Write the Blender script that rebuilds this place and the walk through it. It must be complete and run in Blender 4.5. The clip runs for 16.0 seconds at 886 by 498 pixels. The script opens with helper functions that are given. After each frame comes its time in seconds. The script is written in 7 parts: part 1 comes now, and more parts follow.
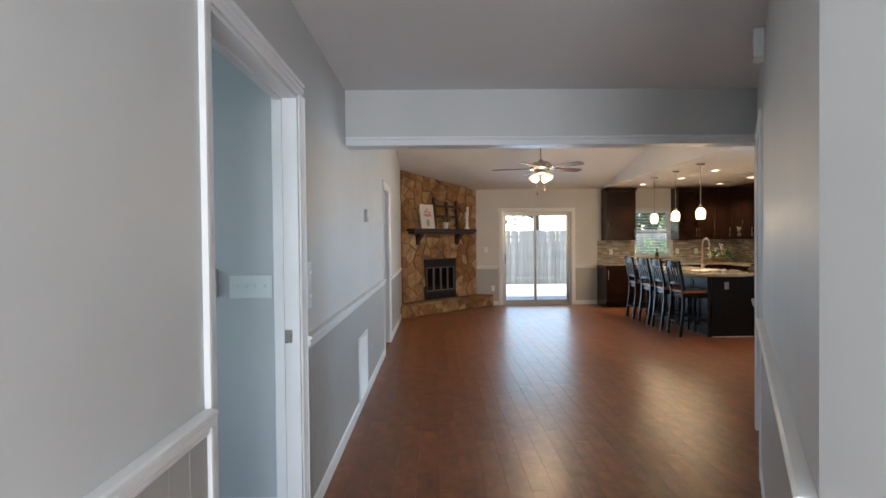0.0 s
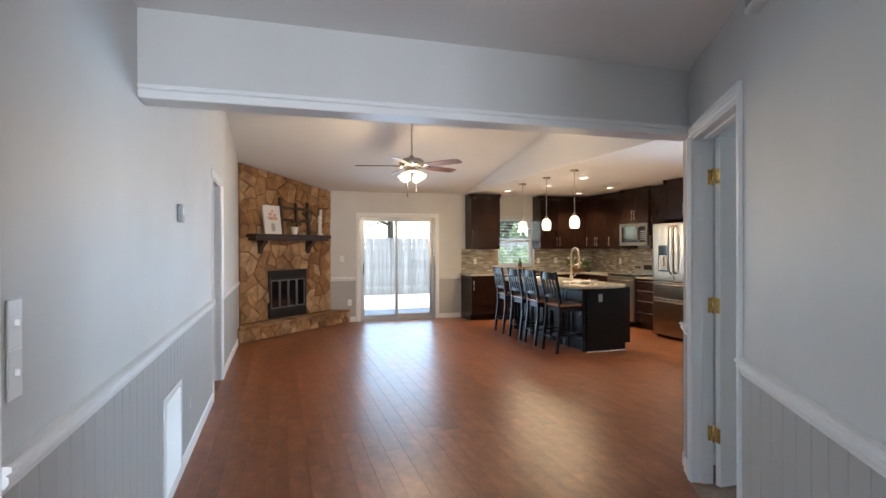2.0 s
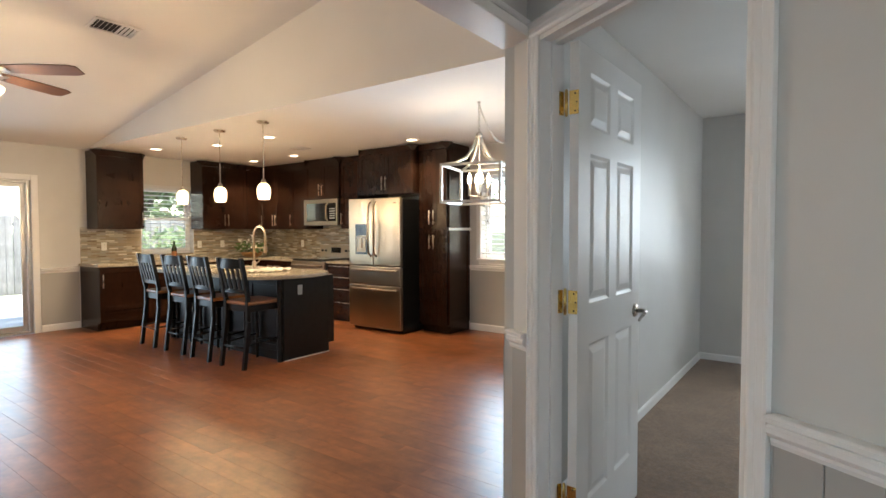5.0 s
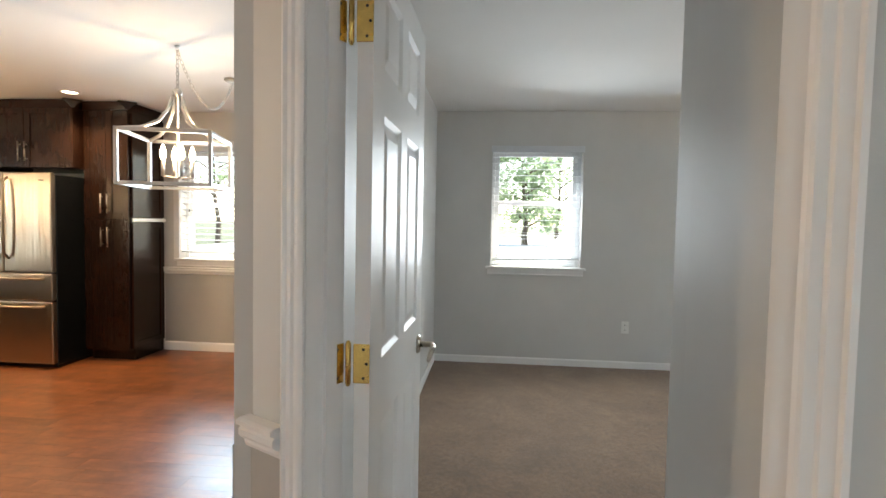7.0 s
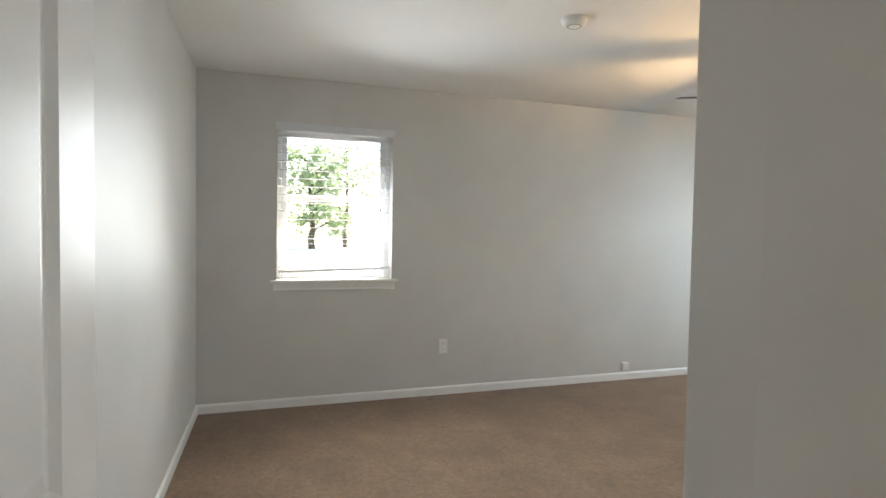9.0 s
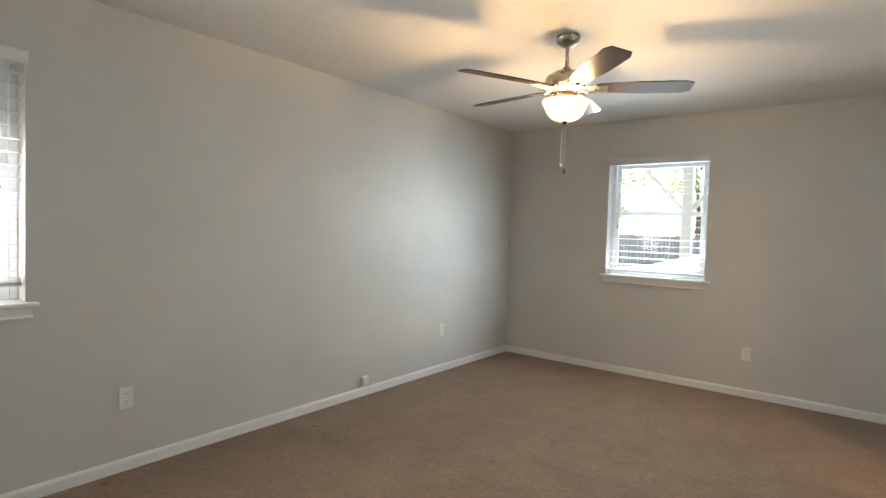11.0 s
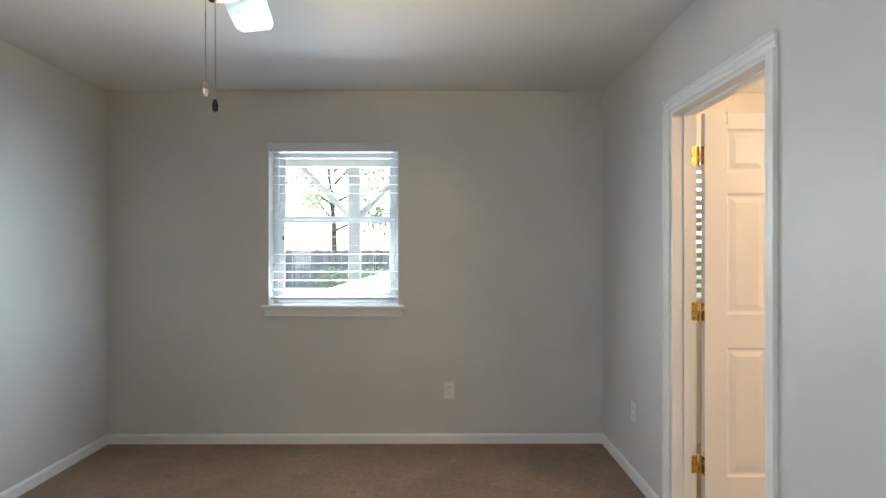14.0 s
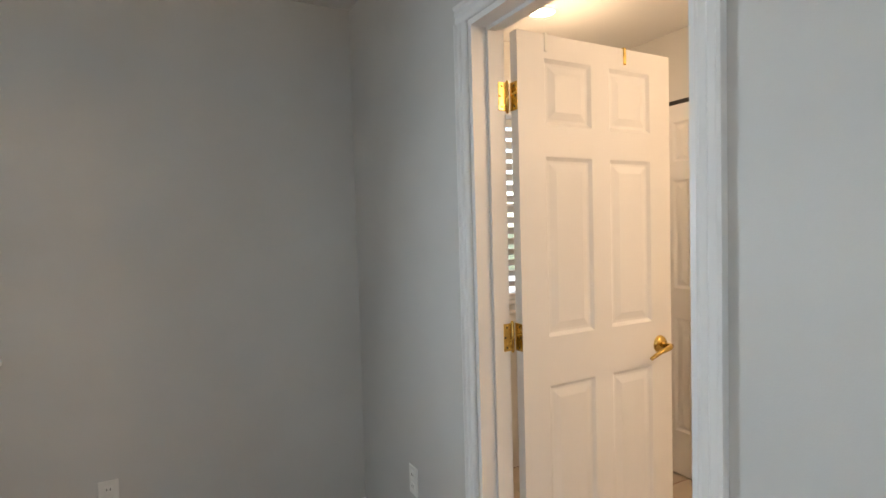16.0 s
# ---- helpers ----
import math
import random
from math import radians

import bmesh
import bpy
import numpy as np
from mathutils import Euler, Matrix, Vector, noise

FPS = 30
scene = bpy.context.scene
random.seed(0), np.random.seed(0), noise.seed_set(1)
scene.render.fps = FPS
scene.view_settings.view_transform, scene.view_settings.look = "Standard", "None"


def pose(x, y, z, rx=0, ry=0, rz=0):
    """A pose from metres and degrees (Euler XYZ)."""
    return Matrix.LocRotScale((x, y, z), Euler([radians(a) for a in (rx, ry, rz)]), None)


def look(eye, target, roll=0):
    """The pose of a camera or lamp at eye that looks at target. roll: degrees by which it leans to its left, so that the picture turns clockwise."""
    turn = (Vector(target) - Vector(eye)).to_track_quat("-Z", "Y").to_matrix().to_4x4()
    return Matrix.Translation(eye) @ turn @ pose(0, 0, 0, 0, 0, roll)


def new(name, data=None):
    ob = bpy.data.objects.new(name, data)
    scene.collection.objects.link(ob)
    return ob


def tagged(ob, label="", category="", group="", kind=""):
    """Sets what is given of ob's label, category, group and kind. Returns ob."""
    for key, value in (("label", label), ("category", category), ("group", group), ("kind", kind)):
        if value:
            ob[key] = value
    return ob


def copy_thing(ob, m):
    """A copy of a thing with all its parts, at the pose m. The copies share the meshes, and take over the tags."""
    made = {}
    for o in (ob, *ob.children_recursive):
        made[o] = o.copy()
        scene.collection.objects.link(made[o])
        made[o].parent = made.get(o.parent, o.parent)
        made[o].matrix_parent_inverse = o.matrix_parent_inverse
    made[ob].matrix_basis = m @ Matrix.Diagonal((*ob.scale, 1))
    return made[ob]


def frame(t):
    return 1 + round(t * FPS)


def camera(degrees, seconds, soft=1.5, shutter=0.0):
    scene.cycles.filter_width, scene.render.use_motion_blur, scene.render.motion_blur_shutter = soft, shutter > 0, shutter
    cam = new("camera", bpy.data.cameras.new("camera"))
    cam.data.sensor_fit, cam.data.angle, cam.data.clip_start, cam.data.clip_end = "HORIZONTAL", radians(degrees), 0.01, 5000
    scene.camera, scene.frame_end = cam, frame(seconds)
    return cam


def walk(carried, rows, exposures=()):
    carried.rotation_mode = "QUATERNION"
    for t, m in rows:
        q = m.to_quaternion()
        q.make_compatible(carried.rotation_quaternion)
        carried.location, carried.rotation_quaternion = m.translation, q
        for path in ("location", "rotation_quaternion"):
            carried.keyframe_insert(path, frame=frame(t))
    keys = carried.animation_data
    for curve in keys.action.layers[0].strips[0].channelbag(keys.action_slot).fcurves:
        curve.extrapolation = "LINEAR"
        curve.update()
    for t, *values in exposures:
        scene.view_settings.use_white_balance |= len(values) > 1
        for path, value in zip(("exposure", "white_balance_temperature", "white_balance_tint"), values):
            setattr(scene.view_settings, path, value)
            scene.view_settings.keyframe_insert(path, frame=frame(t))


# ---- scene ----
cam = camera(80.0, 16.0)
PATH = [
    (0, (0.667, 0.36, 1.369), (0.694, 2.36, 1.338), -0.6),
    (0.5, (0.657, 0.626, 1.349), (0.809, 2.62, 1.323), -0.3),
    (1, (0.624, 0.922, 1.375), (0.925, 2.899, 1.353), -0.3),
    (1.5, (0.625, 1.23, 1.379), (1.072, 3.18, 1.359), -0.2),
    (2, (0.626, 1.524, 1.39), (1.216, 3.435, 1.382), -0.2),
    (2.5, (0.634, 1.823, 1.377), (1.352, 3.69, 1.375), -0.2),
    (3, (0.662, 2.123, 1.391), (1.531, 3.924, 1.396), -0.1),
    (5.5, (1.31, 3.377, 1.308), (3.075, 4.314, 1.215), 0.1),
    (6, (1.487, 3.519, 1.333), (3.363, 4.206, 1.228), 0.4),
    (6.5, (1.688, 3.599, 1.338), (3.637, 4.036, 1.236), 0.8),
    (7, (1.887, 3.669, 1.361), (3.877, 3.85, 1.263), 1.1),
    (7.5, (2.172, 3.71, 1.357), (4.169, 3.634, 1.27), 1.2),
    (8, (2.461, 3.725, 1.344), (4.44, 3.438, 1.275), 0.9),
    (10.5, (3.725, 3.595, 1.345), (5.261, 2.318, 1.254), 1.9),
    (11, (3.976, 3.552, 1.355), (5.207, 1.977, 1.278), 1.7),
    (11.5, (4.059, 3.395, 1.346), (4.989, 1.625, 1.292), 1.1),
    (12, (4.264, 3.23, 1.38), (4.912, 1.338, 1.351), 0.7),
    (12.5, (4.445, 3.022, 1.35), (4.911, 1.076, 1.342), 0.6),
    (13, (4.613, 2.76, 1.363), (4.913, 0.783, 1.359), 0.3),
    (13.5, (4.678, 2.423, 1.328), (4.832, 0.429, 1.329), 0.1),
    (14, (4.722, 2.112, 1.341), (4.714, 0.112, 1.344), 0.0),
    (14.5, (4.746, 1.793, 1.333), (4.564, -0.198, 1.341), 0.2),
    (15, (4.715, 1.505, 1.34), (4.328, -0.457, 1.356), 0.1),
    (15.5, (4.597, 1.178, 1.322), (3.954, -0.716, 1.331), -0.1),
    (16, (4.453, 0.918, 1.397), (3.502, -0.84, 1.314), -1.6),
]
# the clip's camera brightens as it leaves the hall for the dimmer bedroom
EXPOSURES = [(0, 1.85, 6250, 10), (1, 2.15, 6150, 10), (2, 2.35, 6000, 10), (3, 2.45, 5650, 9), (5.5, 2.55, 6950, 10), (6.5, 2.65, 7000, 10), (8, 2.75, 7250, 12), (10.5, 2.80, 7900, 13), (12, 2.38, 7800, 13), (13.5, 2.48, 7300, 12), (14.7, 2.55, 6900, 11), (16, 2.36, 7000, 12)]
walk(cam, [(t, look(eye, target, roll)) for t, eye, target, roll in PATH], EXPOSURES)

# ---- world, sun, exposure ----
world = bpy.data.worlds.new("world")
scene.world = world
world.use_nodes = True
wn = world.node_tree.nodes
sky = wn.new("ShaderNodeTexSky")
sky.sky_type = "NISHITA"
sky.sun_disc = False
sky.sun_elevation = radians(48)
sky.sun_rotation = radians(125)
sky.air_density, sky.dust_density = 1.0, 0.6
wn["Background"].inputs["Strength"].default_value = 0.15
world.node_tree.links.new(sky.outputs["Color"], wn["Background"].inputs["Color"])

SUN_AZ, SUN_EL = radians(125), radians(48)   # clockwise from +y, and above the ground
sun = new("sun", bpy.data.lights.new("sun", "SUN"))
sun.data.energy, sun.data.angle, sun.data.color = 2.7, radians(0.5), (1.0, 0.95, 0.87)
sun.matrix_world = look((math.sin(SUN_AZ) * math.cos(SUN_EL) * 30, math.cos(SUN_AZ) * math.cos(SUN_EL) * 30, math.sin(SUN_EL) * 30), (0, 0, 0))


def lamp(name, kind, place, watts, colour, size=0.05, aim=None, spot=None, spread=180):
    """A lamp of the place: a point lamp of a radius, or a spot cone, or an area."""
    ob = new(name, bpy.data.lights.new(name, kind))
    ob.data.energy, ob.data.color = watts, colour
    if kind == "AREA":
        ob.data.shape = "RECTANGLE"
        ob.data.size, ob.data.size_y = size
        ob.data.spread = radians(spread)
    else:
        ob.data.shadow_soft_size = size
    if spot:
        ob.data.spot_size, ob.data.spot_blend = radians(spot), 0.6
    ob.matrix_world = look(place, aim) if aim else pose(*place)
    return ob


WARM = (1.0, 0.72, 0.42)
DAY = (0.55, 0.78, 1.0)
SOFT_DAY = (0.74, 0.87, 1.0)

# ---- materials ----


def nodes(name):
    m = bpy.data.materials.new(name)
    m.use_nodes = True
    return m, m.node_tree.nodes, m.node_tree.links, m.node_tree.nodes["Principled BSDF"]


def coords(n, l, scale=(1, 1, 1), kind="Object", turn=(0, 0, 0)):
    tc, mp = n.new("ShaderNodeTexCoord"), n.new("ShaderNodeMapping")
    mp.inputs["Scale"].default_value = scale
    mp.inputs["Rotation"].default_value = turn
    l.new(tc.outputs[kind], mp.inputs["Vector"])
    return mp.outputs["Vector"]


def noise_tex(n, l, vec, scale, detail=4, rough=0.55):
    t = n.new("ShaderNodeTexNoise")
    t.inputs["Scale"].default_value, t.inputs["Detail"].default_value = scale, detail
    t.inputs["Roughness"].default_value = rough
    if vec is not None:
        l.new(vec, t.inputs["Vector"])
    return t.outputs["Fac"]


def ramp(n, l, fac, stops):
    r = n.new("ShaderNodeValToRGB")
    e = r.color_ramp.elements
    while len(e) < len(stops):
        e.new(0.5)
    for k, (p, c) in zip(e, stops):
        k.position, k.color = p, (*c, 1)
    l.new(fac, r.inputs["Fac"])
    return r.outputs["Color"]


def mix(n, l, fac, a, b, how="MIX"):
    m = n.new("ShaderNodeMix")
    m.data_type, m.blend_type = "RGBA", how
    for sock, v in ((m.inputs["Factor"], fac), (m.inputs["A"], a), (m.inputs["B"], b)):
        if isinstance(v, (int, float)):
            sock.default_value = v
        elif isinstance(v, tuple):
            sock.default_value = (*v, 1)
        else:
            l.new(v, sock)
    return m.outputs["Result"]


def bump(n, l, bsdf, height, strength=0.2, dist=0.01):
    b = n.new("ShaderNodeBump")
    b.inputs["Strength"].default_value, b.inputs["Distance"].default_value = strength, dist
    l.new(height, b.inputs["Height"])
    l.new(b.outputs["Normal"], bsdf.inputs["Normal"])


def scaled(c, k):
    return tuple(min(1.0, v * k) for v in c)


def painted(name, colour, rough=0.5, grain=260, depth=0.12, blotch=0.05):
    """Rolled wall paint: orange-peel grain and faint large blotches."""
    m, n, l, b = nodes(name)
    vec = coords(n, l)
    big = noise_tex(n, l, vec, 1.3, 3)
    l.new(ramp(n, l, big, [(0.3, scaled(colour, 1 - blotch)), (0.7, scaled(colour, 1 + blotch))]), b.inputs["Base Color"])
    b.inputs["Roughness"].default_value = rough
    bump(n, l, b, noise_tex(n, l, vec, grain, 3), depth, 0.002)
    return m


def plain(name, colour, rough=0.4, metal=0.0, vary=0.08, scale=14, grain=0.0):
    m, n, l, b = nodes(name)
    vec = coords(n, l)
    f = noise_tex(n, l, vec, scale, 4)
    l.new(ramp(n, l, f, [(0.3, scaled(colour, 1 - vary)), (0.7, scaled(colour, 1 + vary))]), b.inputs["Base Color"])
    rr = n.new("ShaderNodeMapRange")
    rr.inputs["To Min"].default_value, rr.inputs["To Max"].default_value = max(0.02, rough - 0.06), rough + 0.06
    l.new(f, rr.inputs["Value"])
    l.new(rr.outputs["Result"], b.inputs["Roughness"])
    b.inputs["Metallic"].default_value = metal
    if grain:
        bump(n, l, b, noise_tex(n, l, vec, 300, 2), grain, 0.002)
    return m


def wooden(name, dark, light, rough=0.3, grain=(18, 1.2, 18), bumpy=0.1, coat=0.0, per="Random", tones=(0.80, 1.18), cloud=4.5, deep=0.66, span=(-0.05, 0.12)):
    """Wood: long grain, and each piece of its own tone."""
    m, n, l, b = nodes(name)
    vec = coords(n, l, grain)
    oi = n.new("ShaderNodeObjectInfo" if per == "Random" else "ShaderNodeNewGeometry")
    add = n.new("ShaderNodeVectorMath")
    add.operation = "ADD"
    sc = n.new("ShaderNodeVectorMath")
    sc.operation = "SCALE"
    cmb = n.new("ShaderNodeCombineXYZ")
    for s in ("X", "Y", "Z"):
        l.new(oi.outputs[per], cmb.inputs[s])
    l.new(cmb.outputs["Vector"], sc.inputs[0])
    sc.inputs["Scale"].default_value = 37
    l.new(vec, add.inputs[0])
    l.new(sc.outputs["Vector"], add.inputs[1])
    f = noise_tex(n, l, add.outputs["Vector"], 1.0, 7, 0.65)
    col = ramp(n, l, f, [(0.25, dark), (0.72, light)])
    tone = n.new("ShaderNodeMapRange")
    tone.inputs["To Min"].default_value, tone.inputs["To Max"].default_value = tones
    l.new(oi.outputs[per], tone.inputs["Value"])
    col = mix(n, l, 1.0, col, tone.outputs["Result"], "MULTIPLY")
    big = noise_tex(n, l, coords(n, l), cloud, 5, 0.62)
    col = mix(n, l, 0.8, col, ramp(n, l, big, [(0.3, (deep + 0.03, deep, deep - 0.02)), (0.7, (1.2, 1.2, 1.2))]), "MULTIPLY")
    l.new(col, b.inputs["Base Color"])
    rr = n.new("ShaderNodeMapRange")
    rr.inputs["To Min"].default_value, rr.inputs["To Max"].default_value = rough + span[0], rough + span[1]
    l.new(f, rr.inputs["Value"])
    l.new(rr.outputs["Result"], b.inputs["Roughness"])
    b.inputs["Coat Weight"].default_value = coat
    bump(n, l, b, f, bumpy, 0.004)
    return m


def glowing(name, colour, strength, base=(0.9, 0.88, 0.82)):
    m, n, l, b = nodes(name)
    b.inputs["Base Color"].default_value = (*base, 1)
    b.inputs["Emission Color"].default_value = (*colour, 1)
    b.inputs["Emission Strength"].default_value = strength * 2.5
    b.inputs["Roughness"].default_value = 0.3
    return m


def glassy(name, tint=(0.97, 1.0, 0.99), rough=0.0):
    m, n, l, b = nodes(name)
    b.inputs["Base Color"].default_value = (*tint, 1)
    b.inputs["Transmission Weight"].default_value = 1.0
    b.inputs["Roughness"].default_value = rough
    b.inputs["IOR"].default_value = 1.45
    return m


def carpet_mat():
    m, n, l, b = nodes("carpet")
    vec = coords(n, l)
    patch = noise_tex(n, l, vec, 2.6, 5, 0.6)
    tuft = noise_tex(n, l, vec, 190, 3, 0.7)
    col = ramp(n, l, patch, [(0.28, (0.160, 0.088, 0.043)), (0.5, (0.225, 0.130, 0.067)), (0.74, (0.29, 0.176, 0.097))])
    col = mix(n, l, 0.35, col, ramp(n, l, tuft, [(0.3, (0.12, 0.066, 0.034)), (0.7, (0.32, 0.205, 0.118))]))
    mid = noise_tex(n, l, vec, 5.5, 4, 0.6)
    col = mix(n, l, 0.6, col, ramp(n, l, mid, [(0.32, (0.76, 0.74, 0.72)), (0.64, (1.10, 1.10, 1.10))]), "MULTIPLY")
    # a few small dark spots of dirt
    v = n.new("ShaderNodeTexVoronoi")
    v.inputs["Scale"].default_value = 2.1
    l.new(vec, v.inputs["Vector"])
    spot = ramp(n, l, v.outputs["Distance"], [(0.025, (0.9, 0.9, 0.9)), (0.055, (0, 0, 0))])
    col = mix(n, l, spot, col, (0.09, 0.055, 0.035))
    b.inputs["Roughness"].default_value = 0.95
    b.inputs["Sheen Weight"].default_value = 0.25
    b.inputs["Sheen Roughness"].default_value = 0.5
    clump = noise_tex(n, l, vec, 38, 3, 0.7)
    col = mix(n, l, 0.85, col, ramp(n, l, clump, [(0.3, (0.62, 0.60, 0.58)), (0.7, (1.18, 1.18, 1.18))]), "MULTIPLY")
    l.new(col, b.inputs["Base Color"])
    bump(n, l, b, mix(n, l, 0.4, tuft, clump), 0.7, 0.006)
    return m


M_WALL = painted("wall_paint", (0.60, 0.595, 0.575), 0.5)
M_LOWER = painted("lower_wall_paint", (0.40, 0.395, 0.375), 0.45)
M_CEIL = painted("ceiling_paint", (0.78, 0.775, 0.76), 0.85, 120, 0.35, 0.02)
M_TRIM = plain("trim_paint", (0.80, 0.80, 0.79), 0.36, 0, 0.02, 3)
M_DOOR = plain("door_paint", (0.80, 0.79, 0.77), 0.42, 0, 0.02, 3)
M_CARPET = carpet_mat()
M_PLANK = wooden("floor_wood", (0.150, 0.044, 0.017), (0.350, 0.122, 0.046), 0.30, (11, 2.2, 11), 0.06, 0.0, "Random", (0.86, 1.12), 5.5, 0.36)
M_PLANK_FAR = wooden("floor_wood_far", (0.150, 0.044, 0.017), (0.350, 0.122, 0.046), 0.30, (11, 2.2, 11), 0.06, 0.0, "Random Per Island", (0.86, 1.12), 5.5, 0.36)
M_BASEFLOOR = plain("subfloor", (0.10, 0.036, 0.018), 0.6)
M_CAB = wooden("cabinet_wood", (0.0150, 0.0064, 0.0038), (0.0250, 0.0102, 0.0058), 0.26, (110, 110, 5), 0.0, 0.0, span=(-0.015, 0.02))
M_BLACK = plain("black_paint", (0.007, 0.0075, 0.008), 0.3, 0, 0.2)
for dark in (M_CAB, M_BLACK):
    dark.node_tree.nodes["Principled BSDF"].inputs["Specular IOR Level"].default_value = 0.28
M_MANTEL = wooden("mantel_wood", (0.022, 0.010, 0.006), (0.06, 0.028, 0.016), 0.45, (2, 20, 20), 0.15)
M_SEAT = wooden("seat_wood", (0.16, 0.06, 0.02), (0.34, 0.14, 0.05), 0.3, (16, 2, 16), 0.06, 0.2)


def steel_mat():
    """Brushed steel sheet, faintly wavy so that reflections run in upright streaks."""
    m, n, l, b = nodes("brushed_steel")
    b.inputs["Metallic"].default_value = 1.0
    b.inputs["Base Color"].default_value = (0.40, 0.33, 0.255, 1)
    wave = noise_tex(n, l, coords(n, l, (13, 13, 0.55)), 1.0, 2)
    fine = noise_tex(n, l, coords(n, l, (2, 2, 2)), 1.0, 2)
    rr = n.new("ShaderNodeMapRange")
    rr.inputs["To Min"].default_value, rr.inputs["To Max"].default_value = 0.27, 0.34
    l.new(fine, rr.inputs["Value"])
    l.new(rr.outputs["Result"], b.inputs["Roughness"])
    bump(n, l, b, wave, 0.30, 0.02)
    return m


M_STEEL = steel_mat()
M_NICKEL = plain("brushed_nickel", (0.50, 0.46, 0.40), 0.28, 1.0, 0.05, 20)
M_CHROME = plain("chrome", (0.75, 0.75, 0.75), 0.1, 1.0, 0.03, 20)
M_BRASS = plain("brass", (0.72, 0.50, 0.16), 0.26, 1.0, 0.12, 40)
M_DARKMETAL = plain("dark_metal", (0.03, 0.028, 0.026), 0.4, 0.6, 0.2, 30)
M_WHITEPLASTIC = plain("white_plastic", (0.78, 0.78, 0.75), 0.35, 0, 0.02)
M_GREYPLASTIC = plain("grey_plastic", (0.35, 0.36, 0.36), 0.4, 0, 0.05)
M_DARKGLASS = plain("dark_glass", (0.01, 0.01, 0.011), 0.06, 0, 0.1)
M_GLASS = glassy("window_glass")
M_VINYL = plain("white_vinyl", (0.80, 0.81, 0.82), 0.35, 0, 0.02)
M_SLAT = plain("blind_slat", (0.66, 0.68, 0.70), 0.4, 0, 0.02)
M_ALU = plain("aluminium", (0.55, 0.54, 0.52), 0.35, 0.9, 0.05)

# ---- helpers of this scene ----


def mesh_of(name, bm, material, smooth=False):
    me = bpy.data.meshes.new(name)
    bm.normal_update()
    bm.to_mesh(me)
    bm.free()
    if smooth:
        for p in me.polygons:
            p.use_smooth = True
    if material is not None:
        me.materials.append(material)
    return me


def part(name, bm, material, parent=None, label="", smooth=False, at=None):
    ob = new(name, mesh_of(name, bm, material, smooth))
    if at is not None:
        ob.matrix_basis = at
    if parent is not None:
        ob.parent = parent
    return tagged(ob, label)


def thing(name, at, label, category, group="", kind=""):
    ob = new(name)
    ob.empty_display_size = 0.1
    ob.matrix_basis = at
    return tagged(ob, label, category, group, kind)


def whole(name, bm, material, label, category, at=None, group="", kind="", smooth=False):
    ob = part(name, bm, material, None, label, smooth, at)
    return tagged(ob, "", category, group, kind)


def add_box(bm, lo, hi, bevel=0.0, segments=1, m=None):
    r = bmesh.ops.create_cube(bm, size=1)
    vs = r["verts"]
    for v in vs:
        v.co = Vector([(a + b) / 2 + c * (b - a) for a, b, c in zip(lo, hi, v.co)])
    if bevel:
        es = list({e for v in vs for e in v.link_edges})
        out = bmesh.ops.bevel(bm, geom=es, offset=bevel, segments=segments, affect="EDGES", profile=0.5)
        vs = list({v for f in out["faces"] for v in f.verts} | {v for v in vs if v.is_valid})
    if m is not None:
        for v in vs:
            v.co = m @ v.co
    return vs


def box(lo, hi, bevel=0.0, segments=1, m=None):
    bm = bmesh.new()
    add_box(bm, lo, hi, bevel, segments, m)
    return bm


def add_lathe(bm, profile, seg=20, m=None):
    """Turns (radius, height) pairs round the z axis."""
    rings = []
    for r, z in profile:
        if r < 1e-5:
            rings.append([bm.verts.new((0, 0, z))])
        else:
            rings.append([bm.verts.new((r * math.cos(2 * math.pi * i / seg), r * math.sin(2 * math.pi * i / seg), z)) for i in range(seg)])
    for a, b in zip(rings, rings[1:]):
        for i in range(seg):
            j = (i + 1) % seg
            q = [a[i % len(a)], a[j % len(a)], b[j % len(b)], b[i % len(b)]]
            q = list(dict.fromkeys(q))
            if len(q) > 2:
                bm.faces.new(q)
    if m is not None:
        for ring in rings:
            for v in ring:
                v.co = m @ v.co
    return rings


def lathe(profile, seg=20, m=None):
    bm = bmesh.new()
    add_lathe(bm, profile, seg, m)
    bmesh.ops.recalc_face_normals(bm, faces=bm.faces)
    return bm


def add_tube(bm, points, r, seg=8, close_ends=True):
    """A round tube along points; r may be one radius or one for each point."""
    pts = [Vector(p) for p in points]
    rs = r if isinstance(r, (list, tuple)) else [r] * len(pts)
    rings, side = [], None
    for i, p in enumerate(pts):
        d = (pts[min(i + 1, len(pts) - 1)] - pts[max(i - 1, 0)]).normalized()
        if side is None:
            side = d.cross(Vector((0, 0, 1)) if abs(d.z) < 0.9 else Vector((1, 0, 0))).normalized()
        side = (side - d * side.dot(d)).normalized()
        up = d.cross(side)
        rings.append([bm.verts.new(p + rs[i] * (side * math.cos(2 * math.pi * k / seg) + up * math.sin(2 * math.pi * k / seg))) for k in range(seg)])
    for a, b in zip(rings, rings[1:]):
        for k in range(seg):
            bm.faces.new((a[k], a[(k + 1) % seg], b[(k + 1) % seg], b[k]))
    if close_ends:
        bm.faces.new(rings[0][::-1])
        bm.faces.new(rings[-1])


def tube(points, r, seg=8):
    bm = bmesh.new()
    add_tube(bm, points, r, seg)
    bmesh.ops.recalc_face_normals(bm, faces=bm.faces)
    return bm


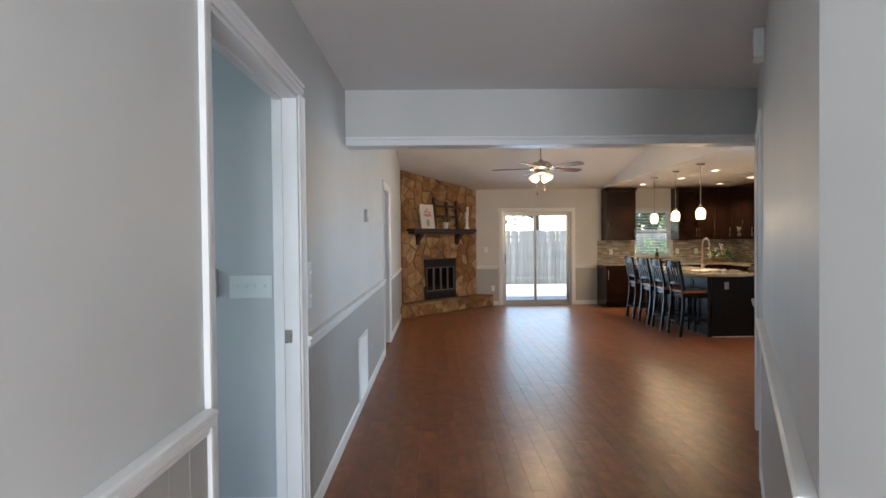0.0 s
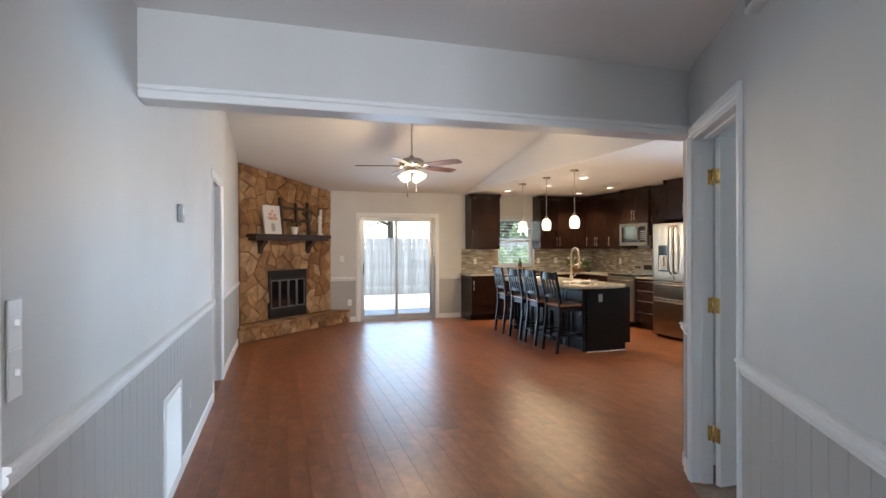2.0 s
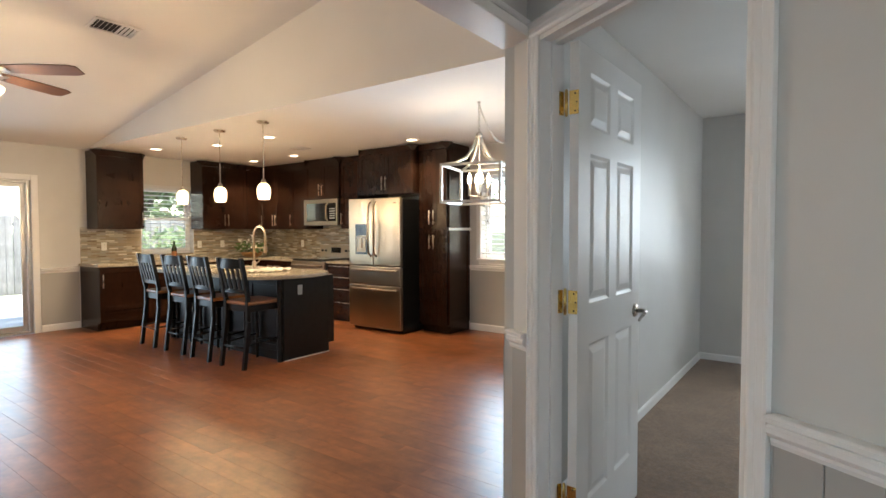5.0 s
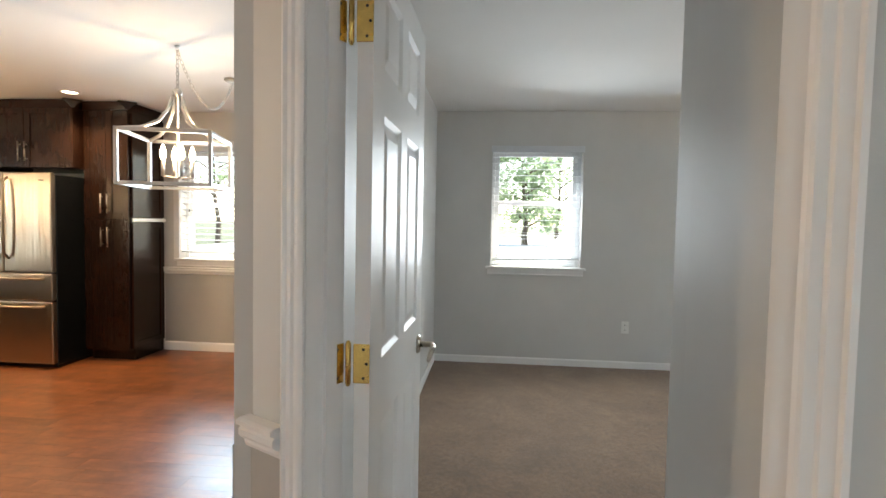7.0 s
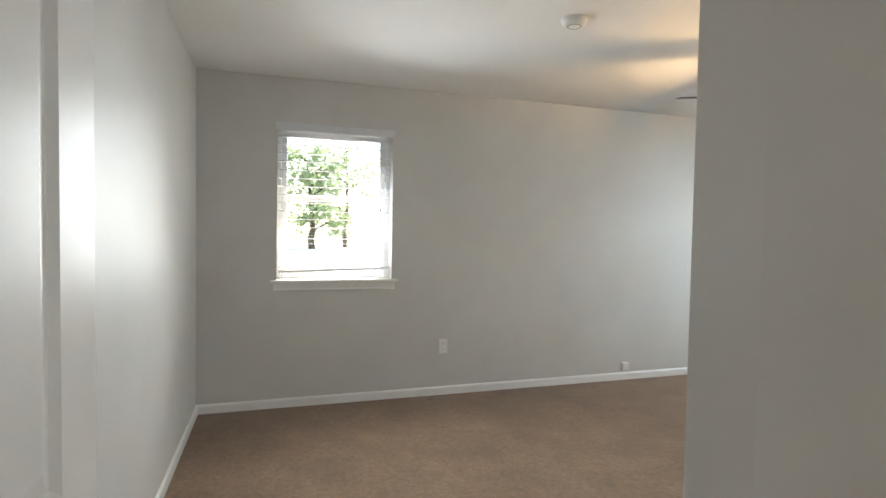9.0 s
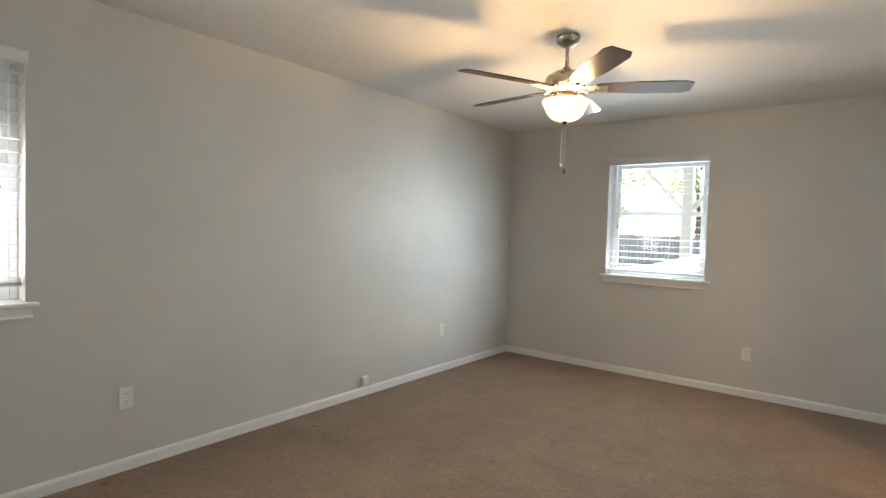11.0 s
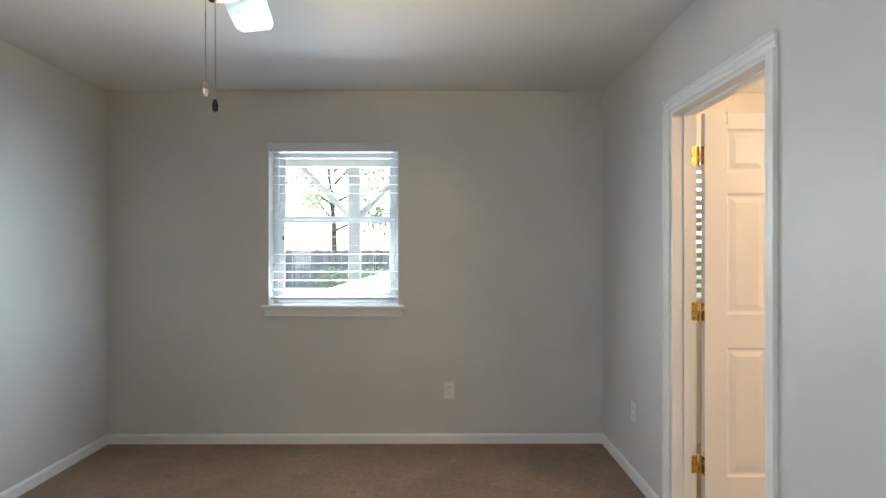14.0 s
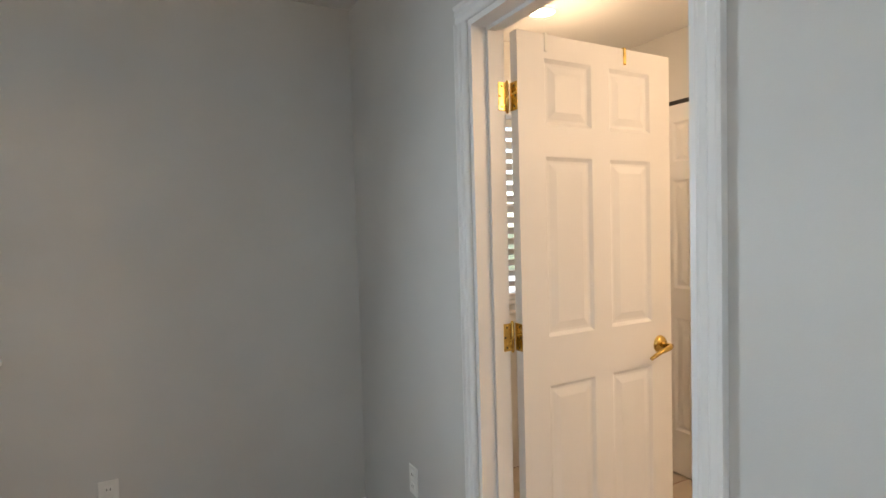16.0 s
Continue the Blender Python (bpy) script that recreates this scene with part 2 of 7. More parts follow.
def prism(outline, lo, hi, m=None):
    """An outline in x, y raised from lo to hi."""
    bm = bmesh.new()
    a = [bm.verts.new((x, y, lo)) for x, y in outline]
    b = [bm.verts.new((x, y, hi)) for x, y in outline]
    bm.faces.new(a[::-1])
    bm.faces.new(b)
    for i in range(len(a)):
        j = (i + 1) % len(a)
        bm.faces.new((a[i], a[j], b[j], b[i]))
    bmesh.ops.recalc_face_normals(bm, faces=bm.faces)
    if m is not None:
        bm.transform(m)
    return bm


def along(p0, p1, z=0.0):
    """The frame of a wall's face: x runs from p0 to p1, y points to the left of that way, z up."""
    d = Vector((p1[0] - p0[0], p1[1] - p0[1], 0)).normalized()
    m = Matrix(((d.x, -d.y, 0, p0[0]), (d.y, d.x, 0, p0[1]), (0, 0, 1, z), (0, 0, 0, 1)))
    return m, math.hypot(p1[0] - p0[0], p1[1] - p0[1])


def slab(length, z0, z1, thick, holes=(), slope=None):
    """A wall with holes (s0, s1, z0, z1), its face at y = 0 and its body to y = -thick; slope(s): a top of its own."""
    xs = sorted({0.0, length, *[v for h in holes for v in h[:2]]})
    zs = sorted({z0, z1, *[v for h in holes for v in h[2:]]})
    xs = [x for x in xs if 0 <= x <= length]
    zs = [z for z in zs if z0 <= z <= z1]
    bm, made = bmesh.new(), {}

    def vert(i, k, j):
        if (i, k, j) not in made:
            z = zs[k]
            if slope and k == len(zs) - 1:
                z = slope(xs[i])
            made[i, k, j] = bm.verts.new((xs[i], -thick * j, z))
        return made[i, k, j]

    def solid(i, k):
        if not (0 <= i < len(xs) - 1 and 0 <= k < len(zs) - 1):
            return False
        cx, cz = (xs[i] + xs[i + 1]) / 2, (zs[k] + zs[k + 1]) / 2
        return not any(h[0] < cx < h[1] and h[2] < cz < h[3] for h in holes)

    for i in range(len(xs) - 1):
        for k in range(len(zs) - 1):
            if not solid(i, k):
                continue
            bm.faces.new([vert(i, k, 0), vert(i, k + 1, 0), vert(i + 1, k + 1, 0), vert(i + 1, k, 0)])
            bm.faces.new([vert(i, k, 1), vert(i + 1, k, 1), vert(i + 1, k + 1, 1), vert(i, k + 1, 1)])
            for di, dk, q in ((-1, 0, ((i, k), (i, k + 1))), (1, 0, ((i + 1, k), (i + 1, k + 1))), (0, -1, ((i, k), (i + 1, k))), (0, 1, ((i, k + 1), (i + 1, k + 1)))):
                if not solid(i + di, k + dk):
                    (a, b), (c, d) = q
                    bm.faces.new([vert(a, b, 0), vert(c, d, 0), vert(c, d, 1), vert(a, b, 1)])
    bmesh.ops.recalc_face_normals(bm, faces=bm.faces)
    return bm


def wall(name, p0, p1, z1, thick, holes=(), label="", slope=None, material=None, z0=0.0):
    m, length = along(p0, p1)
    return whole(name, slab(length, z0, z1, thick, holes, slope), material or M_WALL, label, "wall", m, kind="structure")


def moulding(profile, length, m, cut=0.0):
    """A moulding: (out, up) profile drawn along x for a length."""
    bm = bmesh.new()
    a = [bm.verts.new((cut * y, y, z)) for y, z in profile]
    b = [bm.verts.new((length - cut * y, y, z)) for y, z in profile]
    bm.faces.new(a)
    bm.faces.new(b[::-1])
    for i in range(len(a)):
        j = (i + 1) % len(a)
        bm.faces.new((a[i], b[i], b[j], a[j]))
    bmesh.ops.recalc_face_normals(bm, faces=bm.faces)
    bm.transform(m)
    return bm


BASE_P = [(0, 0), (0.014, 0), (0.014, 0.075), (0.010, 0.084), (0.006, 0.090), (0, 0.092)]
RAIL_P = [(0, 0), (0.010, 0), (0.014, 0.010), (0.014, 0.018), (0.024, 0.024), (0.030, 0.032), (0.030, 0.044), (0.024, 0.050), (0.036, 0.056), (0.036, 0.066), (0.028, 0.070), (0, 0.070)]
RAIL_TOP = 0.92


def baseboard(p0, p1, s0=0.0, s1=None, height=0.092):
    m, length = along(p0, p1)
    whole("baseboard", moulding([(o, z * height / 0.092) for o, z in BASE_P], (s1 or length) - s0, m @ pose(s0, 0.0005, 0.001)), M_TRIM, "white painted wooden baseboard along the wall", "baseboard", kind="structure")


def chair_rail(p0, p1, s0=0.0, s1=None, top=RAIL_TOP):
    m, length = along(p0, p1)
    whole("chair_rail_trim", moulding(RAIL_P, (s1 or length) - s0, m @ pose(s0, 0.0005, top - 0.07)), M_TRIM, "white moulded wooden chair rail on the wall", "trim", kind="structure")


CASE_P = [(0, 0), (0.017, 0), (0.019, 0.008), (0.012, 0.014), (0.014, 0.030), (0.009, 0.036), (0.012, 0.050), (0.010, 0.056), (0.006, 0.062), (0, 0.062)]


def casing(m, s0, s1, top, width=0.062, back=None):
    """Moulded casing round a door opening from s0 to s1 on the face m, and on the other side of the wall where back is its thickness."""
    k = width / 0.062
    faces = [m] if back is None else [m, m @ pose(s0 + s1, -back, 0, 0, 0, 180)]
    for f in faces:
        prof = [(o, w * k) for o, w in CASE_P]
        # the profile's outer, thicker edge lies away from the opening
        def leg(x, flip):
            pts = [(x + (-(width - w) if not flip else (width - w)), o) for o, w in prof]
            return prism(pts, 0.0, top + 0.0, f @ pose(0, 0.0006, 0))
        part_l = whole("door_casing_trim", leg(s0, False), M_TRIM, "white moulded door casing", "trim", kind="structure")
        part_r = whole("door_casing_trim", leg(s1, True), M_TRIM, "white moulded door casing", "trim", kind="structure")
        head = moulding([(o, width - w) for o, w in prof], s1 - s0 + 2 * width, f @ pose(s0 - width, 0.0006, top + 0.0005))
        whole("door_casing_trim", head, M_TRIM, "white moulded head casing over a door", "trim", kind="structure")


def jambs(m, s0, s1, top, thick, stop_at=0.5):
    """Lining boards of a door opening, with a stop."""
    t = 0.018
    bm = bmesh.new()
    add_box(bm, (s0, -thick + 0.001, 0.0), (s0 + t, -0.001, top))
    add_box(bm, (s1 - t, -thick + 0.001, 0.0), (s1, -0.001, top))
    add_box(bm, (s0 + t, -thick + 0.001, top - t), (s1 - t, -0.001, top))
    y = -thick * stop_at
    add_box(bm, (s0 + t, y - 0.03, 0.0), (s0 + t + 0.011, y, top - t))
    add_box(bm, (s1 - t - 0.011, y - 0.03, 0.0), (s1 - t, y, top - t))
    add_box(bm, (s0 + t + 0.011, y - 0.03, top - t - 0.011), (s1 - t - 0.011, y, top - t))
    bm.transform(m)
    return whole("door_jamb_trim", bm, M_TRIM, "white painted door lining with a stop", "trim", kind="structure")


# ---- the large structure ----
# hall and great room: left wall x = 0.035; back wall y = 11.42; opening wall y = 4.12 to 4.26
XL, YB, XE = 0.035, 11.42, 7.02
YE = 3.095                        # the bedroom entry's wall
YO, YO2 = 4.12, 4.26
U = Vector((0.5, 0.866, 0))
Q0 = (2.491, 3.28)


def on_angle(s):
    return (Q0[0] + 0.5 * s, Q0[1] + 0.866 * s)


NEAR = on_angle(-2.35)           # the hall's corner, where the slanting wall begins
FAR = on_angle(1.06)             # its end in the great room
XH = NEAR[0]


def vault(y):
    return 2.43 + 0.165 * (YB - y)


# floors
whole("floor", box((XL - 0.0, -2.0, -0.12), (XE, YB, -0.012)), M_BASEFLOOR, "dark subfloor under the wooden planks", "floor", kind="structure")
CARPET = [(2.70, YE), (3.60, YE), (3.60, -1.535), (7.02, -1.535), (7.02, 4.215), (3.08, 4.215)]
whole("bedroom_floor", prism(CARPET, -0.01, 0.006), M_CARPET, "tan cut-pile carpet with a few dirt spots", "carpet", kind="structure")

# left wall of hall and great room (its face looks to +x)
HOLES_L = [(11.42 - 7.50, 11.42 - 6.74, 0, 2.04), (11.42 - 2.82, 11.42 - 1.86, 0, 2.05)]
wall("wall_left", (XL, YB), (XL, -2.0), 3.95, 0.115, HOLES_L, "light grey painted wall with darker grey below its chair rail")
# back wall with the sliding door and the kitchen window
SL = (2.06, 3.52, 0.0, 1.965)
KW = (4.85, 5.66, 0.965, 2.0)
wall("wall_back", (XE, YB), (XL, YB), 2.44, 0.16, [(XE - SL[1], XE - SL[0], -0.01, SL[3]), (XE - KW[1], XE - KW[0], KW[2], KW[3])], "light grey painted outer wall")
# east wall: dining window, bedroom window
DW = (5.05, 6.84, 0.95, 2.08)
BW = (2.815, 3.675, 0.955, 2.10)
wall("wall_east", (XE, -1.7), (XE, YB + 0.16), 2.44, 0.16, [(DW[0] + 1.7, DW[1] + 1.7, DW[2], DW[3]), (BW[0] + 1.7, BW[1] + 1.7, BW[2], BW[3])], "light grey painted outer wall")
# bedroom walls
SW = (5.015, 5.91, 0.96, 2.065)
BATH_WIN = (2.45, 3.05, 0.92, 2.06)
wall("wall_south", (1.2, -1.535), (XE, -1.535), 2.44, 0.16, [(SW[0] - 1.2, SW[1] - 1.2, SW[2], SW[3]), (BATH_WIN[0] - 1.2, BATH_WIN[1] - 1.2, BATH_WIN[2], BATH_WIN[3])], "light grey painted outer wall")
BD = (-0.465, 0.305, 0, 2.018)
wall("wall_west", (3.60, YE), (3.60, -1.535), 2.44, 0.12, [(YE - BD[1], YE - BD[0], 0, BD[3])], "grey painted wall with the bathroom door")
wall("wall_entry", (2.66, YE), (3.48, YE), 2.44, 0.1, (), "grey painted wall beside the bedroom door")
wall("wall_north", (3.06, 4.262), (XE, 4.262), 3.70, 0.047, (), "grey painted wall between bedroom and great room")
# the slanting wall with the bedroom door
LA = 2.35 + 1.06
S0, S1 = 2.35 + 0.05, 2.35 + 0.885
SJ = S1 + 0.018                   # the hinge side's rough edge
wall("wall_slant", NEAR, FAR, 2.44, 0.11, [(S0, SJ, 0, 2.03)], "light grey painted slanting wall with the bedroom door")
wall("wall_hall", (XH, -2.0), NEAR, 2.44, 0.11, (), "light grey painted hall wall")
# the header over the wide opening, and the gable above it
wall("wall_header", (3.10, YO), (XL, YO), 3.72, 0.13, (), "light grey painted header over the wide opening", z0=2.105, slope=lambda s: 3.72)
# closing walls: hall's end, the room behind the left door, closet behind the second door, bathroom
# the opening in the hall's end is made up, never in view
wall("wall_hall_end", (XL, -2.0), (XH, -2.0), 2.44, 0.12, [(0.12, XH - XL - 0.12, 0.05, 2.1)], "plain unseen wall with an added opening behind the fill lamp")
wall("wall_study_north", (-0.08, 3.0), (-3.2, 3.0), 2.44, 0.1, (), "pale blue grey wall of the side room")
wall("wall_study_west", (-3.2, 3.1), (-3.2, -0.6), 2.44, 0.12, [(0.5, 3.2, 0.7, 2.1)], "pale wall of the side room with a wide window")
wall("wall_study_south", (-3.2, -0.6), (-0.08, -0.6), 2.44, 0.1, (), "pale wall of the side room")
wall("wall_closet", (-1.2, 8.4), (-1.2, 3.1), 2.44, 0.1, (), "plain wall behind the second door")
wall("wall_closet_north", (-0.08, 8.4), (-1.3, 8.4), 2.44, 0.1, (), "plain wall behind the second door")
wall("wall_bath_west", (1.93, 1.5), (1.93, -1.535), 2.44, 0.1, (), "warm white bathroom wall")
wall("wall_bath_north", (3.48, 1.5), (1.83, 1.5), 2.44, 0.1, (), "warm white bathroom wall")

# ceilings
whole("ceiling_hall", box((XL - 0.1, -2.1, 2.44), (3.25, YO + 0.002, 2.54)), M_CEIL, "white textured hall ceiling", "ceiling", kind="structure")
whole("ceiling_kitchen", box((4.2705, 4.264, 2.43), (XE + 0.1, YB, 2.53)), M_CEIL, "white textured kitchen ceiling", "ceiling", kind="structure")
bmv = bmesh.new()
vs = [bmv.verts.new(c) for c in ((XL - 0.02, YO2 - 0.02, vault(YO2 - 0.02)), (4.16, YO2 - 0.02, vault(YO2 - 0.02)), (4.16, YB, vault(YB)), (XL - 0.02, YB, vault(YB)))]
top = [bmv.verts.new(v.co + Vector((0, 0, 0.1))) for v in vs]
bmv.faces.new(vs), bmv.faces.new(top[::-1])
for i in range(4):
    bmv.faces.new((vs[i], vs[(i + 1) % 4], top[(i + 1) % 4], top[i]))
bmesh.ops.recalc_face_normals(bmv, faces=bmv.faces)
whole("ceiling_great_room", bmv, M_CEIL, "white textured sloping ceiling", "ceiling", kind="structure")
bms = bmesh.new()
q = [(4.15, YB, 2.43), (4.15, YB, vault(YB)), (4.15, 4.255, vault(4.255)), (4.15, 4.255, 2.43)]
fa = [bms.verts.new(c) for c in q]
fb = [bms.verts.new((c[0] + 0.12, c[1], c[2])) for c in q]
bms.faces.new(fa), bms.faces.new(fb[::-1])
for i in range(4):
    bms.faces.new((fa[i], fa[(i + 1) % 4], fb[(i + 1) % 4], fb[i]))
bmesh.ops.recalc_face_normals(bms, faces=bms.faces)
whole("ceiling_bulkhead", bms, M_CEIL, "white triangular bulkhead between sloping and flat ceiling", "ceiling", kind="structure")
whole("ceiling_bedroom", box((2.5, -1.7, 2.442), (XE + 0.1, 4.214, 2.54)), M_CEIL, "white textured bedroom ceiling", "ceiling", kind="structure")
whole("ceiling_bath", box((1.83, -1.7, 2.425), (3.479, 1.55, 2.44)), M_CEIL, "white bathroom ceiling", "ceiling", kind="structure")
whole("ceiling_study", box((-3.3, -0.7, 2.44), (XL - 0.116, 8.5, 2.54)), M_CEIL, "white side room ceiling", "ceiling", kind="structure")
whole("side_floor", box((-3.3, -0.7, -0.1), (XL - 0.116, 8.5, 0.0)), M_CARPET, "tan carpet of the side room", "carpet", kind="structure")
bath_floor = whole("bath_floor", box((1.83, -1.535, -0.1), (3.48, 1.5, -0.006)), M_BASEFLOOR, "grout bed under bathroom tiles", "floor", kind="structure")
whole("ground", box((-400, -400, -0.5), (400, 400, -0.16)), plain("ground_grass", (0.09, 0.10, 0.045), 0.9, 0, 0.5, 0.8), "dry lawn round the house", "ground", kind="structure")

# ---- trim ----
ML, _ = along((XL, YB), (XL, -2.0))                 # left wall: s = YB - y
MS, _ = along(NEAR, FAR)                            # slanting wall
MW, _ = along((3.60, YE), (3.60, -1.535))        # bedroom's west wall: s = YE - y


def ly(y):
    return YB - y


for a, b in ((2.885, 6.665), (-2.0, 1.795)):
    baseboard((XL, YB), (XL, -2.0), ly(b), ly(a))
    chair_rail((XL, YB), (XL, -2.0), ly(b), ly(a))
baseboard((XL, YB), (XL, -2.0), ly(9.66), ly(7.575))
baseboard((XE, YB), (XL, YB), XE - 1.97, XE - 1.80)
baseboard((XE, YB), (XL, YB), XE - 4.04, XE - 3.60)
chair_rail((XE, YB), (XL, YB), XE - 1.97, XE - 1.47, 0.835)
chair_rail((XE, YB), (XL, YB), XE - 4.04, XE - 3.60, 0.835)
baseboard(NEAR, FAR, 0, S0 - 0.062)
baseboard(NEAR, FAR, S1 + 0.062, LA)
chair_rail(NEAR, FAR, 0, S0 - 0.064)
chair_rail(NEAR, FAR, S1 + 0.064, LA + 0.01)
baseboard((3.06, 4.262), (XE, 4.262))
baseboard((XE, -1.7), (XE, YB), 4.295 + 1.7, 7.0 + 1.7)
chair_rail((XE, -1.7), (XE, YB), 4.295 + 1.7, 7.0 + 1.7, 0.86)
baseboard((XE, -1.535), (XE, 4.215), height=0.072)
baseboard((3.60, -1.535), (XE, -1.535), height=0.072)
baseboard((3.60, YE), (3.60, -1.535), 0, YE - BD[1] - 0.062, 0.072)
baseboard((3.60, YE), (3.60, -1.535), YE - BD[0] + 0.062, None, 0.072)
baseboard((2.75, YE), (3.60, YE), height=0.072)
baseboard((XE, 4.215), (3.12, 4.215), height=0.072)
baseboard((-0.08, 3.0), (-3.2, 3.0))
# the wainscot's darker paint on smooth walls
for nm, lo, hi in (("lower_wall_panel", (1.47, YB - 0.004, 0.0), (1.97, YB + 0.001, 0.77)), ("lower_wall_panel", (3.60, YB - 0.004, 0.0), (4.04, YB + 0.001, 0.77)), ("lower_wall_panel", (XE - 0.004, 4.3, 0.0), (XE + 0.001, 7.0, 0.80)),
                   ("lower_wall_panel", (XL - 0.001, 7.575, 0.0), (XL + 0.004, 9.66, 0.86)), ("lower_wall_panel", (3.06, 4.261, 0.0), (XE, 4.266, 0.83))):
    whole(nm, box(lo, hi), M_LOWER, "darker grey painted lower part of the wall", "wall panel", kind="structure")
chair_rail((XL, YB), (XL, -2.0), ly(9.66), ly(7.575), 0.90)

# header's wooden edge along the wide opening
hb = bmesh.new()
add_box(hb, (XL + 0.001, YO - 0.012, 2.045), (3.03, YO2 - 0.002, 2.085), 0.004)
add_box(hb, (XL + 0.001, YO - 0.02, 2.085), (3.0, YO - 0.0005, 2.108), 0.005)
whole("header_trim", hb, M_TRIM, "white painted board under the header of the wide opening", "trim", kind="structure")

casing(ML, ly(2.82), ly(1.86), 2.05, 0.066, 0.115)
jambs(ML, ly(2.82), ly(1.86), 2.05, 0.115, 0.6)
casing(ML, ly(7.50), ly(6.74), 2.04, 0.066)
jambs(ML, ly(7.50), ly(6.74), 2.04, 0.115)
casing(MS, S0, S1, 2.03, 0.056)
jambs(MS, S0, SJ, 2.03, 0.11, 0.45)
casing(MW, YE - BD[1], YE - BD[0], BD[3], 0.055)
jambs(MW, YE - BD[1], YE - BD[0], BD[3], 0.12, 0.45)

# ---- doors ----


def six_panel(width, height, thick):
    """A door leaf of six raised panels, hinged at x = 0, its faces at y = 0 and y = -thick."""
    bm = bmesh.new()
    k = width / 0.76
    xs = [0, 0.115 * k, 0.335 * k, 0.425 * k, 0.645 * k, width]
    zs = [0, 0.24, 0.86, 1.02, 1.60, 1.70, 1.91, height]
    for side, y in ((0, 0.0), (1, -thick)):
        d = -1 if side == 0 else 1
        for i in range(5):
            for j in range(7):
                a, b, c, e = xs[i], xs[i + 1], zs[j], zs[j + 1]
                if i in (1, 3) and j in (1, 3, 5):
                    rings = []
                    for inset, depth in ((0, 0), (0.012, 0.009), (0.020, 0.009), (0.045, 0.002)):
                        rings.append([bm.verts.new((x, y + d * depth, z)) for x, z in ((a + inset, c + inset), (b - inset, c + inset), (b - inset, e - inset), (a + inset, e - inset))])
                    for r0, r1 in zip(rings, rings[1:]):
                        for n in range(4):
                            bm.faces.new((r0[n], r0[(n + 1) % 4], r1[(n + 1) % 4], r1[n]))
                    bm.faces.new(rings[-1])
                else:
                    bm.faces.new([bm.verts.new((x, y, z)) for x, z in ((a, c), (b, c), (b, e), (a, e))])
    for q in (((0, 0), (0, 1)), ((1, 0), (1, 1))):
        x = width if q[0][0] else 0
        bm.faces.new([bm.verts.new(c) for c in ((x, 0, 0), (x, -thick, 0), (x, -thick, height), (x, 0, height))])
    for z in (0, height):
        bm.faces.new([bm.verts.new(c) for c in ((0, 0, z), (width, 0, z), (width, -thick, z), (0, -thick, z))])
    bmesh.ops.remove_doubles(bm, verts=bm.verts, dist=0.0004)
    bmesh.ops.recalc_face_normals(bm, faces=bm.faces)
    return bm


def hinge(parent, at, material, jamb_turn, edge, back=(0.0, 0.0), down=0.0):
    """A butt hinge: the barrel, a leaf on the door's edge at x = edge, and a leaf turned onto the jamb, which lies back from the barrel."""
    h = part("hinge", lathe([(0, -0.052), (0.004, -0.050), (0.005, -0.046), (0.0062, -0.045), (0.0062, 0.045), (0.005, 0.046), (0.004, 0.050), (0, 0.052)], 10), material, parent, "brass butt hinge", smooth=True, at=at)
    turned = pose(back[0], back[1], 0, 0, 0, jamb_turn)
    part("jamb_plate", box((0.002, 0.0, -0.044), (0.034, 0.0025, 0.044), 0.001, 1, turned), material, h)
    part("door_plate", box((edge - 0.0030, down - 0.036, -0.044), (edge - 0.0004, down + 0.001, 0.044), 0.001), material, h)
    for z, o in ((-0.032, 0), (0.0, 0.007), (0.032, 0)):
        part("screw", lathe([(0, 0.0012), (0.003, 0.0012), (0.0036, 0)], 8, turned @ pose(0.022 + o, 0.0025, z, -90)), M_DARKMETAL, h)
        part("screw", lathe([(0, 0.0012), (0.003, 0.0012), (0.0036, 0)], 8, pose(edge - 0.003, down - 0.022 - o, z, 0, -90)), M_DARKMETAL, h)
    return h


def lever(parent, at, material, flip=1):
    h = part("door_handle", lathe([(0, 0.012), (0.026, 0.012), (0.031, 0.006), (0.033, 0.0)], 20, pose(0, 0, 0, -90, 0, 0)), material, parent, "brushed metal lever handle", smooth=True, at=at)
    part("lever", tube([(0, 0.01, 0), (0, 0.05, 0), (-0.02 * flip, 0.058, -0.002), (-0.07 * flip, 0.058, -0.012), (-0.11 * flip, 0.054, -0.03)], [0.011, 0.010, 0.010, 0.008, 0.006], 10), material, h, smooth=True)
    return h


# bedroom door: swung wide open, hinges in view
bed_door = thing("bedroom_door", pose(3.003, 3.966, 0.012, 0, 0, -1.0), "white six-panel door standing wide open on brass hinges", "door")
part("leaf", six_panel(0.755, 2.0, 0.035), M_DOOR, bed_door, at=pose(0.018, -0.001, 0))
for z in (0.29, 1.035, 1.778):
    hinge(bed_door, pose(0.014, 0.012, z), M_BRASS, 151, 0.004, (0.008, 0.012), -0.012)
lever(bed_door, pose(0.70, -0.036, 0.925, 0, 0, 180), M_NICKEL, -1)
lever(bed_door, pose(0.70, 0.0, 0.925), M_NICKEL, -1)

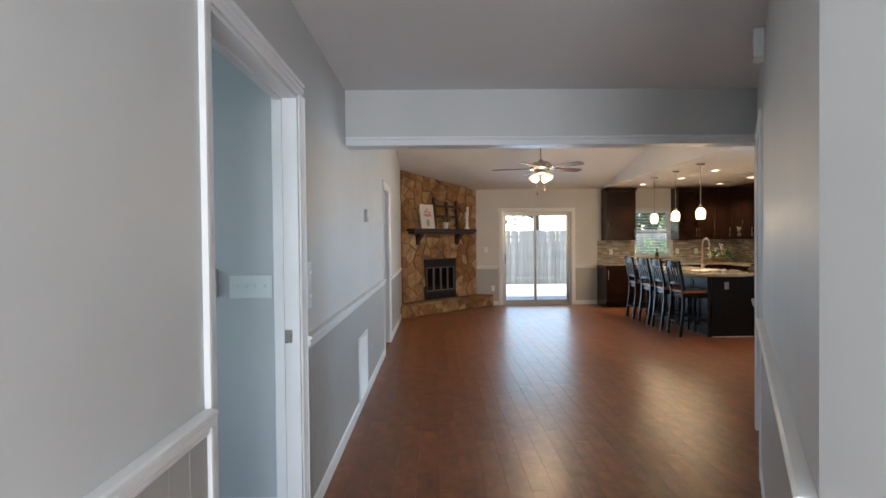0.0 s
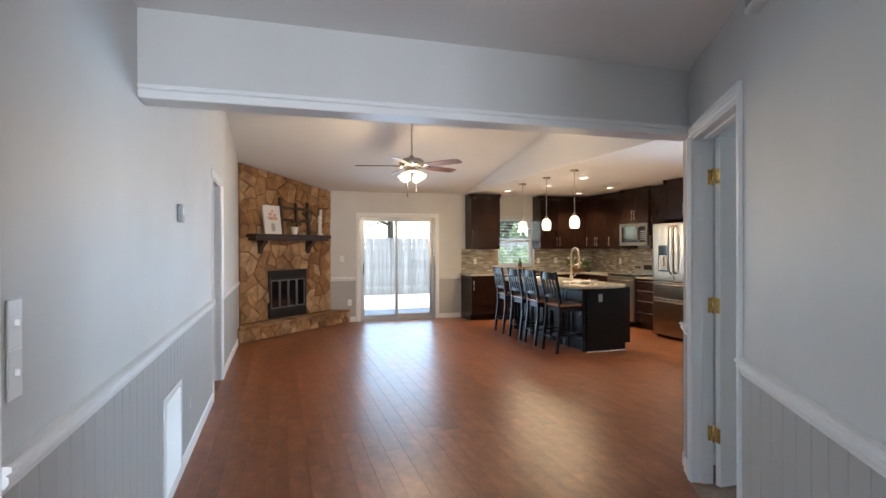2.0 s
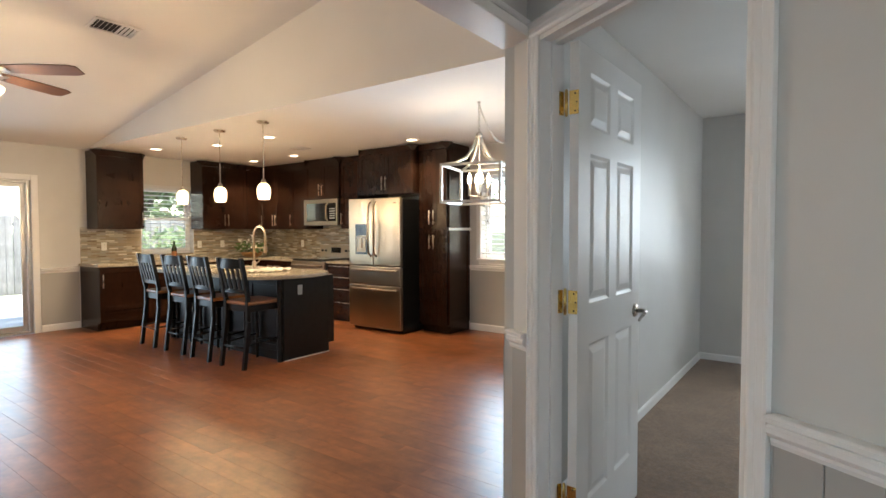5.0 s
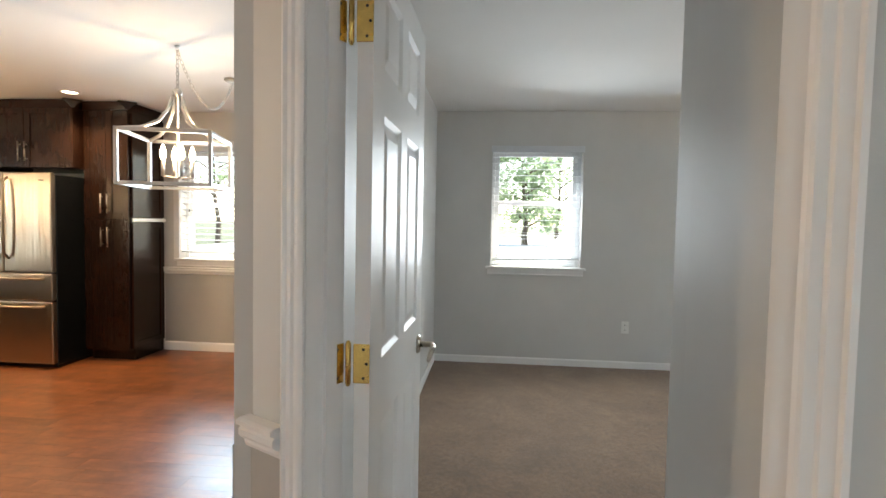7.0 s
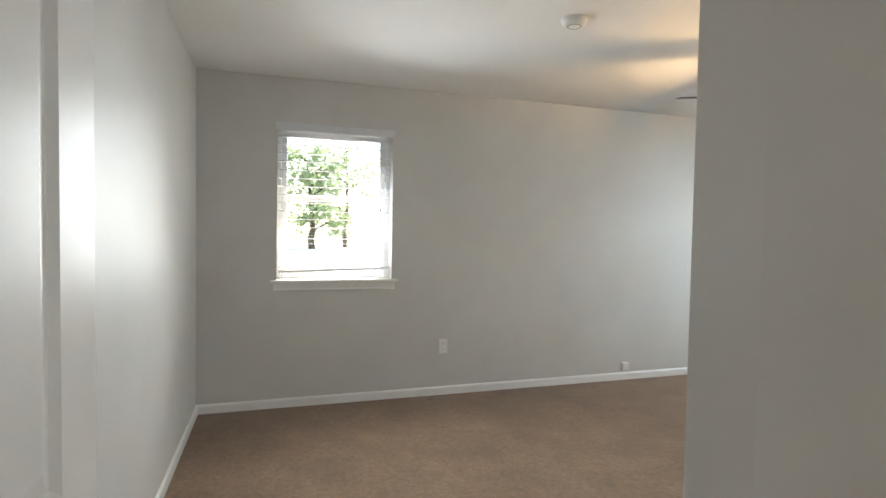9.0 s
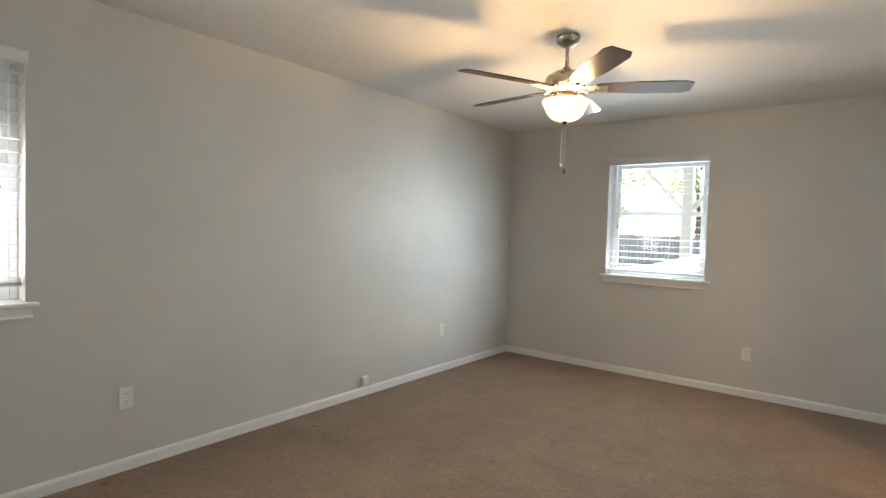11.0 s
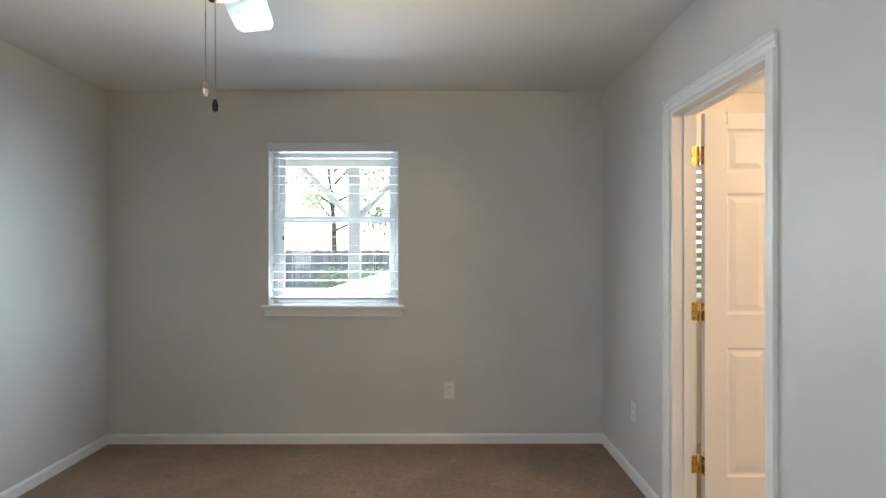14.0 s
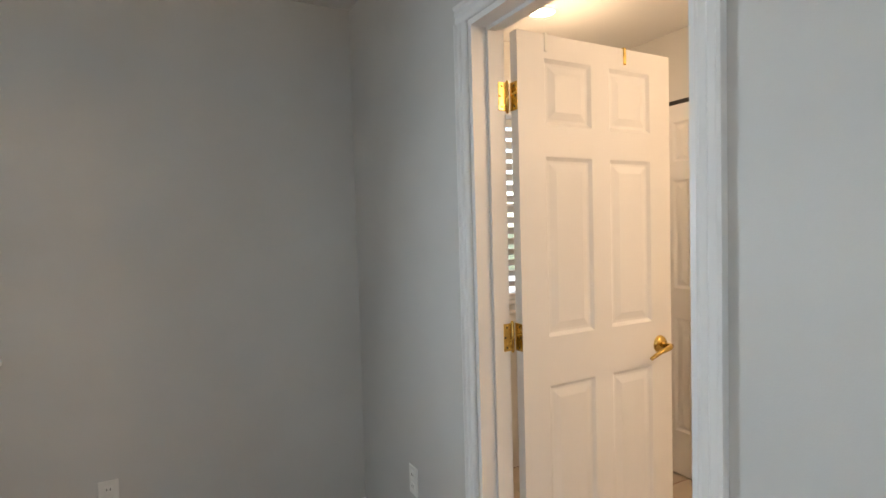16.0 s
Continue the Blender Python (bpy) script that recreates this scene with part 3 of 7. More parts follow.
# bathroom door: open into the bathroom
bath_door = thing("bathroom_door", pose(3.472, -0.447, 0.012, 0, 0, 180), "cream-lit white six-panel door open into the bathroom", "door")
part("leaf", six_panel(0.69, 1.985, 0.035), M_DOOR, bath_door, at=pose(0.014, -0.001, 0))
for z in (0.29, 1.03, 1.785):
    hinge(bath_door, pose(0.0, 0.0, z), M_BRASS, 180, 0.014)
lever(bath_door, pose(0.64, -0.036, 0.93, 0, 0, 180), M_BRASS, -1)
for x in (0.12, 0.47):
    part("over_door_hook", box((x, -0.040, 1.93), (x + 0.012, 0.004, 1.99), 0.002), M_WHITEPLASTIC if x < 0.3 else M_BRASS, bath_door, "small hook over the top edge")

# second door in the left wall, shut back in its opening
d2 = thing("side_door", pose(XL - 0.10, 7.48, 0.012, 0, 0, 180 + 25), "pale door ajar in the left wall", "door")
part("leaf", six_panel(0.72, 2.0, 0.035), M_DOOR, d2)
part("knob", lathe([(0, 0.06), (0.022, 0.055), (0.027, 0.04), (0.012, 0.02), (0.012, 0.008), (0.03, 0.006), (0.03, 0)], 16, pose(0.66, 0, 0.92, -90)), M_NICKEL, d2, "round knob", smooth=True)

# strike plate on the side room's jamb
whole("strike_plate", box((XL - 0.075, 2.798, 0.905), (XL - 0.035, 2.803, 0.965), 0.001), M_NICKEL, "worn metal strike plate let into the door jamb", "hardware")

# ---- wainscot boards in the hall ----


def wainscot(m, s0, s1, parent_name):
    base = whole(parent_name, box((s0, -0.001, 0.09), (s1, 0.0025, RAIL_TOP - 0.06), 0, 1, m), M_LOWER, "grey beadboard wainscot backing", "wainscot", kind="structure")
    n = max(1, round((s1 - s0) / 0.105))
    w = (s1 - s0) / n
    bm = bmesh.new()
    add_box(bm, (0.0014, 0.002, 0.09), (w - 0.0014, 0.0075, RAIL_TOP - 0.06), 0.002)
    me = mesh_of("wainscot_board", bm, M_LOWER)
    for i in range(n):
        b = new("wainscot_board", me)
        b.matrix_basis = m @ pose(s0 + i * w, 0, 0)
        b.parent = base


wainscot(ML, ly(6.665), ly(2.888), "wainscot_wall")
wainscot(ML, ly(1.792), ly(0.0), "wainscot_wall")
wainscot(MS, 0.0, S0 - 0.064, "wainscot_wall")
wainscot(MS, S1 + 0.064, LA, "wainscot_wall")

# ---- windows with blinds ----


def window(name, m, width, z0, z1, meet, label, tilt=8, wonky=False, drop=1.0, sill=True, n_tassel=3):
    """A double-hung window in an opening of the wall face m, x from 0 to width, with its sill and slatted blind."""
    w = thing(name, m, label, "window", kind="structure")
    t = 0.035
    y = -0.115
    fr = bmesh.new()
    for lo, hi in (((0, y - 0.05, z0), (t, y, z1)), ((width - t, y - 0.05, z0), (width, y, z1)), ((t, y - 0.05, z1 - t), (width - t, y, z1)), ((t, y - 0.05, z0), (width - t, y, z0 + t))):
        add_box(fr, lo, hi, 0.004)
    part("window_frame", fr, M_VINYL, w)
    for nm, a, b, yy in (("upper_sash", meet - 0.02, z1 - t, y - 0.045), ("lower_sash", z0 + t, meet + 0.02, y - 0.02)):
        s = bmesh.new()
        for lo, hi in (((t, yy, a), (t + 0.04, yy + 0.022, b)), ((width - t - 0.04, yy, a), (width - t, yy + 0.022, b)), ((t + 0.04, yy, b - 0.04), (width - t - 0.04, yy + 0.022, b)), ((t + 0.04, yy, a), (width - t - 0.04, yy + 0.022, a + 0.045))):
            add_box(s, lo, hi, 0.003)
        sash = part(nm, s, M_VINYL, w)
        p = part("pane", box((t + 0.035, yy + 0.009, a + 0.03), (width - t - 0.035, yy + 0.012, b - 0.03)), M_GLASS, sash)
        p.visible_shadow = False
    if sill:
        part("window_sill", box((-0.045, -0.06, z0 - 0.024), (width + 0.045, 0.045, z0 - 0.0005), 0.006, 2), M_TRIM, w)
        part("apron", moulding([(0, 0), (0.012, 0), (0.016, 0.008), (0.012, 0.016), (0.014, 0.055), (0, 0.055)], width + 0.05, pose(-0.025, 0.0006, z0 - 0.080)), M_TRIM, w)
    # blind
    bl = thing("window_blind", m, "white faux-wood slatted blind, slats open", "blind", "window blinds")
    part("headrail", box((0.006, -0.062, z1 - 0.045), (width - 0.006, -0.012, z1 - 0.002), 0.003), M_SLAT, bl)
    part("valance", box((-0.010, 0.001, z1 - 0.048), (width + 0.010, 0.012, z1 + 0.012), 0.004), M_SLAT, bl)
    low = z1 - (z1 - z0 - 0.012) * drop
    pitch = 0.061
    n = int((z1 - 0.07 - low - 0.03) / pitch)
    sm = bmesh.new()
    add_box(sm, (0.010, -0.025, -0.0014), (width - 0.010, 0.025, 0.0014), 0.001)
    slat = mesh_of("slat", sm, M_SLAT)
    rnd = random.Random(len(name) + int(width * 100))
    for i in range(n):
        o = new("slat", slat)
        z = z1 - 0.085 - i * pitch
        lean = rnd.uniform(-1.5, 1.5)
        o.matrix_basis = pose(0, -0.036, z, tilt + lean, rnd.uniform(-0.15, 0.15), 0)
        o.parent = bl
    zb = z1 - 0.085 - n * pitch
    rail = part("bottom_rail", box((0.010, -0.025, -0.009), (width - 0.010, 0.025, 0.009), 0.003), M_SLAT, bl, at=pose(0, -0.036, max(zb, z0 + 0.015), 0, (1.6 if wonky else 0), 0))
    if wonky:
        for k in range(2):
            o = new("slat", slat)
            o.matrix_basis = pose(0, -0.036, max(zb, z0 + 0.015) + 0.016 + 0.013 * k, 4, 1.3 - k * 0.6, 0)
            o.parent = bl
    for x in (0.16, width - 0.16):
        part("ladder_cord", tube([(x, -0.0105, z1 - 0.06), (x, -0.0105, zb)], 0.0011, 5), M_SLAT, bl)
    for k, (x, drop_z) in enumerate(((0.095, 0.60), (0.10, 0.66), (width - 0.10, 0.63))[:n_tassel]):
        part("pull_cord", tube([(x, -0.004, z1 - 0.06), (x, -0.003, z1 - drop_z)], 0.0012, 5), M_SLAT, bl)
        part("tassel", lathe([(0, 0.026), (0.004, 0.022), (0.007, 0.0), (0.0, -0.002)], 8, pose(x, -0.003, z1 - drop_z - 0.022)), M_DARKMETAL, bl)
    return w


def face(x0, y0, dx, dy):
    return along((x0, y0), (x0 + dx, y0 + dy))[0]


window("window_bedroom_east", face(XE, BW[0], 0, 1), BW[1] - BW[0], BW[2], BW[3], 1.565, "white double-hung bedroom window with sill", 2, True)
window("window_bedroom_south", face(SW[0], -1.535, 1, 0), SW[1] - SW[0], SW[2], SW[3], 1.555, "white double-hung bedroom window with sill", -2)
window("window_dining", face(XE, DW[1] - 0.95, 0, 1), 0.95, DW[2], DW[3], 1.50, "white double-hung dining window with sill", 10)
window("window_dining_second", face(XE, DW[0], 0, 1), 0.82, DW[2], DW[3], 1.50, "white double-hung dining window with sill", 10)
whole("window_mullion_trim", box((XE + 0.001, DW[0] + 0.82, DW[2]), (XE + 0.159, DW[1] - 0.95, DW[3])), M_TRIM, "white post between the dining windows", "trim", kind="structure")
window("window_kitchen", face(KW[1], YB, -1, 0), KW[1] - KW[0], KW[2], KW[3], 1.50, "white double-hung kitchen window", 10, sill=False, n_tassel=0)
window("window_bath", face(BATH_WIN[0], -1.535, 1, 0), BATH_WIN[1] - BATH_WIN[0], BATH_WIN[2], BATH_WIN[3], 1.5, "white bathroom window", 48)
# casing round the dining windows
dc = bmesh.new()
for lo, hi in (((XE - 0.016, DW[1], DW[2]), (XE - 0.0005, DW[1] + 0.06, DW[3] + 0.06)), ((XE - 0.016, DW[0] - 0.06, DW[2]), (XE - 0.0005, DW[0], DW[3] + 0.06)), ((XE - 0.016, DW[0], DW[3]), (XE - 0.0005, DW[1], DW[3] + 0.06))):
    add_box(dc, lo, hi, 0.003)
whole("window_casing_trim", dc, M_TRIM, "white casing round the dining windows", "trim", kind="structure")

# sliding glass door
sd = thing("sliding_door", pose(0, YB, 0), "two-panel sliding glass door with pale metal frame onto the patio", "glass door", kind="structure")
sf = bmesh.new()
for lo, hi in (((SL[0], 0.03, 0.0), (SL[0] + 0.035, 0.15, SL[3])), ((SL[1] - 0.035, 0.03, 0.0), (SL[1], 0.15, SL[3])), ((SL[0] + 0.035, 0.03, SL[3] - 0.035), (SL[1] - 0.035, 0.15, SL[3])), ((SL[0] + 0.035, 0.02, 0.0), (SL[1] - 0.035, 0.16, 0.03))):
    add_box(sf, lo, hi, 0.003)
part("door_frame", sf, M_ALU, sd)
mid = 2.765
for nm, a, b, y in (("sliding_panel", SL[0] + 0.035, mid + 0.025, 0.055), ("fixed_panel", mid - 0.025, SL[1] - 0.035, 0.10)):
    pm = bmesh.new()
    for lo, hi in (((a, y, 0.03), (a + 0.05, y + 0.03, SL[3] - 0.035)), ((b - 0.05, y, 0.03), (b, y + 0.03, SL[3] - 0.035)), ((a + 0.05, y, SL[3] - 0.085), (b - 0.05, y + 0.03, SL[3] - 0.035)), ((a + 0.05, y, 0.03), (b - 0.05, y + 0.03, 0.10))):
        add_box(pm, lo, hi, 0.003)
    pp = part(nm, pm, M_ALU, sd)
    g = part("pane", box((a + 0.045, y + 0.013, 0.095), (b - 0.045, y + 0.017, SL[3] - 0.08)), M_GLASS, pp)
    g.visible_shadow = False
part("handle", tube([(2.125, 0.05, 0.88), (2.125, 0.025, 0.90), (2.125, 0.025, 1.06), (2.125, 0.05, 1.08)], 0.009, 8), M_DARKMETAL, sd, "dark pull handle")
sc = bmesh.new()
for lo, hi in (((SL[0] - 0.075, YB - 0.018, 0.0), (SL[0], YB - 0.0005, SL[3] + 0.07)), ((SL[1], YB - 0.018, 0.0), (SL[1] + 0.075, YB - 0.0005, SL[3] + 0.07)), ((SL[0], YB - 0.018, SL[3]), (SL[1], YB - 0.0005, SL[3] + 0.07))):
    add_box(sc, lo, hi, 0.004)
whole("sliding_door_casing_trim", sc, M_TRIM, "white casing round the sliding door", "trim", kind="structure")

# ---- wall plates and small wall fixtures ----


def plate(name, m, s, z, label, category, w=0.07, h=0.115, kind="outlet"):
    """A wall plate with its sockets or toggles, centred at s, z on the face m."""
    at = m @ pose(s, 0.0006, z)
    ob = whole(name, box((-w / 2, 0, -h / 2), (w / 2, 0.006, h / 2), 0.002), M_WHITEPLASTIC, label, category, at)
    if kind == "outlet":
        for dz in (-0.022, 0.022):
            k = part("socket", box((-0.017, 0.005, dz - 0.015), (0.017, 0.008, dz + 0.015), 0.003), M_WHITEPLASTIC, ob)
            for dx in (-0.006, 0.006):
                part("slot", box((dx - 0.0012, 0.0075, dz - 0.004), (dx + 0.0012, 0.0085, dz + 0.006)), M_DARKMETAL, k)
    else:
        n = max(1, round(w / 0.05) - 0 if w > 0.1 else 1)
        for i in range(n):
            x = (i - (n - 1) / 2) * 0.046
            part("toggle", box((x - 0.004, 0.005, -0.004), (x + 0.004, 0.016, 0.012), 0.001), M_WHITEPLASTIC, ob)
    return ob


MSO, _ = along((3.60, -1.535), (XE, -1.535))
ME, _ = along((XE, -1.7), (XE, YB))
MEN, _ = along((2.66, YE), (3.48, YE))
MB, _ = along((XE, YB), (XL, YB))
MST, _ = along((-0.08, 3.0), (-3.2, 3.0))
plate("wall_outlet", MSO, 4.665 - 3.60, 0.373, "white double socket low on the bedroom wall", "socket")
plate("wall_outlet", ME, 2.38 + 1.7, 0.40, "white double socket low on the bedroom wall", "socket")
plate("wall_outlet", ME, -0.35 + 1.7, 0.40, "white double socket low on the bedroom wall", "socket")
plate("wall_outlet", MW, YE + 0.95, 0.40, "white double socket beside the bathroom door", "socket")
plate("wall_outlet", ML, ly(5.42), 0.35, "white double socket above the hall baseboard", "socket")
plate("wall_outlet", MB, XE - 1.86, 0.36, "white double socket beside the sliding door", "socket")
plate("light_switch", MEN, 2.88 - 2.66, 1.17, "white toggle light switch in the bedroom entry", "switch", kind="switch")
plate("light_switch", ML, ly(2.98), 1.215, "white toggle light switch by the side room door", "switch", kind="switch")
plate("light_switch", ML, ly(2.98), 1.10, "white toggle light switch by the side room door", "switch", kind="switch")
plate("light_switch", MB, XE - 1.72, 1.17, "white toggle switch beside the sliding door", "switch", kind="switch")
plate("light_switch", MST, 0.175, 1.15, "white four-gang light switch in the side room", "switch", 0.21, 0.115, "switch")
kp = whole("alarm_keypad", box((-0.035, 0, -0.07), (0.035, 0.025, 0.07), 0.008, 2), M_GREYPLASTIC, "grey keypad on the side room wall", "keypad", MST @ pose(0.37, 0.0005, 1.17))
part("button", lathe([(0, 0.004), (0.012, 0.004), (0.014, 0)], 12, pose(0, 0.025, -0.02, -90)), M_WHITEPLASTIC, kp)
part("lens", lathe([(0, 0.003), (0.009, 0.003), (0.01, 0)], 12, pose(0, 0.025, 0.03, -90)), M_DARKGLASS, kp)
th = whole("thermostat", box((-0.055, 0, -0.045), (0.055, 0.028, 0.045), 0.006, 2), M_GREYPLASTIC, "grey thermostat on the hall wall", "thermostat", ML @ pose(ly(5.08), 0.0005, 1.60) @ pose(0, 0, 0, 0, 90, 0))
part("display", box((-0.04, 0.0275, -0.02), (0.01, 0.0295, 0.02), 0.001), M_WHITEPLASTIC, th)
ch = whole("door_chime", box((-0.06, 0, -0.075), (0.06, 0.05, 0.075), 0.006, 2), M_WHITEPLASTIC, "white door chime box high on the slanting wall", "chime", MS @ pose(2.35 - 0.25, 0.0005, 2.36))
part("grille", box((-0.045, 0.0495, -0.055), (0.045, 0.052, -0.01), 0.002), M_GREYPLASTIC, ch)
cb = whole("cable_box", box((-0.035, 0, -0.035), (0.035, 0.03, 0.035), 0.004), M_WHITEPLASTIC, "small pale junction box above the baseboard", "junction box", ME @ pose(0.64 + 1.7, 0.0005, 0.13))
part("lid", box((-0.028, 0.0295, -0.028), (0.028, 0.033, 0.028), 0.002), M_WHITEPLASTIC, cb)

# return-air grille in the hall
ra = whole("return_air_grille", box((-0.235, 0, -0.26), (0.235, 0.004, 0.26)), M_GREYPLASTIC, "white louvred return-air grille low on the hall wall", "grille", ML @ pose(ly(4.80), 0.008, 0.325))
rf = bmesh.new()
for lo, hi in (((-0.25, 0, -0.275), (-0.215, 0.012, 0.275)), ((0.215, 0, -0.275), (0.25, 0.012, 0.275)), ((-0.215, 0, 0.24), (0.215, 0.012, 0.275)), ((-0.215, 0, -0.275), (0.215, 0.012, -0.24))):
    add_box(rf, lo, hi, 0.003)
part("frame", rf, M_TRIM, ra)
lv = mesh_of("louvre", box((-0.215, -0.001, -0.008), (0.215, 0.001, 0.008)), M_TRIM)
for i in range(24):
    o = new("louvre", lv)
    o.matrix_basis = pose(0, 0.007, -0.23 + i * 0.02, 40)
    o.parent = ra


def ceiling_vent(x, y, z, lean, label, w=0.36, d=0.16, rz=0):
    v = whole("ceiling_vent", box((-w / 2 + 0.02, -d / 2 + 0.02, -0.004), (w / 2 - 0.02, d / 2 - 0.02, -0.001)), M_DARKMETAL, label, "vent", pose(x, y, z, lean, 0, rz))
    f = bmesh.new()
    for lo, hi in (((-w / 2, -d / 2, -0.014), (-w / 2 + 0.025, d / 2, -0.001)), ((w / 2 - 0.025, -d / 2, -0.014), (w / 2, d / 2, -0.001)), ((-w / 2 + 0.025, d / 2 - 0.025, -0.014), (w / 2 - 0.025, d / 2, -0.001)), ((-w / 2 + 0.025, -d / 2, -0.014), (w / 2 - 0.025, -d / 2 + 0.025, -0.001))):
        add_box(f, lo, hi, 0.003)
    part("frame", f, M_TRIM, v)
    n = 9
    sl = mesh_of("slat", box((-0.001, -d / 2 + 0.02, -0.011), (0.001, d / 2 - 0.02, 0.011)), M_TRIM)
    for i in range(n):
        o = new("slat", sl)
        o.matrix_basis = pose(-w / 2 + 0.045 + i * (w - 0.09) / (n - 1), 0, -0.009, 0, 42 if i < n / 2 else -42)
        o.parent = v


LEAN = -math.degrees(math.atan(0.165))
ceiling_vent(1.10, 7.95, vault(7.95), LEAN, "white louvred vent in the sloping ceiling", 0.36, 0.30)
ceiling_vent(3.13, 7.98, vault(7.98), LEAN, "white louvred vent in the sloping ceiling", 0.36, 0.21)
ceiling_vent(5.82, 8.99, 2.429, 0, "white louvred vent in the kitchen ceiling", 0.30, 0.16, 90)
sm = whole("smoke_alarm", lathe([(0, -0.036), (0.045, -0.036), (0.058, -0.028), (0.066, -0.010), (0.068, 0.0)], 24), M_WHITEPLASTIC, "round white smoke alarm on the bedroom ceiling", "smoke alarm", pose(5.40, 2.22, 2.4415), smooth=True)
part("vent_ring", lathe([(0.03, -0.0365), (0.034, -0.0385), (0.038, -0.0365)], 24), M_GREYPLASTIC, sm)

# thresholds in the doorways
for nm, bm, mt, lb in (("threshold_trim", box((XL - 0.117, 1.878, -0.05), (XL + 0.0, 2.802, 0.004), 0.002), M_PLANK, "wooden threshold under the side room door"),
                       ("threshold_trim", box((XL - 0.117, 6.758, -0.05), (XL + 0.0, 7.482, 0.004), 0.002), M_PLANK, "wooden threshold under the second door"),
                       ("threshold_trim", box((S0, -0.115, -0.05), (S1, 0.004, 0.005), 0.002, 1, MS), M_CARPET, "carpeted threshold of the bedroom door"),
                       ("threshold_trim", box((3.475, BD[0], -0.05), (3.602, BD[1], 0.004), 0.002), M_CARPET, "carpeted threshold of the bathroom door")):
    whole(nm, bm, mt, lb, "threshold", kind="structure")
whole("closet_casing_trim", box((0.60, 0.0006, 0.0), (0.665, 0.016, 1.98), 0.004, 1, MST), M_TRIM, "white casing on the side room wall", "trim", kind="structure")

# ---- ceiling fans ----


def blade_mesh(length, width, material):
    bm = bmesh.new()
    n = 10
    out = []
    for i in range(n + 1):
        u = i / n
        x = 0.16 + u * (length - 0.16)
        w = width * (0.34 + 0.16 * min(1, u * 2.2)) if u < 0.93 else width * (0.5 - 0.14 * ((u - 0.93) / 0.07) ** 2)
        out.append((x, w))
    loop = [(x, w) for x, w in out] + [(x, -w) for x, w in reversed(out)]
    a = [bm.verts.new((x, y, -0.003)) for x, y in loop]
    b = [bm.verts.new((x, y, 0.003)) for x, y in loop]
    bm.faces.new(a[::-1]), bm.faces.new(b)
    for i in range(len(a)):
        bm.faces.new((a[i], a[(i + 1) % len(a)], b[(i + 1) % len(a)], b[i]))
    bmesh.ops.recalc_face_normals(bm, faces=bm.faces)
    return mesh_of("blade", bm, material)


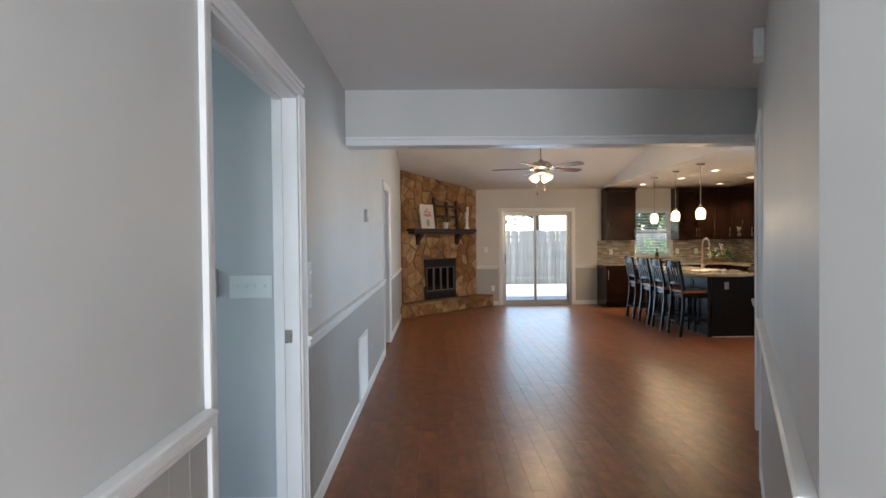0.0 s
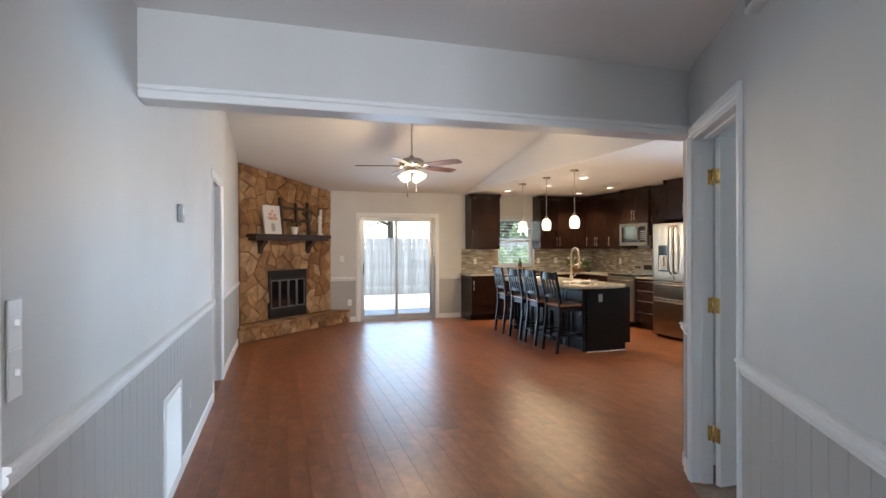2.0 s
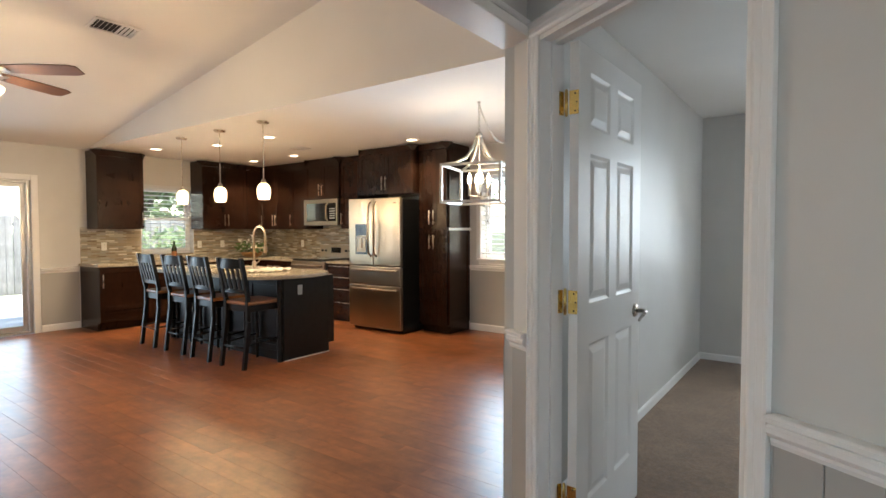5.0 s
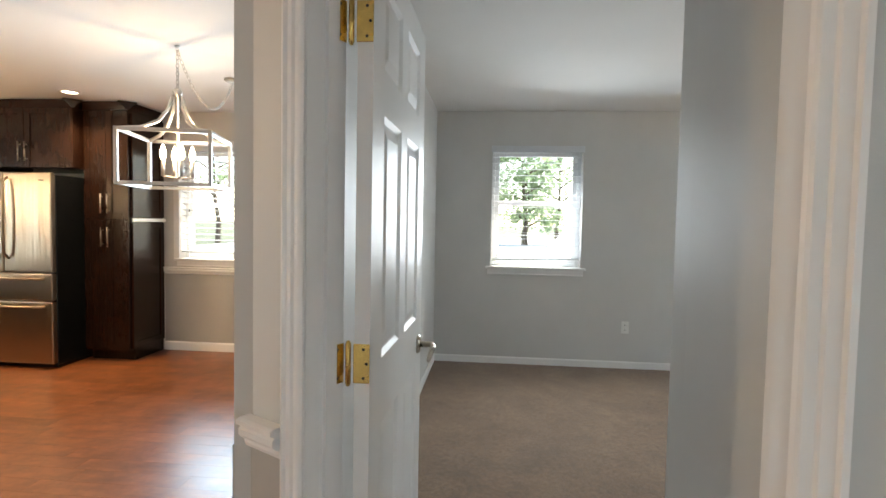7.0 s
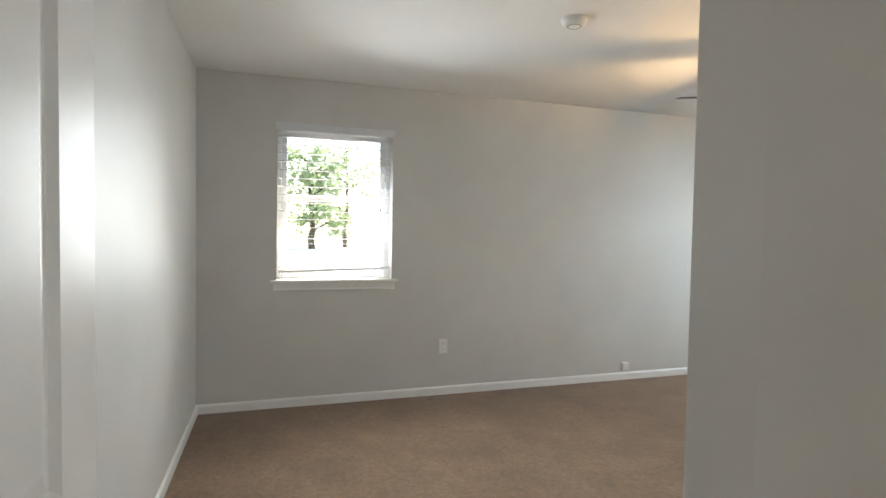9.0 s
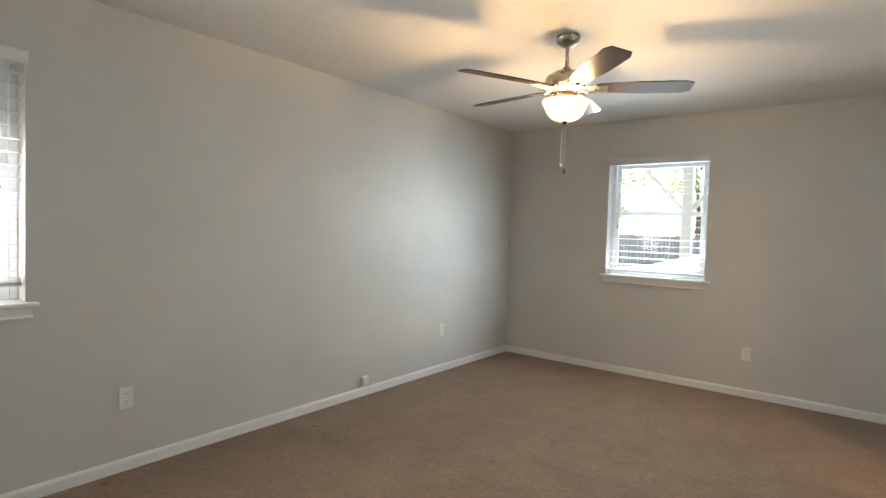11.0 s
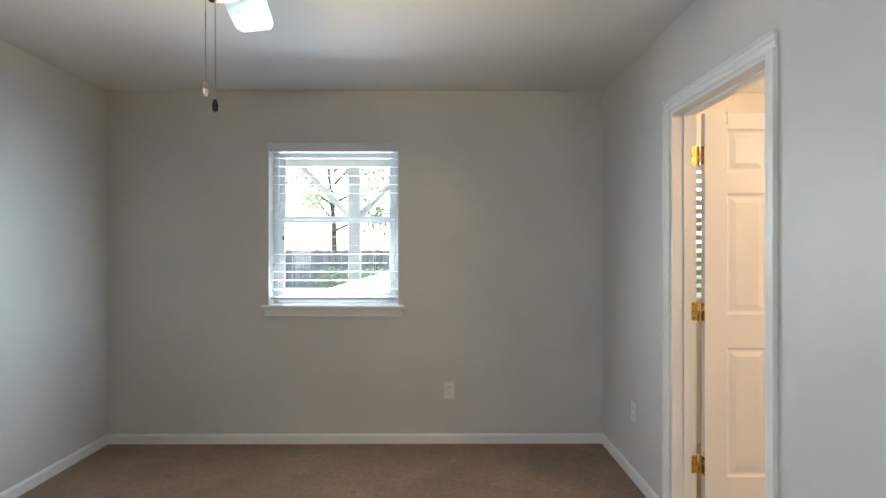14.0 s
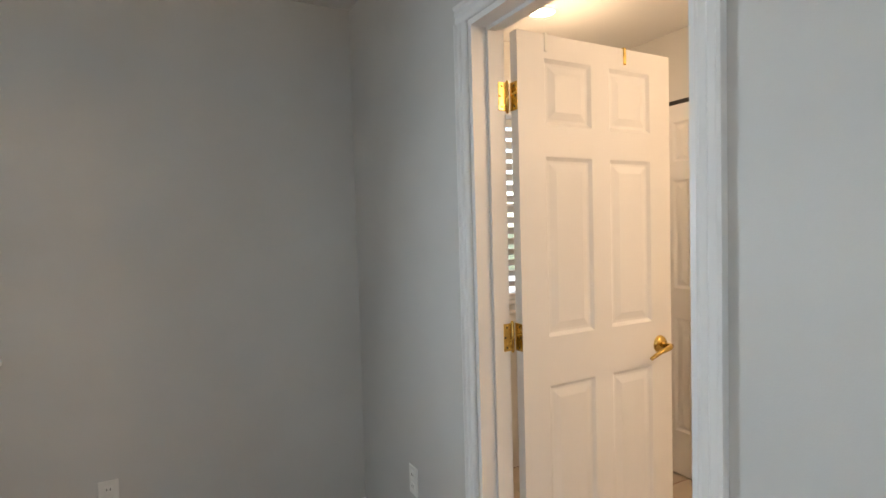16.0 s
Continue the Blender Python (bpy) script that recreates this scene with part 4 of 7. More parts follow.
def ceiling_fan(at, label, rod, radius, start, bowl, material, girth=1.0):
    """Hangs from z = 0: canopy, rod, motor, five blades on arms, and a light kit."""
    f = thing("ceiling_fan", at, label, "ceiling fan")
    part("canopy", lathe([(0, 0.0), (0.068, 0.0), (0.070, -0.012), (0.058, -0.035), (0.034, -0.055), (0.016, -0.062), (0, -0.062)], 24), M_NICKEL, f, smooth=True)
    part("downrod", lathe([(0.011, -0.05), (0.011, -rod)], 12), M_NICKEL, f, smooth=True)
    zm = -rod
    part("motor", lathe([(0, zm + 0.02), (0.022, zm + 0.02), (0.026, zm), (0.085, zm - 0.012), (0.112, zm - 0.035), (0.118, zm - 0.06), (0.112, zm - 0.085), (0.085, zm - 0.10), (0.05, zm - 0.105), (0.05, zm - 0.13), (0.062, zm - 0.14), (0.062, zm - 0.165), (0, zm - 0.165)], 32, Matrix.Diagonal((girth, girth, 1, 1))), M_NICKEL, f, smooth=True)
    ribs = bmesh.new()
    for i in range(24):
        a = 15 * i
        add_box(ribs, (0.086 * girth, -0.003, zm - 0.106), (0.114 * girth, 0.003, zm - 0.088), 0.001, 1, pose(0, 0, 0, 0, 0, a))
    part("motor_ribs", ribs, M_DARKMETAL, f)
    bl = blade_mesh(radius, 0.135, material)
    arm = bmesh.new()
    add_tube(arm, [(0.085, -0.018, 0.0), (0.13, -0.03, -0.012), (0.17, -0.028, -0.006), (0.215, -0.02, -0.004)], 0.006, 6)
    add_tube(arm, [(0.085, 0.018, 0.0), (0.13, 0.03, -0.012), (0.17, 0.028, -0.006), (0.215, 0.02, -0.004)], 0.006, 6)
    add_box(arm, (0.17, -0.034, -0.008), (0.225, 0.034, -0.003), 0.002)
    am = mesh_of("blade_arm", arm, M_NICKEL)
    for i in range(5):
        ang = start + 72 * i
        b = new("blade", bl)
        b.matrix_basis = pose(0, 0, zm - 0.095, 0, 0, ang) @ pose(0, 0, 0, -11, 0, 0)
        b.parent = f
        o = new("blade_arm", am)
        o.matrix_basis = pose(0, 0, zm - 0.095, 0, 0, ang) @ pose(0, 0, 0, -11, 0, 0)
        o.parent = f
    zk = zm - 0.165
    if bowl:
        part("bowl_shade", lathe([(0.128, zk + 0.0), (0.130, zk - 0.008), (0.118, zk - 0.030), (0.108, zk - 0.050), (0.098, zk - 0.072), (0.072, zk - 0.098), (0.035, zk - 0.112), (0, zk - 0.115)], 32), M_BOWL, f, "frosted alabaster glass bowl, lit", smooth=True)
        part("finial", lathe([(0, zk - 0.132), (0.008, zk - 0.128), (0.014, zk - 0.118), (0.016, zk - 0.112)], 12), M_DARKMETAL, f, smooth=True)
        chains = ((0.012, 0.22), (-0.012, 0.26))
        zc = zk - 0.125
    else:
        for i in range(4):
            a = radians(45 + 90 * i)
            d = Vector((math.cos(a), math.sin(a), 0))
            hub = part("lamp_arm", tube([(0, 0, zk + 0.02), d * 0.06 + Vector((0, 0, zk + 0.015)), d * 0.085 + Vector((0, 0, zk - 0.01))], 0.009, 8), M_NICKEL, f, smooth=True)
            tilt = Matrix.Translation(d * 0.085 + Vector((0, 0, zk - 0.01))) @ Matrix.Rotation(radians(38), 4, Vector((0, 0, 1)).cross(d) * -1)
            part("bell_shade", lathe([(0.018, 0.0), (0.026, -0.012), (0.040, -0.035), (0.052, -0.062), (0.062, -0.085), (0.060, -0.085), (0.0, -0.06)], 20, tilt), M_BOWL, f, "frosted glass bell shade, lit", smooth=True)
        chains = ((0.055, 0.22), (-0.05, 0.27))
        zc = zk + 0.0
    for x, l in chains:
        part("pull_chain", tube([(x, 0.01, zc), (x, 0.01, zc - l)], 0.0015, 5), M_NICKEL if bowl else M_DARKMETAL, f)
        part("chain_fob", lathe([(0, 0.022), (0.004, 0.02), (0.008, 0.006), (0.006, -0.008), (0, -0.012)], 10, pose(x, 0.01, zc - l - 0.01)), M_NICKEL if bowl and x > 0 else M_DARKMETAL, f)
    return f


M_BOWL = glowing("lit_frosted_glass", (1.0, 0.70, 0.36), 0.15)
M_PEND = glowing("lit_pendant_glass", (1.0, 0.72, 0.38), 0.32)
M_BULB = glowing("lit_bulb", (1.0, 0.82, 0.55), 1.6)
M_CAN = glowing("lit_downlight", (1.0, 0.84, 0.6), 0.9)
M_BLADE_DARK = wooden("dark_blade_wood", (0.020, 0.009, 0.006), (0.05, 0.022, 0.014), 0.3, (2, 30, 30), 0.05, 0.3)
M_BLADE = wooden("brown_blade_wood", (0.05, 0.022, 0.012), (0.12, 0.055, 0.03), 0.45, (2, 30, 30), 0.05, 0.0)

ceiling_fan(pose(5.29, 0.80, 2.441), "brushed nickel ceiling fan with dark blades and a lit glass bowl", 0.19, 0.66, -8, True, M_BLADE_DARK)
ceiling_fan(pose(2.11, 7.56, vault(7.56) - 0.01), "brushed nickel ceiling fan on a long rod with four lit shades", 0.62, 0.66, 23, False, M_BLADE, 1.28)

# ---- fireplace ----
M_STONE = None


def stone_mat():
    m, n, l, b = nodes("fieldstone")
    vec = coords(n, l)
    oi = n.new("ShaderNodeObjectInfo")
    col = ramp(n, l, oi.outputs["Random"], [(0.0, (0.24, 0.12, 0.045)), (0.2, (0.40, 0.24, 0.11)), (0.4, (0.50, 0.34, 0.18)), (0.6, (0.30, 0.155, 0.06)), (0.8, (0.46, 0.29, 0.14)), (1.0, (0.56, 0.42, 0.26))])
    f = noise_tex(n, l, vec, 9, 6, 0.65)
    col = mix(n, l, 0.75, col, ramp(n, l, f, [(0.25, (0.30, 0.24, 0.19)), (0.5, (0.88, 0.8, 0.70)), (0.75, (1.30, 1.15, 0.96))]), "MULTIPLY")
    stain = noise_tex(n, l, vec, 2.2, 4)
    col = mix(n, l, ramp(n, l, stain, [(0.5, (0, 0, 0)), (0.68, (0.7, 0.7, 0.7))]), col, (0.14, 0.06, 0.022))
    l.new(col, b.inputs["Base Color"])
    b.inputs["Roughness"].default_value = 0.72
    bump(n, l, b, noise_tex(n, l, vec, 22, 8, 0.7), 0.55, 0.02)
    return m


M_STONE = stone_mat()
M_SMOKE = plain("smoked_metal", (0.13, 0.125, 0.115), 0.45, 0.3, 0.15, 30)
M_MORTAR = plain("mortar", (0.20, 0.118, 0.058), 0.9, 0, 0.2, 30, 0.4)


def clip(poly, p, q):
    """Keeps the side of poly nearer to p than to q."""
    mx, my, dx, dy = (p[0] + q[0]) / 2, (p[1] + q[1]) / 2, q[0] - p[0], q[1] - p[1]
    out = []
    for i in range(len(poly)):
        a, b = poly[i], poly[(i + 1) % len(poly)]
        fa = (a[0] - mx) * dx + (a[1] - my) * dy
        fb = (b[0] - mx) * dx + (b[1] - my) * dy
        if fa <= 0:
            out.append(a)
        if (fa < 0 < fb) or (fb < 0 < fa):
            t = fa / (fa - fb)
            out.append((a[0] + t * (b[0] - a[0]), a[1] + t * (b[1] - a[1])))
    return out


def stones(m, x0, x1, z0, top, size, parent, rnd, hole=None, stretch=1.0, proud=0.035):
    """Irregular stones over a face: cells round scattered points, each a shrunk, raised and rounded block."""
    zt = max(top(x0), top(x1))
    pts, tries = [], 0
    while tries < 6000:
        tries += 1
        p = (rnd.uniform(x0, x1), rnd.uniform(z0, zt))
        r = size * rnd.uniform(0.55, 1.5)
        if all(math.hypot(p[0] - q[0], (p[1] - q[1]) * stretch) > (r + q[2]) / 2 for q in pts):
            pts.append((*p, r))
    made = 0
    for p in pts:
        poly = [(x0, z0), (x1, z0), (x1, top(x1)), (x0, top(x0))]
        for q in pts:
            if q is not p and math.hypot(p[0] - q[0], p[1] - q[1]) < size * 4:
                poly = clip(poly, p, q)
                if len(poly) < 3:
                    break
        if len(poly) < 3:
            continue
        if hole and hole[0] < p[0] < hole[1] and hole[2] < p[1] < hole[3]:
            continue
        if hole:
            # pull corners out of the opening
            fixed = []
            for (x, z) in poly:
                if hole[0] < x < hole[1] and hole[2] < z < hole[3]:
                    d = ((x - hole[0], (hole[0], z)), (hole[1] - x, (hole[1], z)), (hole[3] - z, (x, hole[3])))
                    x, z = min(d)[1]
                fixed.append((x, z))
            poly = fixed
        # edges run uneven, the same for both neighbours
        inner = lambda v: x0 + 0.06 < v[0] < x1 - 0.06 and z0 + 0.06 < v[1] < top(v[0]) - 0.08 and not (hole and hole[0] - 0.06 < v[0] < hole[1] + 0.06 and v[1] < hole[3] + 0.06)
        poly = [(x + 0.036 * math.sin(21 * z + 6 * x), z + 0.036 * math.sin(19 * x - 7 * z)) if inner((x, z)) else (x, z) for x, z in poly]
        cx = sum(v[0] for v in poly) / len(poly)
        cz = sum(v[1] for v in poly) / len(poly)
        h = proud * rnd.uniform(0.55, 1.2)
        bm = bmesh.new()
        rings = []
        for k, y, j in ((0.004, -0.02, 0.0), (0.006, h * 0.62, 0.25), (0.018, h, 0.6)):
            ring = []
            for (x, z) in poly:
                d = math.hypot(x - cx, z - cz) or 1
                s = max(0.3, 1 - k / d * 1.15)
                ring.append(bm.verts.new((cx + (x - cx) * s, y + rnd.uniform(-1, 1) * 0.006 * j, cz + (z - cz) * s)))
            rings.append(ring)
        for a, b in zip(rings, rings[1:]):
            for i in range(len(a)):
                bm.faces.new((a[i], a[(i + 1) % len(a)], b[(i + 1) % len(a)], b[i]))
        c = bm.verts.new((cx + rnd.uniform(-0.02, 0.02), h + rnd.uniform(0, 0.007), cz + rnd.uniform(-0.02, 0.02)))
        for i in range(len(rings[-1])):
            bm.faces.new((rings[-1][i], rings[-1][(i + 1) % len(rings[-1])], c))
        bmesh.ops.recalc_face_normals(bm, faces=bm.faces)
        o = part("stone", bm, M_STONE, parent)
        o.matrix_basis = m
        made += 1
    return made


FP0, FP1 = (1.50, YB), (XL, 9.955)                  # stone face, from the back wall to the left wall
MF, LF = along(FP0, FP1)
fire = thing("fireplace", pose(0, 0, 0), "corner fireplace of brown fieldstone with a raised hearth", "fireplace")
rnd = random.Random(11)


def fire_top(s):
    return vault(YB - s * 0.7071) - 0.012


core = bmesh.new()
FB = (0.66, 1.50, 0.25, 1.02)                        # firebox: s0, s1, z0, z1
add_box(core, (0.0, -0.25, 0), (FB[0], 0, 2.43)), add_box(core, (FB[1], -0.25, 0), (LF, 0, 2.43)), add_box(core, (FB[0], -0.25, FB[3]), (FB[1], 0, 2.43)), add_box(core, (FB[0], -0.25, 0), (FB[1], 0, FB[2]))
for v in core.verts:
    if v.co.z > 2.4:
        v.co.z = fire_top(v.co.x)
core.transform(MF)
part("chimney_breast", core, M_MORTAR, fire)
stones(MF, 0.004, LF - 0.004, 0.24, fire_top, 0.175, fire, rnd, (FB[0], FB[1], 0.0, FB[3]), 0.8)
# hearth
HD = 0.25
hz = 0.235
HP = [(1.50, YB - 0.002), (XL + 0.002, 9.955), (XL + 0.002, 9.955 - HD * 1.4142), (1.50 + HD * 1.4142, YB - 0.002)]
part("hearth_core", prism(HP, 0.0, hz - 0.03), M_MORTAR, fire)
MH, LH = along((1.50 + HD * 1.4142, YB), (XL, 9.955 - HD * 1.4142))
stones(MH, 0.01, LH - 0.01, 0.01, lambda s: hz - 0.035, 0.17, fire, rnd, None, 1.0, 0.025)
# flat slabs along the hearth's top
cut, a = [], 0.0
while a < LH:
    w = rnd.uniform(0.22, 0.48)
    cut.append((a, min(LH, a + w)))
    a += w
for a, b in cut:
    if b - a < 0.04:
        continue
    bm = bmesh.new()
    add_box(bm, (a + 0.004, -HD + 0.02, hz - 0.032), (b - 0.004, 0.035 + rnd.uniform(-0.008, 0.012), hz + rnd.uniform(-0.006, 0.006)), 0.008, 1)
    for v in bm.verts:
        v.co.z += rnd.uniform(-0.003, 0.003)
        # trim the slabs' ends to the two house walls
        v.co.x = min(max(v.co.x, max(0, -v.co.y) + 0.003), LH - max(0, -v.co.y) - 0.003)
        if v.co.y > 0:
            v.co.x = min(max(v.co.x, 0.03), LH - 0.03)
    o = part("stone", bm, M_STONE, fire)
    o.matrix_basis = MH
# firebox and its black glazed doors
ins = bmesh.new()
s0, s1, z0, z1 = FB
add_box(ins, (s0 + 0.01, -0.24, z0), (s1 - 0.01, -0.22, z1 - 0.01)), add_box(ins, (s0 + 0.002, -0.22, z0), (s0 + 0.02, 0.0, z1 - 0.002)), add_box(ins, (s1 - 0.02, -0.22, z0), (s1 - 0.002, 0.0, z1 - 0.002)), add_box(ins, (s0 + 0.02, -0.22, z1 - 0.02), (s1 - 0.02, 0.0, z1 - 0.002)), add_box(ins, (s0 + 0.02, -0.22, z0), (s1 - 0.02, 0.0, z0 + 0.015))
ins.transform(MF)
part("firebox", ins, M_DARKMETAL, fire, "black metal firebox")
sur = bmesh.new()
for lo, hi in (((s0, 0.0, z1 - 0.155), (s1, 0.04, z1)), ((s0, 0.0, z0), (s1, 0.04, z0 + 0.155)), ((s0, 0.0, z0 + 0.155), (s0 + 0.035, 0.04, z1 - 0.155)), ((s1 - 0.035, 0.0, z0 + 0.155), (s1, 0.04, z1 - 0.155))):
    add_box(sur, lo, hi, 0.004, 1, MF)
surround = part("surround", sur, M_DARKMETAL, fire, "black metal surround with vent slots")
for z in (z1 - 0.05, z1 - 0.09, z0 + 0.05, z0 + 0.09):
    part("vent_slot", box((s0 + 0.05, 0.039, z - 0.008), (s1 - 0.05, 0.042, z + 0.008), 0, 1, MF), M_BLACK, surround)
wd = (s1 - s0 - 0.07) / 4
for i in range(4):
    a = s0 + 0.035 + i * wd
    dm = bmesh.new()
    za, zb = z0 + 0.155, z1 - 0.155
    for lo, hi in (((a + 0.003, 0.012, za), (a + 0.02, 0.034, zb)), ((a + wd - 0.02, 0.012, za), (a + wd - 0.003, 0.034, zb)), ((a + 0.02, 0.012, zb - 0.02), (a + wd - 0.02, 0.034, zb)), ((a + 0.02, 0.012, za), (a + wd - 0.02, 0.034, za + 0.02))):
        add_box(dm, lo, hi, 0.002, 1, MF)
    door = part("glass_door", dm, M_SMOKE, fire, "folding door of dark glass in a metal frame")
    part("pane", box((a + 0.018, 0.018, za + 0.015), (a + wd - 0.018, 0.022, zb - 0.015), 0, 1, MF), M_DARKGLASS, door)
    if i in (1, 2):
        xx = a + (wd - 0.03 if i == 1 else 0.03)
        part("knob", lathe([(0, 0.02), (0.008, 0.018), (0.008, 0.01), (0.004, 0.0)], 10, MF @ pose(xx, 0.034, za + 0.03, -90)), M_BRASS, door)

# mantel shelf on two brackets
man = thing("mantel_shelf", MF, "dark wooden mantel shelf on two carved brackets", "mantel")
mb = bmesh.new()
add_box(mb, (0.22, 0.0, 1.545), (1.95, 0.225, 1.60), 0.006, 2)
add_box(mb, (0.25, 0.0, 1.50), (1.92, 0.195, 1.545), 0.004)
part("shelf", mb, M_MANTEL, man)
for s in (0.62, 1.70):
    bp = prism([(0.0, 0.0), (0.17, 0.0), (0.17, -0.035), (0.12, -0.07), (0.075, -0.12), (0.06, -0.17), (0.035, -0.215), (0.0, -0.225)], -0.045, 0.045, pose(s, 0, 1.50) @ Matrix(((0, 0, 1, 0), (1, 0, 0, 0), (0, 1, 0, 0), (0, 0, 0, 1))))
    part("bracket", bp, M_MANTEL, man)

# things on the mantel
MZ = 1.601
M_CANVAS = plain("canvas_white", (0.74, 0.72, 0.68), 0.8, 0, 0.04, 30)
M_PETAL = plain("painted_petals", (0.62, 0.22, 0.16), 0.7, 0, 0.3, 20)
M_SAGE = plain("painted_stems", (0.28, 0.33, 0.22), 0.7, 0, 0.3, 20)
pic = thing("flower_picture", MF @ pose(1.52, 0.145, MZ) @ pose(0, 0, 0, 7), "white canvas of painted flowers leaning on the stone", "picture")
part("canvas", box((-0.175, -0.015, 0.0), (0.175, 0.012, 0.455), 0.003), M_CANVAS, pic)
prnd = random.Random(4)
ON_CANVAS = Matrix(((1, 0, 0, 0), (0, 0, 1, 0.0121), (0, 1, 0, 0), (0, 0, 0, 1)))
M_BLUSH = plain("painted_blush_petals", (0.72, 0.45, 0.38), 0.7, 0, 0.2, 20)
for i in range(9):
    a, ln = prnd.uniform(-1.3, 1.3), prnd.uniform(0.07, 0.14)
    tip, side = (ln * math.sin(a), 0.22 + ln * math.cos(a) * 0.9), (0.012 * math.cos(a), -0.012 * math.sin(a))
    mid = (tip[0] * 0.55, 0.22 + (tip[1] - 0.22) * 0.55)
    part("painted_leaf", prism([(0, 0.21), (mid[0] + side[0], mid[1] + side[1]), tip, (mid[0] - side[0], mid[1] - side[1])], 0.0, 0.0004 + i * 0.00004, ON_CANVAS), M_SAGE, pic)
for i, (x, z, r) in enumerate(((-0.045, 0.30, 0.036), (0.04, 0.315, 0.034), (0.0, 0.25, 0.042), (0.07, 0.25, 0.026), (-0.08, 0.245, 0.026), (-0.005, 0.36, 0.026))):
    for k in range(6):
        a = k * math.pi / 3 + i
        c = (x + 0.5 * r * math.cos(a), z + 0.5 * r * math.sin(a))
        pts = [(c[0] + 0.5 * r * math.cos(u) * (1.15 if k % 2 else 0.9), c[1] + 0.42 * r * math.sin(u)) for u in [q * math.pi / 6 for q in range(12)]]
        part("painted_petal", prism(pts, 0.0, 0.0010 + (i * 6 + k) * 0.00003, ON_CANVAS), M_BLUSH if (i + k) % 3 else M_PETAL, pic)
part("painted_vase", prism([(-0.03, 0.04), (0.03, 0.04), (0.042, 0.10), (0.03, 0.17), (-0.03, 0.17), (-0.042, 0.10)], 0.0, 0.0009, ON_CANVAS), M_GREYPLASTIC, pic)
# a dark rack of bars leaning behind
rack = thing("wooden_rack", MF @ pose(0.985, 0.105, MZ) @ pose(0, 0, 0, 4), "dark wooden rack of crossed bars on the mantel", "rack")
for nm, lo, hi in (("bar", (-0.36, -0.012, 0.415), (0.36, 0.012, 0.460)), ("bar", (-0.36, -0.012, 0.215), (0.36, 0.012, 0.262)), ("post", (-0.335, -0.02, 0.0), (-0.285, 0.02, 0.60)), ("post", (0.015, -0.02, 0.0), (0.060, 0.02, 0.53)), ("post", (0.295, -0.02, 0.0), (0.345, 0.02, 0.56))):
    part(nm, box(lo, hi, 0.004, 1, pose(0, 0, 0, 0, 0, 0) @ Matrix.Diagonal((-1, 1, 1, 1))), M_MANTEL, rack)
part("loop", tube([(-0.335 + 0.07 * math.cos(t), 0, 0.335 + 0.12 * math.sin(t)) for t in [i * math.pi / 10 for i in range(21)]], 0.007, 6), M_DARKMETAL, rack)


def leafy(n, spread, rnd, size, up=1.0):
    """Many small pointed leaves in a loose clump."""
    bm = bmesh.new()
    for _ in range(n):
        a, t = rnd.uniform(0, 2 * math.pi), rnd.random()
        r = spread * math.sqrt(t)
        p = Vector((r * math.cos(a), r * math.sin(a), up * rnd.uniform(0.15, 1.0) * spread))
        m = Matrix.Translation(p) @ Euler((rnd.uniform(-0.9, 0.9), rnd.uniform(-0.9, 0.9), a)).to_matrix().to_4x4()
        s = size * rnd.uniform(0.6, 1.3)
        vs = [bm.verts.new(m @ Vector(c)) for c in ((0, 0, 0), (s * 0.5, s * 0.28, s * 0.06), (s, 0, 0), (s * 0.5, -s * 0.28, s * 0.06))]
        bm.faces.new(vs)
    return bm


def leaf_mat(name, dark, light):
    m, n, l, b = nodes(name)
    g = n.new("ShaderNodeNewGeometry")
    l.new(ramp(n, l, g.outputs["Random Per Island"], [(0.0, dark), (1.0, light)]), b.inputs["Base Color"])
    b.inputs["Roughness"].default_value = 0.55
    # thin leaves let part of the light through
    tr, mx, out = n.new("ShaderNodeBsdfTranslucent"), n.new("ShaderNodeMixShader"), n["Material Output"]
    tr.inputs["Color"].default_value = (*[min(1.0, 1.6 * c) for c in light], 1)
    mx.inputs["Fac"].default_value = 0.45
    l.new(b.outputs["BSDF"], mx.inputs[1])
    l.new(tr.outputs["BSDF"], mx.inputs[2])
    l.new(mx.outputs["Shader"], out.inputs["Surface"])
    return m


M_LEAF = leaf_mat("houseplant_leaf", (0.03, 0.06, 0.02), (0.10, 0.15, 0.05))
M_BLOOM = leaf_mat("rust_bloom", (0.30, 0.08, 0.03), (0.55, 0.22, 0.10))
M_WHITEBLOOM = leaf_mat("white_bloom", (0.55, 0.52, 0.45), (0.8, 0.78, 0.7))
M_CERAMIC = plain("white_ceramic", (0.78, 0.76, 0.72), 0.25, 0, 0.03)
pot = thing("flower_pot", MF @ pose(1.07, 0.16, MZ), "small white pot with rust and green flowers", "potted plant")
part("pot", lathe([(0, 0.0), (0.045, 0.0), (0.052, 0.02), (0.062, 0.10), (0.068, 0.125), (0.062, 0.125), (0.05, 0.09), (0, 0.09)], 20), M_CERAMIC, pot, smooth=True)
part("leaves", leafy(60, 0.10, random.Random(3), 0.05, 1.2), M_LEAF, pot, at=pose(0, 0, 0.10))
part("blooms", leafy(50, 0.10, random.Random(5), 0.035, 1.4), M_BLOOM, pot, at=pose(0, 0, 0.13))
